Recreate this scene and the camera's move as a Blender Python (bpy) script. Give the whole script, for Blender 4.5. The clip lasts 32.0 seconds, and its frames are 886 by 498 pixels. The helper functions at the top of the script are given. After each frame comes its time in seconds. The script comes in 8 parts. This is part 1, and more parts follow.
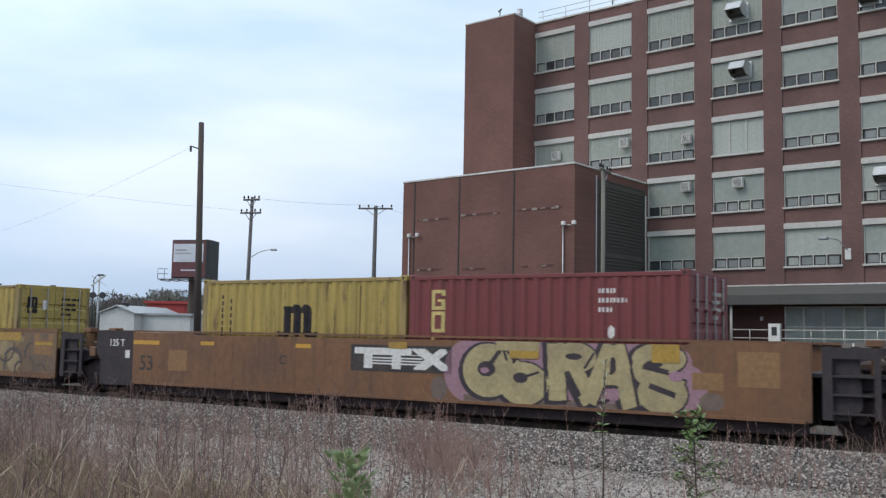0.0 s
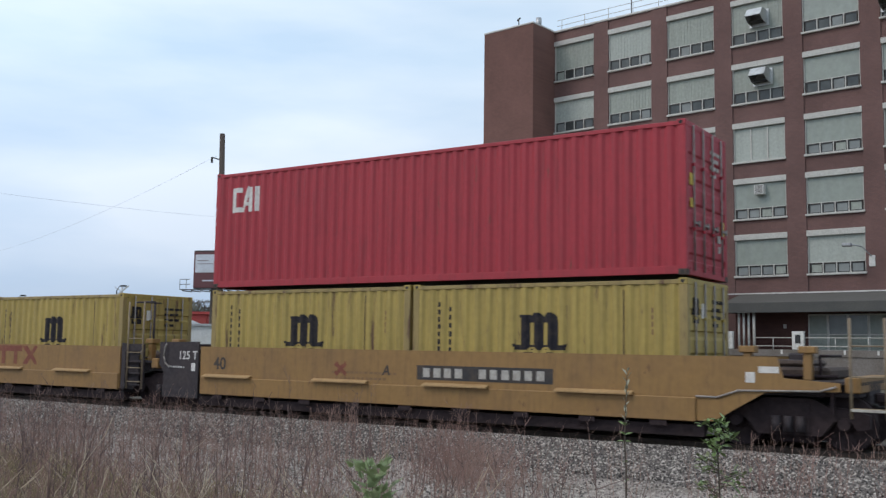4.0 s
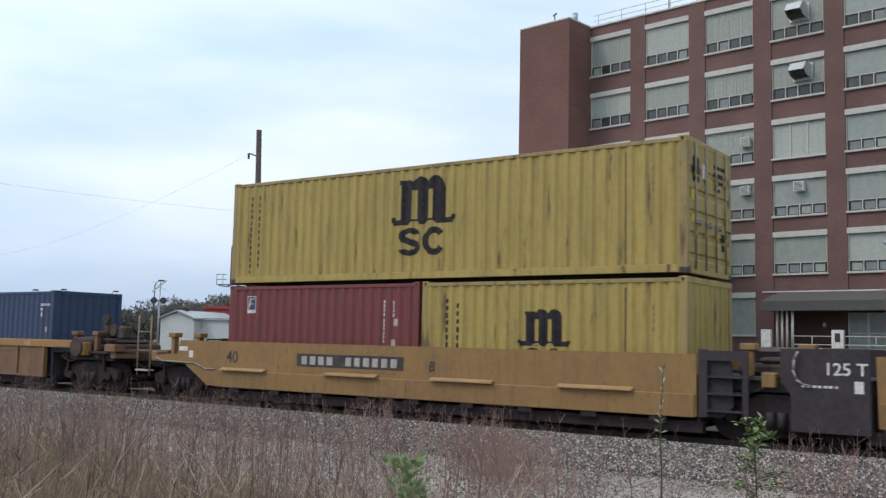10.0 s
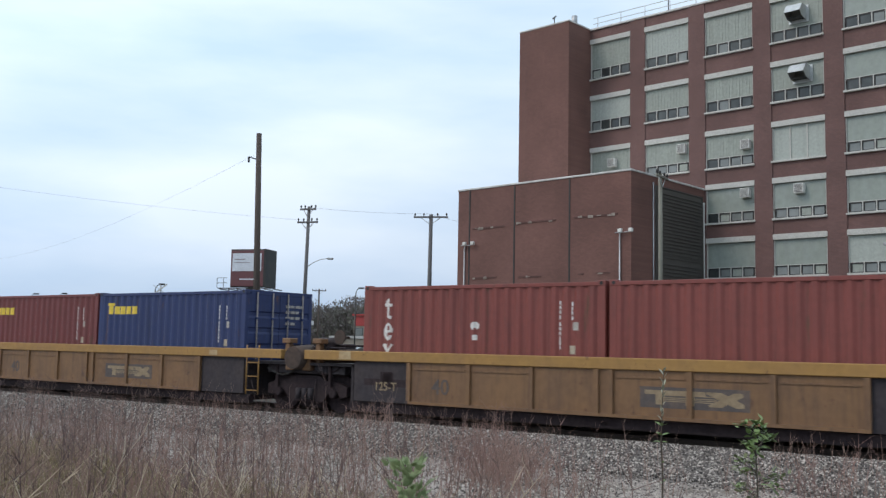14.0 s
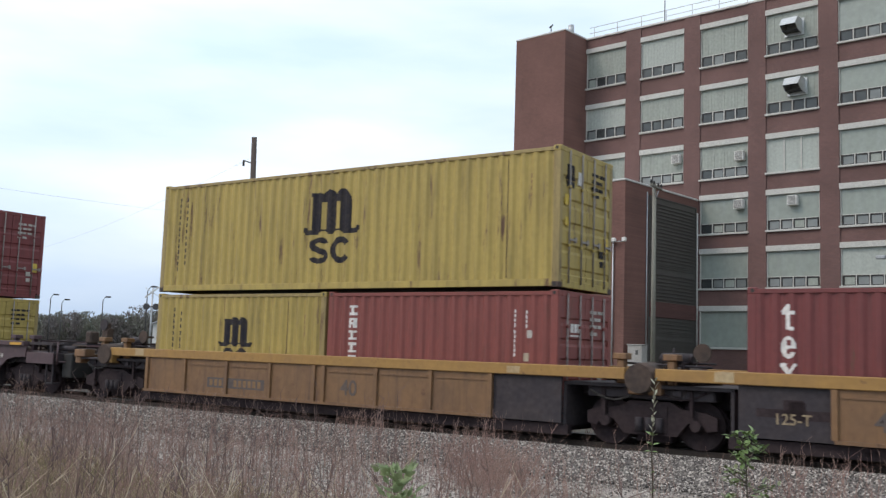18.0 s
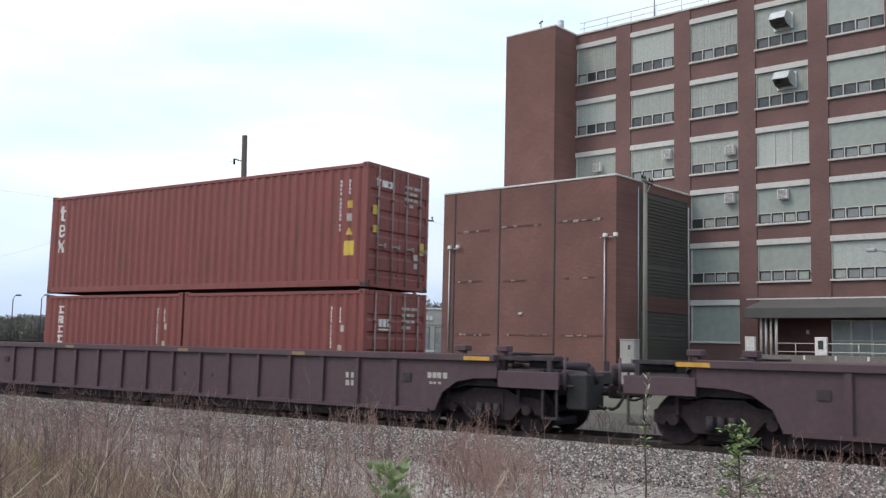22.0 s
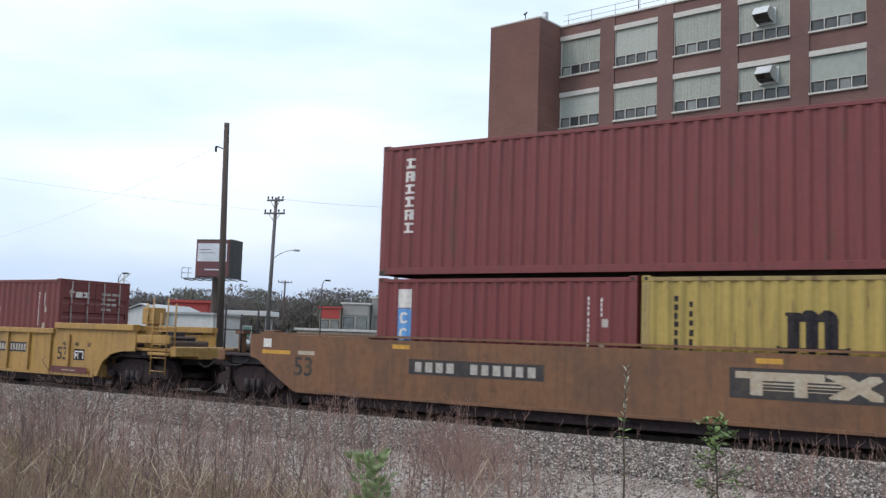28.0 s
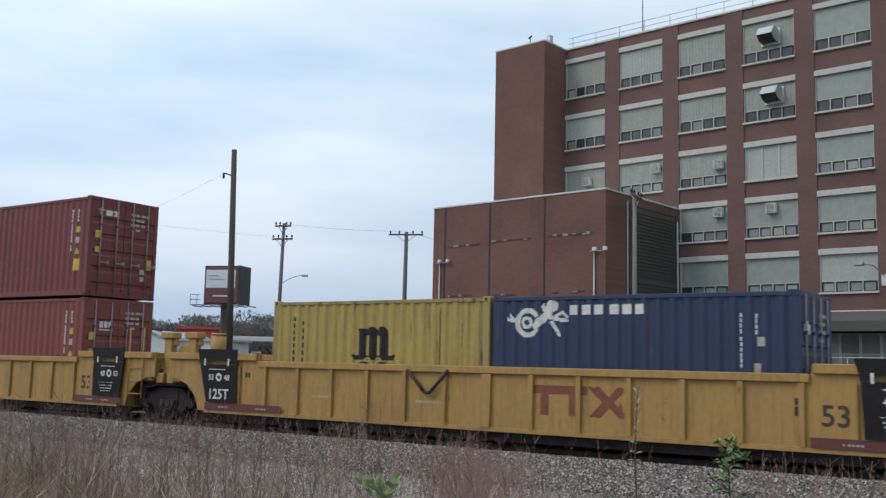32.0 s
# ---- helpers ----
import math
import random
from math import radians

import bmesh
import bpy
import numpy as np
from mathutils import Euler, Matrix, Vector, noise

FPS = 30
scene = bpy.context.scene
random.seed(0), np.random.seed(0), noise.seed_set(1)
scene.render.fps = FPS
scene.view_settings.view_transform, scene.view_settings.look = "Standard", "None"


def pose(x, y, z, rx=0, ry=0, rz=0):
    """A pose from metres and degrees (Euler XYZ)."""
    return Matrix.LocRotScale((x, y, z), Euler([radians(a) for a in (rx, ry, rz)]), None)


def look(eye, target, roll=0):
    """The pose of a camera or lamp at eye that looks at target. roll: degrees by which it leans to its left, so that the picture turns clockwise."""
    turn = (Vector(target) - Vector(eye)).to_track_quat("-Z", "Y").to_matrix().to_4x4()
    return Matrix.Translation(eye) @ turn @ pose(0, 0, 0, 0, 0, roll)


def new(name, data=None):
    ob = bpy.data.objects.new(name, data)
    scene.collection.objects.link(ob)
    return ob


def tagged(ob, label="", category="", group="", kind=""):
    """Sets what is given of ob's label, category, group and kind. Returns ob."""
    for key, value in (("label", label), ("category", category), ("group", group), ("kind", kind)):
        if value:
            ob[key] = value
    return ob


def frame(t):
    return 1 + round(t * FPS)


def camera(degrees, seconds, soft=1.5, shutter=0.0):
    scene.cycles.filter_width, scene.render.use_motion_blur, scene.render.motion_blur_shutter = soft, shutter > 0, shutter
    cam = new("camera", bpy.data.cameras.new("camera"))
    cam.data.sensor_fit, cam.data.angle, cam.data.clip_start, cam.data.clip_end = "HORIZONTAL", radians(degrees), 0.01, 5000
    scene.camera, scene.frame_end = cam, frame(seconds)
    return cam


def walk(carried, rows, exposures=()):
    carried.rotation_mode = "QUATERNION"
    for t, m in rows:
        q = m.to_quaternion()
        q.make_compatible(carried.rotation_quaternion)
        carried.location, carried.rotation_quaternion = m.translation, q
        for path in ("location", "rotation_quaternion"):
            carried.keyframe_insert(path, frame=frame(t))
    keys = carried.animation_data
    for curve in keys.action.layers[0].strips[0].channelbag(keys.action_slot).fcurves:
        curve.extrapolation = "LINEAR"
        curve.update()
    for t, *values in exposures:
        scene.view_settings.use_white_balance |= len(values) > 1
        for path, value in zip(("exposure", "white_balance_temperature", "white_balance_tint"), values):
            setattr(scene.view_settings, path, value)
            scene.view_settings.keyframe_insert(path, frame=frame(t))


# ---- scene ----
# World: metres, z = 0 at the top of the rails, the camera over the origin.
EYE = 1.65
cam = camera(49.48, 32.0, soft=1.35, shutter=0.12)
walk(cam, [(t, pose(0, 0, EYE, 90 + pitch, roll, yaw)) for t, yaw, pitch, roll in (
    (0, -0.14, 5.26, -1.05), (0.5, 0.03, 5.14, -1.01), (1, 0.23, 5.14, -1.13), (1.5, 0.15, 5.09, -1.35), (2, 0.02, 5.08, -1.17),
    (2.5, 0.23, 5.20, -0.92), (4.5, 1.28, 5.95, -0.98), (5, 1.22, 6.04, -1.30), (5.5, 1.19, 5.89, -1.67), (6, 1.51, 5.71, -1.95),
    (6.5, 2.18, 5.48, -2.00), (7, 2.77, 5.33, -1.86), (7.5, 3.21, 5.34, -1.58), (8, 3.55, 5.47, -1.39), (8.5, 3.61, 5.61, -1.30),
    (9, 3.55, 5.73, -1.13), (9.5, 3.32, 5.70, -1.14), (10, 3.14, 5.52, -1.23), (10.5, 2.96, 5.27, -1.41), (11, 2.80, 5.12, -1.73),
    (11.5, 2.66, 5.11, -1.84), (12, 2.65, 5.17, -1.72), (12.5, 2.93, 5.27, -1.25), (13, 3.13, 5.39, -1.09), (13.5, 3.18, 5.55, -1.22),
    (14, 3.17, 5.69, -1.08), (14.5, 3.20, 5.74, -1.08), (16.5, 2.90, 5.64, -1.45), (17, 2.73, 5.70, -1.47), (17.5, 2.76, 5.91, -1.55),
    (18, 2.70, 6.10, -1.90), (18.5, 2.63, 6.28, -1.82), (19, 2.55, 6.43, -1.77), (19.5, 2.47, 6.43, -1.73), (20, 2.53, 6.34, -1.48),
    (20.5, 2.59, 6.25, -1.45), (21, 2.49, 6.18, -1.75), (21.5, 2.37, 6.05, -1.70), (22, 2.27, 5.92, -1.34), (22.5, 2.25, 5.89, -1.49),
    (23, 2.23, 6.01, -1.72), (23.5, 2.18, 6.07, -1.84), (24, 2.12, 6.11, -1.48), (24.5, 2.10, 6.02, -1.33), (25, 2.02, 5.87, -1.60),
    (25.5, 1.96, 5.69, -2.06), (27.5, 1.19, 5.29, -2.14), (28, 1.13, 5.38, -1.88), (28.5, 1.04, 5.55, -1.56), (29, 0.60, 5.89, -2.07),
    (29.5, 0.24, 6.24, -2.11), (30, 0.43, 6.56, -1.97), (30.5, 1.10, 6.80, -1.72), (31, 1.56, 6.83, -1.60), (31.5, 1.75, 6.79, -1.33),
    (32, 1.67, 6.77, -1.23),
)], exposures=(
    (0, 0.05, 6500, 12), (2, 0.08, 6500, 12), (5, -0.10, 6500, 12), (6, 0.0, 6550, 12), (7, 0.16, 6750, 13), (8, -0.10, 6550, 13),
    (9, -0.05, 6550, 12), (10, 0.08, 6600, 12), (11, 0.02, 6500, 11), (12, 0.10, 6500, 11), (14, 0.06, 6500, 11), (17, 0.08, 6550, 12),
    (18, 0.24, 6750, 13), (19, 0.02, 6600, 12), (20, 0.16, 6600, 12), (21, 0.19, 6650, 14), (22, 0.34, 6700, 15), (23, 0.31, 6750, 15),
    (24, 0.31, 6700, 15), (25, 0.36, 6750, 15), (28, 0.25, 6650, 14), (29, 0.04, 6550, 12), (30, -0.08, 6500, 11), (32, -0.10, 6500, 11)))

# How far the train has rolled at each second.
ROLLED = ((0, -0.00), (1, 10.25), (2, 20.59), (3, 30.93), (4, 41.26), (5, 51.58), (6, 61.89), (7, 72.14), (8, 82.35), (9, 92.61), (10, 102.82), (11, 113.01), (12, 123.16), (13, 133.29), (14, 143.25), (15, 153.59), (16, 163.75), (17, 173.91), (18, 184.09), (19, 194.20), (20, 204.30), (21, 214.45), (22, 224.59), (23, 234.72), (24, 244.76), (25, 254.79), (26, 264.61), (27, 274.59), (28, 284.61), (29, 294.62), (30, 304.17), (31, 314.09), (32, 323.96))
# The last three cars close up on the rest as the slack in their coupling runs in.
SLACK = ((0, -0.40), (28, -0.40), (29, -0.38), (29.5, -0.16), (30, 0.0), (32, 0.0))
TURN = 32.13           # the track runs this far from square to the view
AX = Vector((math.cos(radians(TURN)), -math.sin(radians(TURN)), 0))
AWAY = Vector((math.sin(radians(TURN)), math.cos(radians(TURN)), 0))
CENTRE = 18.19         # from the camera square to the middle of the track


def on_track(u, y=0.0, z=0.0):
    """The pose of a thing on the track: u along it, y across it away from the camera."""
    p = AX * u + AWAY * (CENTRE + y)
    return pose(p.x, p.y, z, 0, 0, -TURN)


# ---- light ----
def make_world():
    world = bpy.data.worlds.new("sky")
    world.use_nodes = True
    n, l = world.node_tree.nodes, world.node_tree.links
    n.clear()
    out, bg = n.new("ShaderNodeOutputWorld"), n.new("ShaderNodeBackground")
    sky = n.new("ShaderNodeTexSky")
    sky.sky_type, sky.sun_disc = "NISHITA", False
    sky.sun_elevation, sky.sun_rotation = radians(48), radians(-80)
    coord, sep = n.new("ShaderNodeTexCoord"), n.new("ShaderNodeSeparateXYZ")
    mapping, noise_a, noise_b = n.new("ShaderNodeMapping"), n.new("ShaderNodeTexNoise"), n.new("ShaderNodeTexNoise")
    mapping.inputs["Scale"].default_value = (1.1, 1.1, 4.2)
    noise_a.inputs["Scale"].default_value, noise_a.inputs["Detail"].default_value = 1.7, 6
    noise_a.inputs["Roughness"].default_value = 0.5
    noise_b.inputs["Scale"].default_value, noise_b.inputs["Detail"].default_value = 0.8, 3
    l.new(coord.outputs["Generated"], mapping.inputs["Vector"])
    l.new(mapping.outputs["Vector"], noise_a.inputs["Vector"])
    l.new(mapping.outputs["Vector"], noise_b.inputs["Vector"])
    l.new(coord.outputs["Generated"], sep.inputs["Vector"])
    # cloud colour: blue-grey to white, the cover brighter overhead and towards the veiled sun
    cloud = n.new("ShaderNodeValToRGB")
    cloud.color_ramp.elements[0].position, cloud.color_ramp.elements[0].color = 0.36, (0.53, 0.70, 0.87, 1)
    cloud.color_ramp.elements[1].position, cloud.color_ramp.elements[1].color = 0.66, (0.83, 0.93, 1.0, 1)
    l.new(noise_a.outputs["Fac"], cloud.inputs["Fac"])
    up = n.new("ShaderNodeMapRange")
    up.inputs["From Min"].default_value, up.inputs["From Max"].default_value = 0.02, 0.9
    up.inputs["To Min"].default_value, up.inputs["To Max"].default_value = 1.03, 1.45
    l.new(sep.outputs["Z"], up.inputs["Value"])
    side = n.new("ShaderNodeMapRange")
    side.inputs["From Min"].default_value, side.inputs["From Max"].default_value = -0.55, 0.5
    side.inputs["To Min"].default_value, side.inputs["To Max"].default_value = 1.20, 0.88
    l.new(sep.outputs["X"], side.inputs["Value"])
    mul, mul2 = n.new("ShaderNodeMath"), n.new("ShaderNodeVectorMath")
    mul.operation, mul2.operation = "MULTIPLY", "SCALE"
    l.new(up.outputs["Result"], mul.inputs[0]), l.new(side.outputs["Result"], mul.inputs[1])
    l.new(cloud.outputs["Color"], mul2.inputs[0]), l.new(mul.outputs["Value"], mul2.inputs["Scale"])
    # the cover is greyer and bluer low down, where one looks through more of it
    low, tint, depth = n.new("ShaderNodeMapRange"), n.new("ShaderNodeMix"), n.new("ShaderNodeVectorMath")
    low.inputs["From Min"].default_value, low.inputs["From Max"].default_value = 0.0, 0.30
    tint.data_type, depth.operation = "RGBA", "MULTIPLY"
    tint.inputs["A"].default_value, tint.inputs["B"].default_value = (0.66, 0.70, 0.80, 1), (1.07, 1.07, 1.07, 1)
    l.new(sep.outputs["Z"], low.inputs["Value"]), l.new(low.outputs["Result"], tint.inputs["Factor"])
    l.new(mul2.outputs["Vector"], depth.inputs[0]), l.new(tint.outputs["Result"], depth.inputs[1])
    thin = n.new("ShaderNodeVectorMath")
    thin.operation, thin.inputs["Scale"].default_value = "SCALE", 0.10
    l.new(sky.outputs["Color"], thin.inputs[0])
    cover = n.new("ShaderNodeMapRange")
    cover.inputs["From Min"].default_value, cover.inputs["From Max"].default_value = 0.3, 0.6
    cover.inputs["To Min"].default_value, cover.inputs["To Max"].default_value = 0.78, 0.97
    l.new(noise_b.outputs["Fac"], cover.inputs["Value"])
    mix = n.new("ShaderNodeMix")
    mix.data_type = "RGBA"
    l.new(cover.outputs["Result"], mix.inputs["Factor"])
    l.new(thin.outputs["Vector"], mix.inputs["A"]), l.new(depth.outputs["Vector"], mix.inputs["B"])
    l.new(mix.outputs["Result"], bg.inputs["Color"])
    bg.inputs["Strength"].default_value = 0.95
    l.new(bg.outputs["Background"], out.inputs["Surface"])
    scene.world = world


make_world()
sun = new("sun", bpy.data.lights.new("sun", "SUN"))
sun.data.energy, sun.data.angle, sun.data.color = 1.1, radians(20), (1.0, 0.86, 0.77)
sun.matrix_world = look((-40, -14, 45), (0, 0, 0))


# ---- materials ----
def material(name, colour, rough=0.6, metal=0.0, dirt=(0.09, 0.07, 0.05), amount=0.35, scale=1.3, stretch=(1, 1, 1),
             fine=14.0, vary=0.15, bump=0.08, rust=0.0, rust_scale=5.0, gloss=0.5, world_space=False, drip=0.0):
    """A worn surface: base colour, blotches of dirt (stretched into streaks), fine grain, rust spots, slight relief."""
    m = bpy.data.materials.new(name)
    m.use_nodes = True
    n, l = m.node_tree.nodes, m.node_tree.links
    b = n["Principled BSDF"]
    b.inputs["Roughness"].default_value, b.inputs["Metallic"].default_value = rough, metal
    b.inputs["Specular IOR Level"].default_value = gloss
    coord, info = n.new("ShaderNodeTexCoord"), n.new("ShaderNodeObjectInfo")
    shift = n.new("ShaderNodeVectorMath")
    shift.operation = "ADD"
    if world_space:
        geo = n.new("ShaderNodeNewGeometry")
        l.new(geo.outputs["Position"], shift.inputs[0])
    else:
        spread = n.new("ShaderNodeMath")
        spread.operation, spread.inputs[1].default_value = "MULTIPLY", 40.0
        l.new(info.outputs["Random"], spread.inputs[0])
        l.new(coord.outputs["Object"], shift.inputs[0]), l.new(spread.outputs["Value"], shift.inputs[1])
    mapping = n.new("ShaderNodeMapping")
    mapping.inputs["Scale"].default_value = stretch
    l.new(shift.outputs["Vector"], mapping.inputs["Vector"])
    big, small = n.new("ShaderNodeTexNoise"), n.new("ShaderNodeTexNoise")
    big.inputs["Scale"].default_value, big.inputs["Detail"].default_value, big.inputs["Roughness"].default_value = scale, 7, 0.62
    small.inputs["Scale"].default_value, small.inputs["Detail"].default_value = fine, 4
    l.new(mapping.outputs["Vector"], big.inputs["Vector"]), l.new(shift.outputs["Vector"], small.inputs["Vector"])
    ramp = n.new("ShaderNodeMapRange")
    ramp.inputs["From Min"].default_value, ramp.inputs["From Max"].default_value = 0.42, 0.72
    ramp.inputs["To Min"].default_value, ramp.inputs["To Max"].default_value = 0.0, amount
    l.new(big.outputs["Fac"], ramp.inputs["Value"])
    mix = n.new("ShaderNodeMix")
    mix.data_type = "RGBA"
    mix.inputs["A"].default_value, mix.inputs["B"].default_value = (*colour, 1), (*dirt, 1)
    l.new(ramp.outputs["Result"], mix.inputs["Factor"])
    grain = n.new("ShaderNodeMapRange")
    grain.inputs["From Min"].default_value, grain.inputs["From Max"].default_value = 0.3, 0.7
    grain.inputs["To Min"].default_value, grain.inputs["To Max"].default_value = 1 - vary, 1 + vary
    l.new(small.outputs["Fac"], grain.inputs["Value"])
    tone = n.new("ShaderNodeVectorMath")
    tone.operation = "SCALE"
    l.new(mix.outputs["Result"], tone.inputs[0]), l.new(grain.outputs["Result"], tone.inputs["Scale"])
    last = tone.outputs["Vector"]
    if rust:
        spots = n.new("ShaderNodeTexNoise")
        spots.inputs["Scale"].default_value, spots.inputs["Detail"].default_value = rust_scale, 8
        spots.inputs["Roughness"].default_value = 0.7
        l.new(mapping.outputs["Vector"], spots.inputs["Vector"])
        cut = n.new("ShaderNodeMapRange")
        cut.inputs["From Min"].default_value, cut.inputs["From Max"].default_value = 0.66 - 0.2 * rust, 0.74 - 0.2 * rust
        l.new(spots.outputs["Fac"], cut.inputs["Value"])
        mix2 = n.new("ShaderNodeMix")
        mix2.data_type = "RGBA"
        mix2.inputs["B"].default_value = (0.10, 0.045, 0.025, 1)
        l.new(cut.outputs["Result"], mix2.inputs["Factor"]), l.new(last, mix2.inputs["A"])
        last = mix2.outputs["Result"]
    if drip:
        # thin runs of grime down the sheet, and broad dull patches where the paint has chalked
        thin, runs, cut = n.new("ShaderNodeMapping"), n.new("ShaderNodeTexNoise"), n.new("ShaderNodeMapRange")
        thin.inputs["Scale"].default_value = (5.5, 5.5, 0.45)
        runs.inputs["Scale"].default_value, runs.inputs["Detail"].default_value, runs.inputs["Roughness"].default_value = 1.7, 5, 0.65
        cut.inputs["From Min"].default_value, cut.inputs["From Max"].default_value = 0.50, 0.76
        cut.inputs["To Min"].default_value, cut.inputs["To Max"].default_value = 0.0, drip
        l.new(shift.outputs["Vector"], thin.inputs["Vector"]), l.new(thin.outputs["Vector"], runs.inputs["Vector"])
        l.new(runs.outputs["Fac"], cut.inputs["Value"])
        stain = n.new("ShaderNodeMix")
        stain.data_type = "RGBA"
        stain.inputs["B"].default_value = (*[c * 0.5 + 0.006 for c in dirt], 1)
        l.new(cut.outputs["Result"], stain.inputs["Factor"]), l.new(last, stain.inputs["A"])
        chalk, lift, pale = n.new("ShaderNodeTexNoise"), n.new("ShaderNodeMapRange"), n.new("ShaderNodeMix")
        chalk.inputs["Scale"].default_value, chalk.inputs["Detail"].default_value = 0.55, 5
        lift.inputs["From Min"].default_value, lift.inputs["From Max"].default_value = 0.45, 0.75
        lift.inputs["To Min"].default_value, lift.inputs["To Max"].default_value = 0.0, 0.30 * drip
        pale.data_type = "RGBA"
        pale.inputs["B"].default_value = (*[c * 1.12 + 0.014 for c in colour], 1)
        l.new(shift.outputs["Vector"], chalk.inputs["Vector"]), l.new(chalk.outputs["Fac"], lift.inputs["Value"])
        l.new(lift.outputs["Result"], pale.inputs["Factor"]), l.new(stain.outputs["Result"], pale.inputs["A"])
        last = pale.outputs["Result"]
    l.new(last, b.inputs["Base Color"])
    if bump:
        relief = n.new("ShaderNodeBump")
        relief.inputs["Strength"].default_value, relief.inputs["Distance"].default_value = bump, 0.02
        l.new(small.outputs["Fac"], relief.inputs["Height"])
        l.new(relief.outputs["Normal"], b.inputs["Normal"])
    return m


STREAK = (1.6, 1.6, 0.22)


def box_paint(name, colour, amount=0.3, rust=0.25):
    return material(name, colour, 0.55, 0, [c * 0.45 + 0.008 for c in colour], amount, 1.6, STREAK, 9, 0.07, 0.05, rust, 3.2, drip=0.5)


YELLOW = box_paint("container_yellow", (0.375, 0.275, 0.070), 0.48, 0.36)
YELLOW_WORN = box_paint("container_yellow_worn", (0.300, 0.220, 0.080), 0.6, 0.5)
BURGUNDY = box_paint("container_burgundy", (0.164, 0.033, 0.033))
MAROON = box_paint("container_maroon", (0.152, 0.033, 0.031))
TERRACOTTA = box_paint("container_terracotta", (0.195, 0.047, 0.037))
BRIGHT_RED = box_paint("container_bright_red", (0.34, 0.023, 0.036), 0.15, 0.1)
BLUE = box_paint("container_blue", (0.015, 0.029, 0.080))
NAVY = box_paint("container_navy", (0.018, 0.033, 0.112))
STEEL_BLUE = box_paint("container_steel_blue", (0.027, 0.051, 0.115))
INK = material("ink_navy", (0.018, 0.016, 0.022), 0.7, amount=0.3, dirt=(0.09, 0.075, 0.045), scale=7, gloss=0.2)
WHITE_INK = material("ink_white", (0.62, 0.61, 0.58), 0.6, amount=0.3, dirt=(0.45, 0.36, 0.3), scale=6)
YELLOW_INK = material("ink_yellow", (0.75, 0.55, 0.06), 0.6, amount=0.2, scale=6)
SIGN_BLUE = material("ink_sky_blue", (0.10, 0.30, 0.60), 0.6, amount=0.2, scale=6)
RED_INK = material("ink_red", (0.178, 0.045, 0.027), 0.65, amount=0.5, dirt=(0.24, 0.12, 0.045), scale=4)
BLACK_INK = material("ink_black", (0.025, 0.024, 0.026), 0.65, amount=0.3, dirt=(0.16, 0.1, 0.05), scale=4)
GREY_INK = material("ink_faded_grey", (0.40, 0.35, 0.27), 0.7, amount=0.6, dirt=(0.30, 0.19, 0.08), scale=5)
CAR_ORANGE = material("car_orange_faded", (0.172, 0.080, 0.034), 0.62, dirt=(0.080, 0.043, 0.030), amount=0.8, scale=1.1, stretch=(0.8, 1, 0.6), fine=7, vary=0.14, rust=0.25, drip=0.55)
CAR_TAN = material("car_orange_tan", (0.262, 0.146, 0.046), 0.6, dirt=(0.16, 0.09, 0.042), amount=0.55, scale=1.0, stretch=(1, 1, 0.5), fine=8, vary=0.08, rust=0.15, drip=0.45)
CAR_OCHRE = material("car_ochre", (0.190, 0.100, 0.043), 0.6, dirt=(0.10, 0.057, 0.036), amount=0.65, scale=1.2, stretch=(1, 1, 0.5), fine=8, vary=0.1, rust=0.25, drip=0.6)
CHORD = material("chord_orange", (0.31, 0.170, 0.045), 0.6, dirt=(0.22, 0.12, 0.05), amount=0.5, scale=1.6, fine=8, vary=0.1, rust=0.2)
CAR_BROWN = material("car_brown", (0.064, 0.036, 0.041), 0.66, dirt=(0.090, 0.056, 0.058), amount=0.5, scale=1.1, stretch=(1, 1, 0.4), fine=8, vary=0.12, rust=0.2, drip=0.6)
CAR_YELLOW = material("car_yellow", (0.375, 0.218, 0.058), 0.55, dirt=(0.20, 0.12, 0.05), amount=0.45, scale=1.2, stretch=(1, 1, 0.4), fine=8, vary=0.07, rust=0.12, drip=0.6)
SOOT = material("car_soot_grey", (0.040, 0.034, 0.038), 0.8, dirt=(0.068, 0.052, 0.048), amount=0.5, scale=2, fine=10, vary=0.2, gloss=0.3)
STEEL = material("truck_steel", (0.034, 0.024, 0.026), 0.85, 0.0, dirt=(0.050, 0.035, 0.033), amount=0.6, scale=3, fine=12, vary=0.2, gloss=0.2)
RAIL = material("rail_steel", (0.045, 0.032, 0.026), 0.55, 0.5, amount=0.5, scale=3)
TIE = material("tie_wood", (0.04, 0.032, 0.027), 0.9, amount=0.5, scale=3, fine=20, vary=0.3)
RUSTY = material("rusted_housing", (0.062, 0.040, 0.030), 0.85, dirt=(0.035, 0.026, 0.022), amount=0.9, scale=2.2, fine=10, vary=0.3)
FAINT = material("ink_worn_brown", (0.185, 0.105, 0.05), 0.7, amount=0.5, dirt=(0.24, 0.14, 0.055), scale=5)
LOCK = material("lock_rod_steel", (0.27, 0.24, 0.22), 0.55, 0.2, amount=0.5, dirt=(0.12, 0.09, 0.08), scale=6)
GALV = material("galvanised", (0.42, 0.43, 0.44), 0.45, 0.6, amount=0.3, scale=5)
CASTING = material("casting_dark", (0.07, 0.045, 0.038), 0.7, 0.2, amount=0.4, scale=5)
RUBBER = material("hose_rubber", (0.02, 0.02, 0.02), 0.8)
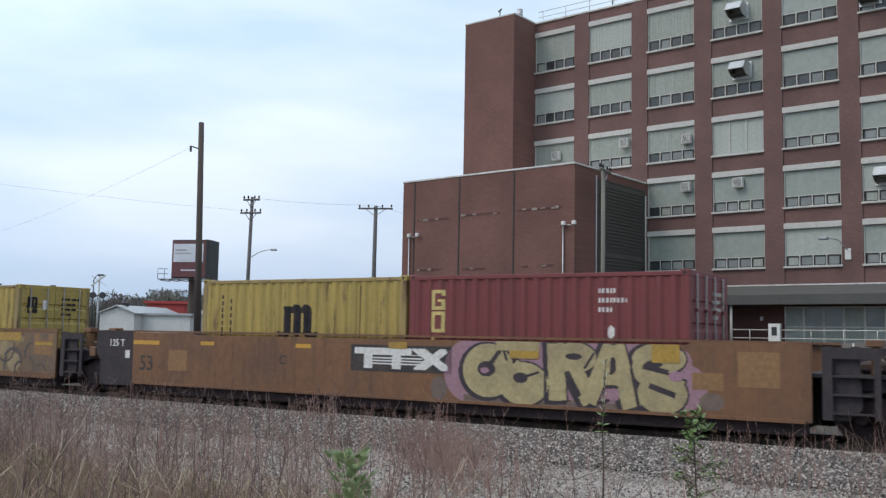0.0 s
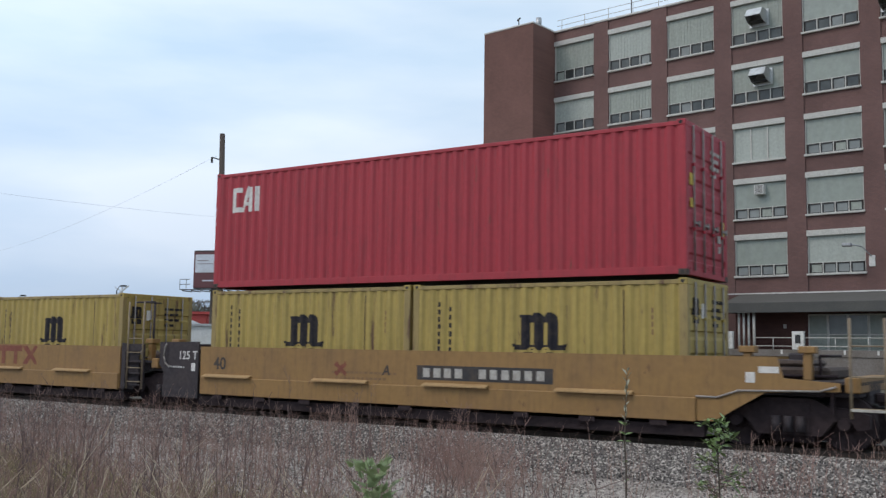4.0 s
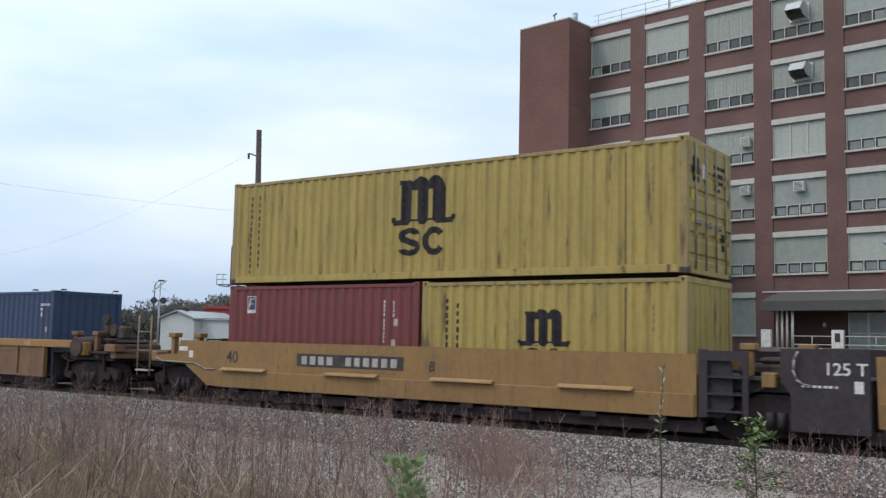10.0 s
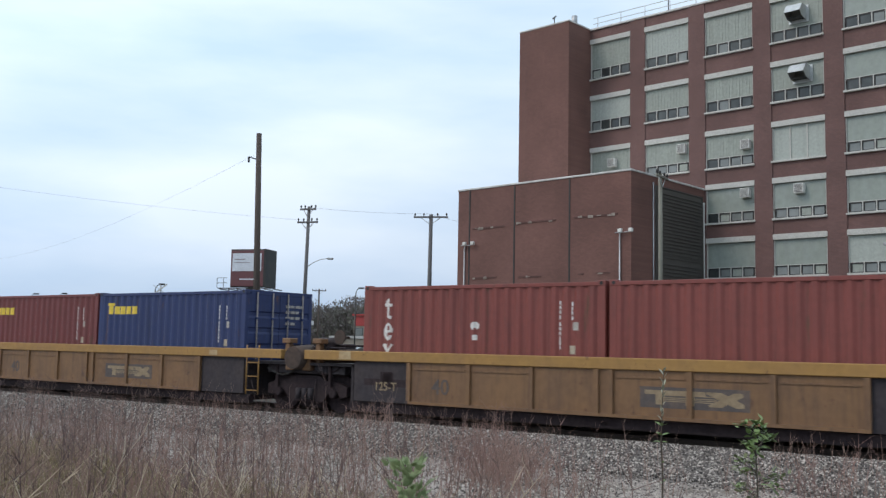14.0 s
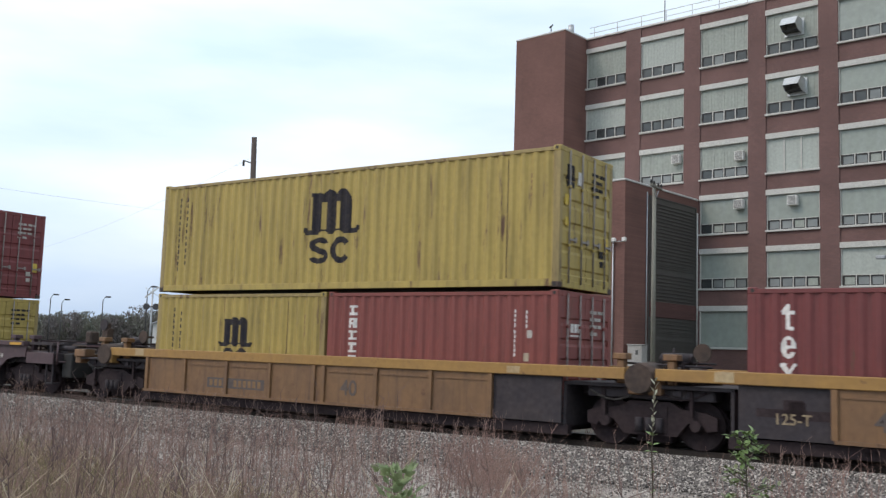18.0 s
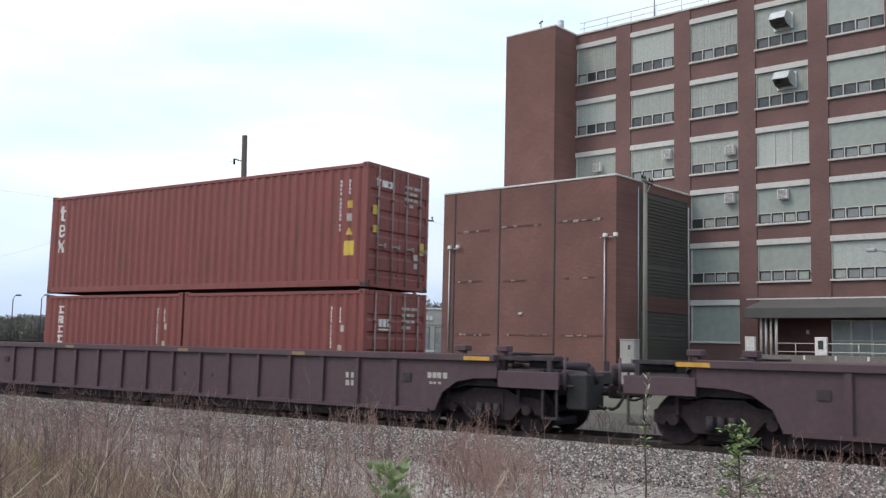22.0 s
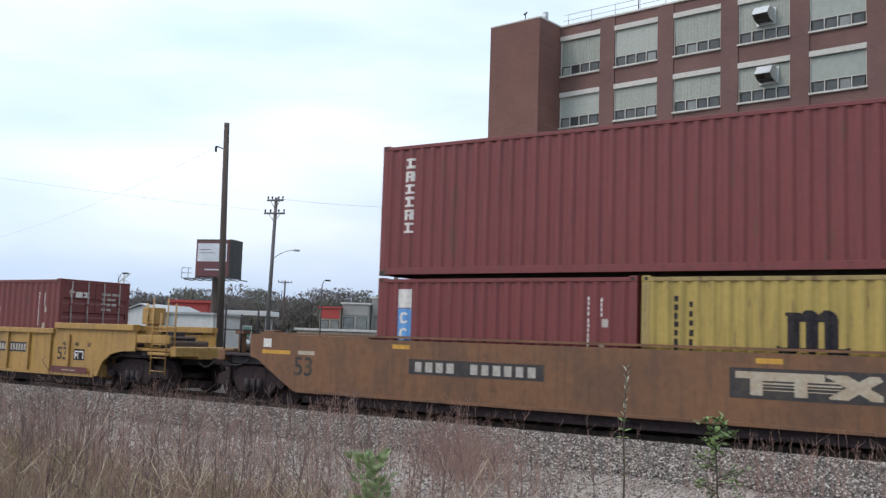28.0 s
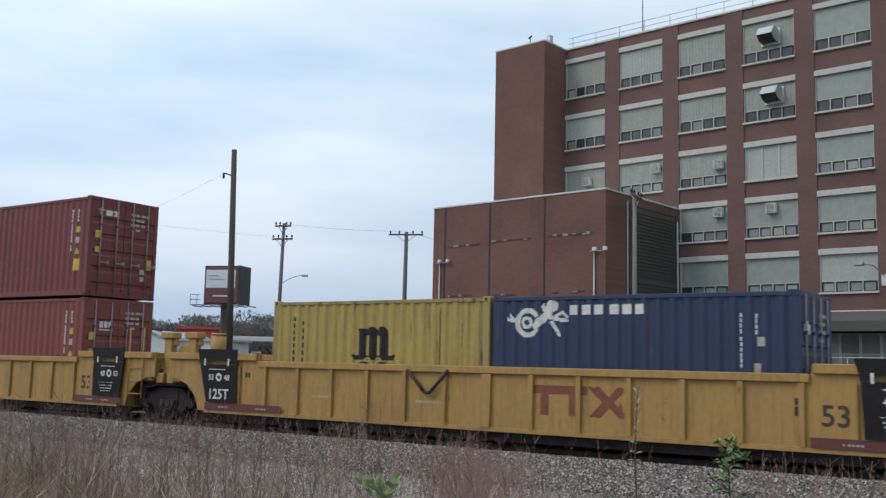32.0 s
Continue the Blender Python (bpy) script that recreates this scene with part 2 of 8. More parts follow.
WOOD = material("pole_wood", (0.085, 0.066, 0.055), 0.9, dirt=(0.045, 0.036, 0.032), amount=0.7, scale=2, stretch=(3, 3, 0.25), fine=30, vary=0.25, bump=0.3)
WOOD_PALE = material("pole_wood_weathered", (0.19, 0.185, 0.15), 0.9, dirt=(0.13, 0.11, 0.1), amount=0.6, scale=2, stretch=(3, 3, 0.25), fine=30, vary=0.2, bump=0.3)


# ---- mesh helpers ----
def part(name, bm, mat, parent=None, label=""):
    """Link a bmesh as one mesh object, under a thing or a part."""
    me = bpy.data.meshes.new(name)
    bm.to_mesh(me)
    bm.free()
    me.materials.append(mat)
    return piece(name, me, parent, label)


def piece(name, me, parent=None, label=""):
    ob = new(name, me)
    ob.parent = parent
    return tagged(ob, label)


def box(bm, x0, x1, y0, y1, z0, z1, bevel=0.0):
    v = [bm.verts.new(p) for p in ((x0, y0, z0), (x1, y0, z0), (x1, y1, z0), (x0, y1, z0), (x0, y0, z1), (x1, y0, z1), (x1, y1, z1), (x0, y1, z1))]
    fs = [bm.faces.new([v[i] for i in q]) for q in ((3, 2, 1, 0), (4, 5, 6, 7), (0, 1, 5, 4), (1, 2, 6, 5), (2, 3, 7, 6), (3, 0, 4, 7))]
    if bevel:
        edges = list({e for f in fs for e in f.edges})
        bmesh.ops.bevel(bm, geom=edges, offset=bevel, segments=1, affect="EDGES")
    return bm


def boxes(*rows, bevel=0.0):
    bm = bmesh.new()
    for r in rows:
        box(bm, *r, bevel=bevel)
    return bm


def slab(bm, outline, y0, y1):
    """An outline in x and z, made thick from y0 to y1."""
    a, b = [bm.verts.new((x, y0, z)) for x, z in outline], [bm.verts.new((x, y1, z)) for x, z in outline]
    bm.faces.new(a), bm.faces.new(b[::-1])
    for i in range(len(a)):
        j = (i + 1) % len(a)
        bm.faces.new((a[j], a[i], b[i], b[j]))
    bmesh.ops.recalc_face_normals(bm, faces=bm.faces)
    return bm


def rod(bm, a, b, r0, r1=None, sides=8):
    """A round bar from a to b, tapered from r0 to r1."""
    a, b = Vector(a), Vector(b)
    r1 = r0 if r1 is None else r1
    q = (b - a).to_track_quat("Z", "Y").to_matrix()
    lo, hi = [], []
    for i in range(sides):
        c = Vector((math.cos(2 * math.pi * i / sides), math.sin(2 * math.pi * i / sides), 0))
        lo.append(bm.verts.new(a + q @ (c * r0))), hi.append(bm.verts.new(b + q @ (c * r1)))
    for i in range(sides):
        j = (i + 1) % sides
        bm.faces.new((lo[i], lo[j], hi[j], hi[i])).smooth = True
    bm.faces.new(lo[::-1]), bm.faces.new(hi)
    return bm


def rods(*rows, sides=8):
    bm = bmesh.new()
    for r in rows:
        rod(bm, *r, sides=sides)
    return bm


MESHES = {}


def shared(name, mat, key, make):
    """The mesh of a repeated part, made once for each shape and material."""
    k = (name, mat.name, key)
    if k not in MESHES:
        bm, me = make(), bpy.data.meshes.new(name)
        bm.to_mesh(me), bm.free()
        me.materials.append(mat)
        MESHES[k] = me
    return MESHES[k]


# ---- painted marks ----
def inside(shapes, x, z):
    hit = False
    for s in shapes:
        k = s[0]
        if k in ("rect", "cut"):
            if s[1] <= x <= s[3] and s[2] <= z <= s[4]:
                hit = k == "rect"
        elif k == "line":
            _, x0, z0, x1, z1, w = s
            dx, dz = x1 - x0, z1 - z0
            f = ((x - x0) * dx + (z - z0) * dz) / (dx * dx + dz * dz)
            if 0 <= f <= 1 and abs((x - x0) * dz - (z - z0) * dx) / math.hypot(dx, dz) <= w / 2:
                hit = True
        elif k in ("arc", "bite"):
            _, cx, cz, r, w, a0, a1 = s
            a = math.degrees(math.atan2(z - cz, x - cx)) % 360
            if abs(math.hypot(x - cx, z - cz) - r) <= w / 2 and (a0 <= a <= a1 or a0 <= a + 360 <= a1):
                hit = k == "arc"
        elif k == "ring":
            _, cx, cz, rx, rz, w, a0, a1 = s
            a = math.degrees(math.atan2((z - cz) / rz, (x - cx) / rx)) % 360
            on = ((x - cx) / rx) ** 2 + ((z - cz) / rz) ** 2 <= 1 <= ((x - cx) / (rx - w)) ** 2 + ((z - cz) / (rz - w * 0.8)) ** 2
            if on and (a0 <= a <= a1 or a0 <= a + 360 <= a1):
                hit = True
        elif k == "oval":
            _, cx, cz, rx, rz = s
            if ((x - cx) / rx) ** 2 + ((z - cz) / rz) ** 2 <= 1:
                hit = True
    return hit


def stencil(shapes, x0, x1, z0, z1, surface, step=0.03):
    """Paint in the given shapes, laid on a surface y = surface(x), as strips."""
    bm = bmesh.new()
    nx, nz = max(1, round((x1 - x0) / step)), max(1, round((z1 - z0) / step))
    for i in range(nx):
        xa, xb = x0 + (x1 - x0) * i / nx, x0 + (x1 - x0) * (i + 1) / nx
        ya, yb = surface(xa), surface(xb)
        start = None
        for j in range(nz + 1):
            on = j < nz and inside(shapes, (xa + xb) / 2, z0 + (z1 - z0) * (j + 0.5) / nz)
            z = z0 + (z1 - z0) * j / nz
            if on and start is None:
                start = z
            elif not on and start is not None:
                bm.faces.new([bm.verts.new(p) for p in ((xa, ya, start), (xb, yb, start), (xb, yb, z), (xa, ya, z))])
                start = None
    return bm


def bar_marks(x, z, n, w, h, gap, down=False, seed=1):
    """Unreadable or withheld writing: plain bars, one for each character."""
    r = random.Random(seed)
    rows = []
    for i in range(n):
        k = r.uniform(0.82, 1.0)
        if down:
            rows.append(("rect", x, z - i * (h + gap) - h * k, x + w * r.uniform(0.7, 1), z - i * (h + gap)))
        else:
            rows.append(("rect", x + i * (w + gap), z, x + i * (w + gap) + w * k, z + h))
    return rows


def lettering(text, size, mat, parent, x, y, z, shear=0.0, name="lettering"):
    """Readable writing on a face that looks towards -y."""
    cu = bpy.data.curves.new(name, "FONT")
    cu.body, cu.size, cu.extrude, cu.shear, cu.resolution_u = text, size, 0.002, shear, 3
    cu.offset = 0.012 * size
    tmp = bpy.data.objects.new(name, cu)
    me = bpy.data.meshes.new_from_object(tmp)
    bpy.data.objects.remove(tmp)
    me.name = name
    me.materials.clear()
    me.materials.append(mat)
    me.transform(pose(x, y, z, 90, 0, 0))
    return piece(name, me, parent)


# ---- containers ----
PALE_INK = material("ink_pale_grey", (0.40, 0.38, 0.34), 0.6, amount=0.5, dirt=(0.2, 0.16, 0.13), scale=8)
STICKER = material("sticker_yellow", (0.56, 0.40, 0.06), 0.6, amount=0.4, dirt=(0.3, 0.2, 0.06), scale=6)
SIGN_DEEP = material("ink_deep_blue", (0.03, 0.06, 0.19), 0.6, amount=0.2, scale=6)
PALE_YELLOW = material("ink_pale_yellow", (0.58, 0.47, 0.17), 0.6, amount=0.4, dirt=(0.35, 0.25, 0.12), scale=6)
LENGTH = {20: 6.058, 40: 12.192}
RIB = 0.278


def ribbed(x, lead):
    """Depth of a corrugated wall at x: its outer face is at -1.213, its inner at -1.177."""
    f = ((x - lead) / RIB) % 1.0
    if f < 0.26:
        return -1.213
    if f < 0.5:
        return -1.213 + 0.036 * (f - 0.26) / 0.24
    if f < 0.76:
        return -1.177
    return -1.177 - 0.036 * (f - 0.76) / 0.24


def wall_breaks(x0, x1, lead):
    xs, k = {x0, x1}, math.floor((x0 - lead) / RIB) - 1
    while lead + k * RIB < x1 + RIB:
        for f in (0, 0.26, 0.5, 0.76):
            x = lead + (k + f) * RIB
            if x0 < x < x1:
                xs.add(x)
        k += 1
    return sorted(xs)


def corrugated(x0, x1, z0, z1, lead, turn=None):
    """A corrugated sheet along x at y = ribbed(x); turn maps its points elsewhere."""
    bm, last = bmesh.new(), None
    for x in wall_breaks(x0, x1, lead):
        pts = [Vector((x, ribbed(x, lead), z)) for z in (z0, z1)]
        if turn is not None:
            pts = [turn @ p for p in pts]
        pair = [bm.verts.new(p) for p in pts]
        if last:
            bm.faces.new((last[0], pair[0], pair[1], last[1]))
        last = pair
    return bm


def side_logo(box_thing, kind, size, h):
    """The marks on the side that faces the camera."""
    ln = LENGTH[size]
    half, lead = ln / 2, -ln / 2 + 0.16
    on = lambda x: ribbed(x, lead) - 0.004

    def put(name, shapes, mat, x0, x1, z0, z1, step=0.03):
        key = (kind, size, h, round(x0, 2), round(z0, 2))
        ob = piece(name, shared(name, mat, key, lambda: stencil(shapes, x0, x1, z0, z1, on, step)), box_thing)
        return tagged(ob, kind="stuff") if name == "number_marks" else ob

    if kind in ("arches", "arches_low", "arches_mid"):
        s = 0.74 if size == 20 else 1.08
        cx, base = (0.0, h - 1.30) if size == 20 else (-0.03, 1.30 + (h - 2.59) * 0.3)
        a = [("rect", cx - 0.54 * s, base, cx - 0.24 * s, base + 0.86 * s), ("rect", cx - 0.60 * s, base + 0.78 * s, cx - 0.30 * s, base + 0.88 * s)]
        a += [("oval", cx - 0.06 * s, base + 0.60 * s, 0.27 * s, 0.33 * s), ("oval", cx + 0.33 * s, base + 0.60 * s, 0.25 * s, 0.33 * s)]
        a += [("rect", cx - 0.14 * s, base, cx + 0.15 * s, base + 0.62 * s), ("rect", cx + 0.27 * s, base, cx + 0.58 * s, base + 0.62 * s)]
        a += [("cut", cx + x * s - 0.065 * s, base + 0.02 * s, cx + x * s + 0.065 * s, base + 0.66 * s) for x in (-0.205, 0.21)]
        a += [("rect", cx - 0.74 * s, base - 0.06 * s, cx + 0.78 * s, base + 0.05 * s), ("rect", cx - 0.78 * s, base, cx - 0.70 * s, base + 0.10 * s), ("rect", cx + 0.74 * s, base, cx + 0.82 * s, base + 0.10 * s)]
        a += [("bite", cx + x * s, base - 0.16 * s, 0.14 * s, 0.07 * s, 20, 160) for x in (-0.205, 0.21)]
        put("logo", a, INK, cx - 0.82 * s, cx + 0.84 * s, base - 0.1 * s, base + 0.95 * s, 0.02)
        z1 = base - 0.13 * s
        z0 = z1 - 0.58 * s
        xs, xc = cx - 0.31 * s, cx + 0.32 * s
        blocks = [("ring", xs, z0 + 0.415 * s, 0.285 * s, 0.170 * s, 0.15 * s, 15, 270), ("ring", xs, z0 + 0.170 * s, 0.285 * s, 0.170 * s, 0.15 * s, 195, 450),
                  ("line", xs - 0.16 * s, z0 + 0.35 * s, xs + 0.16 * s, z0 + 0.235 * s, 0.13 * s), ("ring", xc, z0 + 0.29 * s, 0.30 * s, 0.29 * s, 0.17 * s, 38, 322)]
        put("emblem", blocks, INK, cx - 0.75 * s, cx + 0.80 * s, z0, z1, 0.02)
        zt = h - 0.38
        bars = bar_marks(-half + 0.62, zt, 13 if size == 40 else 12, 0.10, 0.115, 0.04, True, 3) + bar_marks(-half + 0.90, zt - (0.1 if size == 20 else 0), 11, 0.10, 0.115, 0.055, True, 4)
        for bar in bars:
            put("writing_bar", [bar], INK, bar[1], bar[3], bar[2], bar[4], 0.05)
        put("seam", [("rect", half - 1.26, 0.2, half - 1.235, h - 0.2)], STEEL, half - 1.26, half - 1.235, 0.2, h - 0.2)
        put("number_marks", bar_marks(half - 0.70, h - 0.55, 4, 0.04, 0.10, 0.03, True, 8), FAINT, half - 0.72, half - 0.64, h - 1.2, h - 0.3, 0.02)
        return
    if kind == "tall_word":      # three tall white shapes, one under another
        x = -half + (0.53 if size == 20 else 0.36)
        z = h - 0.30
        a = [("rect", x + 0.12, z - 0.44, x + 0.21, z), ("rect", x + 0.06, z - 0.17, x + 0.29, z - 0.11), ("line", x + 0.13, z - 0.04, x + 0.06, z - 0.14, 0.05), ("rect", x + 0.18, z - 0.45, x + 0.27, z - 0.39),
             ("oval", x + 0.17, z - 0.74, 0.135, 0.19), ("cut", x + 0.13, z - 0.70, x + 0.22, z - 0.61), ("cut", x + 0.18, z - 0.82, x + 0.36, z - 0.76), ("cut", x + 0.14, z - 0.86, x + 0.21, z - 0.77),
             ("line", x + 0.05, z - 1.36, x + 0.29, z - 1.02, 0.05), ("line", x + 0.05, z - 1.02, x + 0.29, z - 1.36, 0.09), ("rect", x + 0.02, z - 1.38, x + 0.12, z - 1.34), ("rect", x + 0.21, z - 1.38, x + 0.33, z - 1.34), ("rect", x + 0.02, z - 1.05, x + 0.13, z - 1.01)]
        put("logo", a, WHITE_INK, x - 0.04, x + 0.38, z - 1.4, z, 0.016)
    elif kind == "column_word":  # white blocks in a column
        x, z, n = -half + 0.62, h - 0.32, 6
        a = []
        for i in range(n):
            zz = z - i * 0.285
            a += [("rect", x, zz - 0.22, x + 0.24, zz)]
            a += [[("cut", x, zz - 0.16, x + 0.08, zz - 0.05), ("cut", x + 0.16, zz - 0.16, x + 0.24, zz - 0.05)], [("cut", x + 0.09, zz - 0.10, x + 0.16, zz - 0.05), ("cut", x + 0.095, zz - 0.22, x + 0.145, zz - 0.14)],
                  [("cut", x, zz - 0.17, x + 0.08, zz - 0.05), ("cut", x + 0.16, zz - 0.17, x + 0.24, zz - 0.05)]][i % 3]
        put("logo", a, WHITE_INK, x, x + 0.24, z - n * 0.285, z, 0.016)
    elif kind == "framed_pair":  # two yellow open squares, one under the other
        x, z = -half + 0.55, h - 0.32
        a = []
        for i in range(2):
            zz = z - i * 0.46
            a += [("rect", x, zz - 0.42, x + 0.32, zz), ("cut", x + 0.075, zz - 0.35, x + 0.245, zz - 0.07)]
            a += [("cut", x + 0.23, zz - 0.20, x + 0.34, zz - 0.12), ("rect", x + 0.16, zz - 0.25, x + 0.32, zz - 0.19)] if i == 0 else []
        a += [("rect", x, z - 1.12, x + 0.08, z - 0.95)]
        put("logo", a, PALE_YELLOW, x, x + 0.34, z - 1.32, z, 0.018)
        put("number_marks", bar_marks(half - 1.75, h - 0.42, 5, 0.045, 0.085, 0.03, False, 2) + bar_marks(half - 1.75, h - 0.60, 8, 0.045, 0.085, 0.03, False, 3)
            + bar_marks(half - 1.75, h - 0.78, 4, 0.045, 0.085, 0.03, False, 4) + [("oval", half - 1.5, h - 1.15, 0.08, 0.12)], WHITE_INK, half - 1.8, half - 0.8, h - 1.3, h - 0.3, 0.015)
        return
    elif kind == "beam_panel":   # black panel with a yellow beam and a white bar
        x, z = -half + (0.68 if size == 20 else 0.55), h - 0.22
        o2 = on
        put("panel_field", [("rect", x, z - 0.609, x + 1.218, z)], WHITE_INK, x, x + 1.218, z - 0.609, z)
        on = lambda q: o2(q) - 0.004
        put("panel_field", [("rect", x + 0.022, z - 0.587, x + 1.196, z - 0.022)], BLACK_INK, x + 0.022, x + 1.196, z - 0.587, z - 0.022)
        on = lambda q: o2(q) - 0.008
        put("beam", [("line", x + 0.209, z - 0.174, x + 1.166, z - 0.070, 0.030), ("line", x + 0.209, z - 0.187, x + 1.166, z - 0.122, 0.030), ("line", x + 0.209, z - 0.196, x + 1.166, z - 0.174, 0.030), ("line", x + 0.209, z - 0.209, x + 1.166, z - 0.235, 0.030)], YELLOW_INK, x + 0.174, x + 1.183, z - 0.278, z - 0.044, 0.014)
        put("emblem", [("rect", x + 0.061, z - 0.539, x + 0.148, z - 0.191), ("rect", x + 0.044, z - 0.548, x + 0.174, z - 0.487), ("oval", x + 0.104, z - 0.157, 0.052, 0.06)] + bar_marks(x + 0.235, z - 0.505, 6, 0.13, 0.21, 0.026, False, 6), WHITE_INK, x + 0.035, x + 1.183, z - 0.557, z - 0.052, 0.016)
        on = o2
    elif kind == "wide_word":    # white blocks in a row, low on the left
        x, z = -half + 1.0, h - 0.46
        put("logo", bar_marks(x, z, 5, 0.15, 0.17, 0.035, False, 5), WHITE_INK, x, x + 1.0, z, z + 0.2, 0.018)
        put("emblem", [("rect", x - 0.25, z, x - 0.06, z + 0.17)], RED_INK, x - 0.26, x - 0.04, z, z + 0.2, 0.025)
        put("number_marks", bar_marks(half - 0.72, h - 0.48, 10, 0.05, 0.09, 0.015, False, 8) + bar_marks(half - 0.72, h - 0.62, 3, 0.05, 0.09, 0.015, False, 9) + [("oval", half - 0.62, h - 0.74, 0.06, 0.08)], WHITE_INK, half - 0.74, half - 0.05, h - 0.85, h - 0.36, 0.02)
        put("sticker", [("rect", half - 0.42, h - 1.28, half - 0.28, h - 1.10)], GREY_INK, half - 0.45, half - 0.25, h - 1.3, h - 1.08)
        return
    elif kind == "yellow_word":
        x, z = -half + 0.45, h - 0.62
        put("logo", [("rect", x, z, x + 0.14, z + 0.32), ("rect", x - 0.1, z + 0.25, x + 0.24, z + 0.32)] + bar_marks(x + 0.25, z, 4, 0.22, 0.22, 0.03, False, 5), YELLOW_INK, x - 0.1, x + 1.3, z, z + 0.34, 0.025)
    elif kind == "row_word":     # three big white blocks
        x, z = -half + 0.56, h - 1.02
        a = [("rect", x, z, x + 0.32, z + 0.62), ("cut", x + 0.12, z + 0.13, x + 0.32, z + 0.49), ("line", x + 0.36, z, x + 0.58, z + 0.62, 0.11), ("rect", x + 0.54, z, x + 0.68, z + 0.62), ("rect", x + 0.44, z + 0.15, x + 0.6, z + 0.25), ("rect", x + 0.78, z, x + 0.91, z + 0.62)]
        put("logo", a, WHITE_INK, x - 0.1, x + 1.1, z, z + 0.64, 0.025)
        return
    elif kind == "seahorse":     # white curl and a row of blocks
        x, z = -half + 0.42, h - 0.50
        a = [("arc", x + 0.38, z - 0.05, 0.24, 0.10, 30, 330), ("arc", x + 0.36, z - 0.05, 0.09, 0.07, 0, 360), ("line", x + 0.5, z - 0.15, x + 0.9, z + 0.18, 0.16), ("oval", x + 0.92, z + 0.28, 0.13, 0.12), ("line", x + 0.85, z + 0.05, x + 1.28, z - 0.02, 0.07), ("line", x + 0.9, z - 0.02, x + 1.1, z - 0.32, 0.07), ("line", x - 0.12, z + 0.02, x + 0.16, z - 0.02, 0.07), ("line", x - 0.04, z + 0.14, x + 0.10, z - 0.02, 0.05), ("line", x + 0.86, z + 0.02, x + 1.18, z + 0.16, 0.06), ("line", x + 1.16, z + 0.16, x + 1.26, z + 0.04, 0.05), ("line", x + 0.70, z + 0.30, x + 0.84, z + 0.10, 0.10)]
        put("emblem", a, WHITE_INK, x - 0.1, x + 1.35, z - 0.42, z + 0.44, 0.025)
        put("logo", bar_marks(x + 1.30, z + 0.10, 3, 0.20, 0.19, 0.06, False, 5) + bar_marks(x + 2.14, z + 0.10, 3, 0.20, 0.19, 0.06, False, 6), WHITE_INK, x + 1.2, x + 3.0, z + 0.08, z + 0.31, 0.02)
    elif kind == "blue_column":
        x, z = -half + 0.55, h - 0.25
        put("panel_mark", [("rect", x, z - 1.5, x + 0.34, z)], SIGN_BLUE, x, x + 0.34, z - 1.5, z - 0.42)
        put("emblem", [("rect", x, z - 0.40, x + 0.34, z)], WHITE_INK, x, x + 0.34, z - 0.40, z)
        o2 = on
        on = lambda q: o2(q) - 0.004
        put("logo", [s for i in range(3) for s in (("arc", x + 0.17, z - 0.62 - i * 0.34, 0.10, 0.05, 40, 320), ("rect", x + 0.06, z - 0.74 - i * 0.34, x + 0.10, z - 0.52 - i * 0.34))], WHITE_INK, x, x + 0.34, z - 1.5, z - 0.42, 0.02)
        on = o2
    elif kind == "square_mark":
        x, z = -half + 0.62, h - 0.27
        put("panel_mark", [("rect", x, z - 0.42, x + 0.30, z)], WHITE_INK, x, x + 0.3, z - 0.42, z)
        o2 = on
        on = lambda q: o2(q) - 0.004
        put("emblem", [("rect", x + 0.03, z - 0.34, x + 0.27, z - 0.03)], SIGN_DEEP, x, x + 0.3, z - 0.42, z, 0.02)
        on = lambda q: o2(q) - 0.008
        put("emblem", [("line", x + 0.09, z - 0.32, x + 0.16, z - 0.06, 0.05), ("line", x + 0.13, z - 0.07, x + 0.25, z - 0.07, 0.04), ("line", x + 0.12, z - 0.19, x + 0.22, z - 0.19, 0.04)], PALE_YELLOW, x, x + 0.3, z - 0.42, z, 0.014)
        on = o2
    # white code columns and stickers near the end of the side
    chars = lambda x, z, n, k: bar_marks(x, z, n, 0.040, 0.080, 0.014, True, k)
    if size == 40:
        x = half - 0.83
        codes = chars(x, h - 0.38, 4, 8) + chars(x, h - 0.80, 6, 9) + chars(x, h - 1.42, 2, 7) + chars(x + 0.27, h - 0.38, 4, 6)
        put("sticker", [("rect", x + 0.24, h - 1.05, x + 0.36, h - 0.88)], STICKER, x + 0.24, x + 0.36, h - 1.05, h - 0.88)
        put("sticker", [("rect", x + 0.23, h - 1.36, x + 0.35, h - 1.18)], PALE_INK, x + 0.23, x + 0.35, h - 1.36, h - 1.18)
        put("sticker", [("rect", x + 0.14, h - 2.16, x + 0.46, h - 1.82)], STICKER, x + 0.14, x + 0.46, h - 2.16, h - 1.82)
        put("warning_mark", [("rect", x + 0.21 + 0.0085 * k, h - 1.68 + 0.017 * k, x + 0.38 - 0.0085 * k, h - 1.663 + 0.017 * k) for k in range(10)], STICKER, x + 0.20, x + 0.39, h - 1.68, h - 1.50, 0.016)
    else:
        x = half - 1.02
        codes = chars(x, h - 0.40, 4, 8) + chars(x, h - 0.82, 6, 9) + chars(x + 0.27, h - 0.42, 4, 6)
        put("sticker", [("rect", x + 0.30, h - 0.98, x + 0.44, h - 0.82)], PALE_INK, x + 0.30, x + 0.44, h - 0.98, h - 0.82)
        put("sticker", [("rect", x + 0.24, h - 1.45, x + 0.36, h - 1.28)], GREY_INK, x + 0.24, x + 0.36, h - 1.45, h - 1.28)
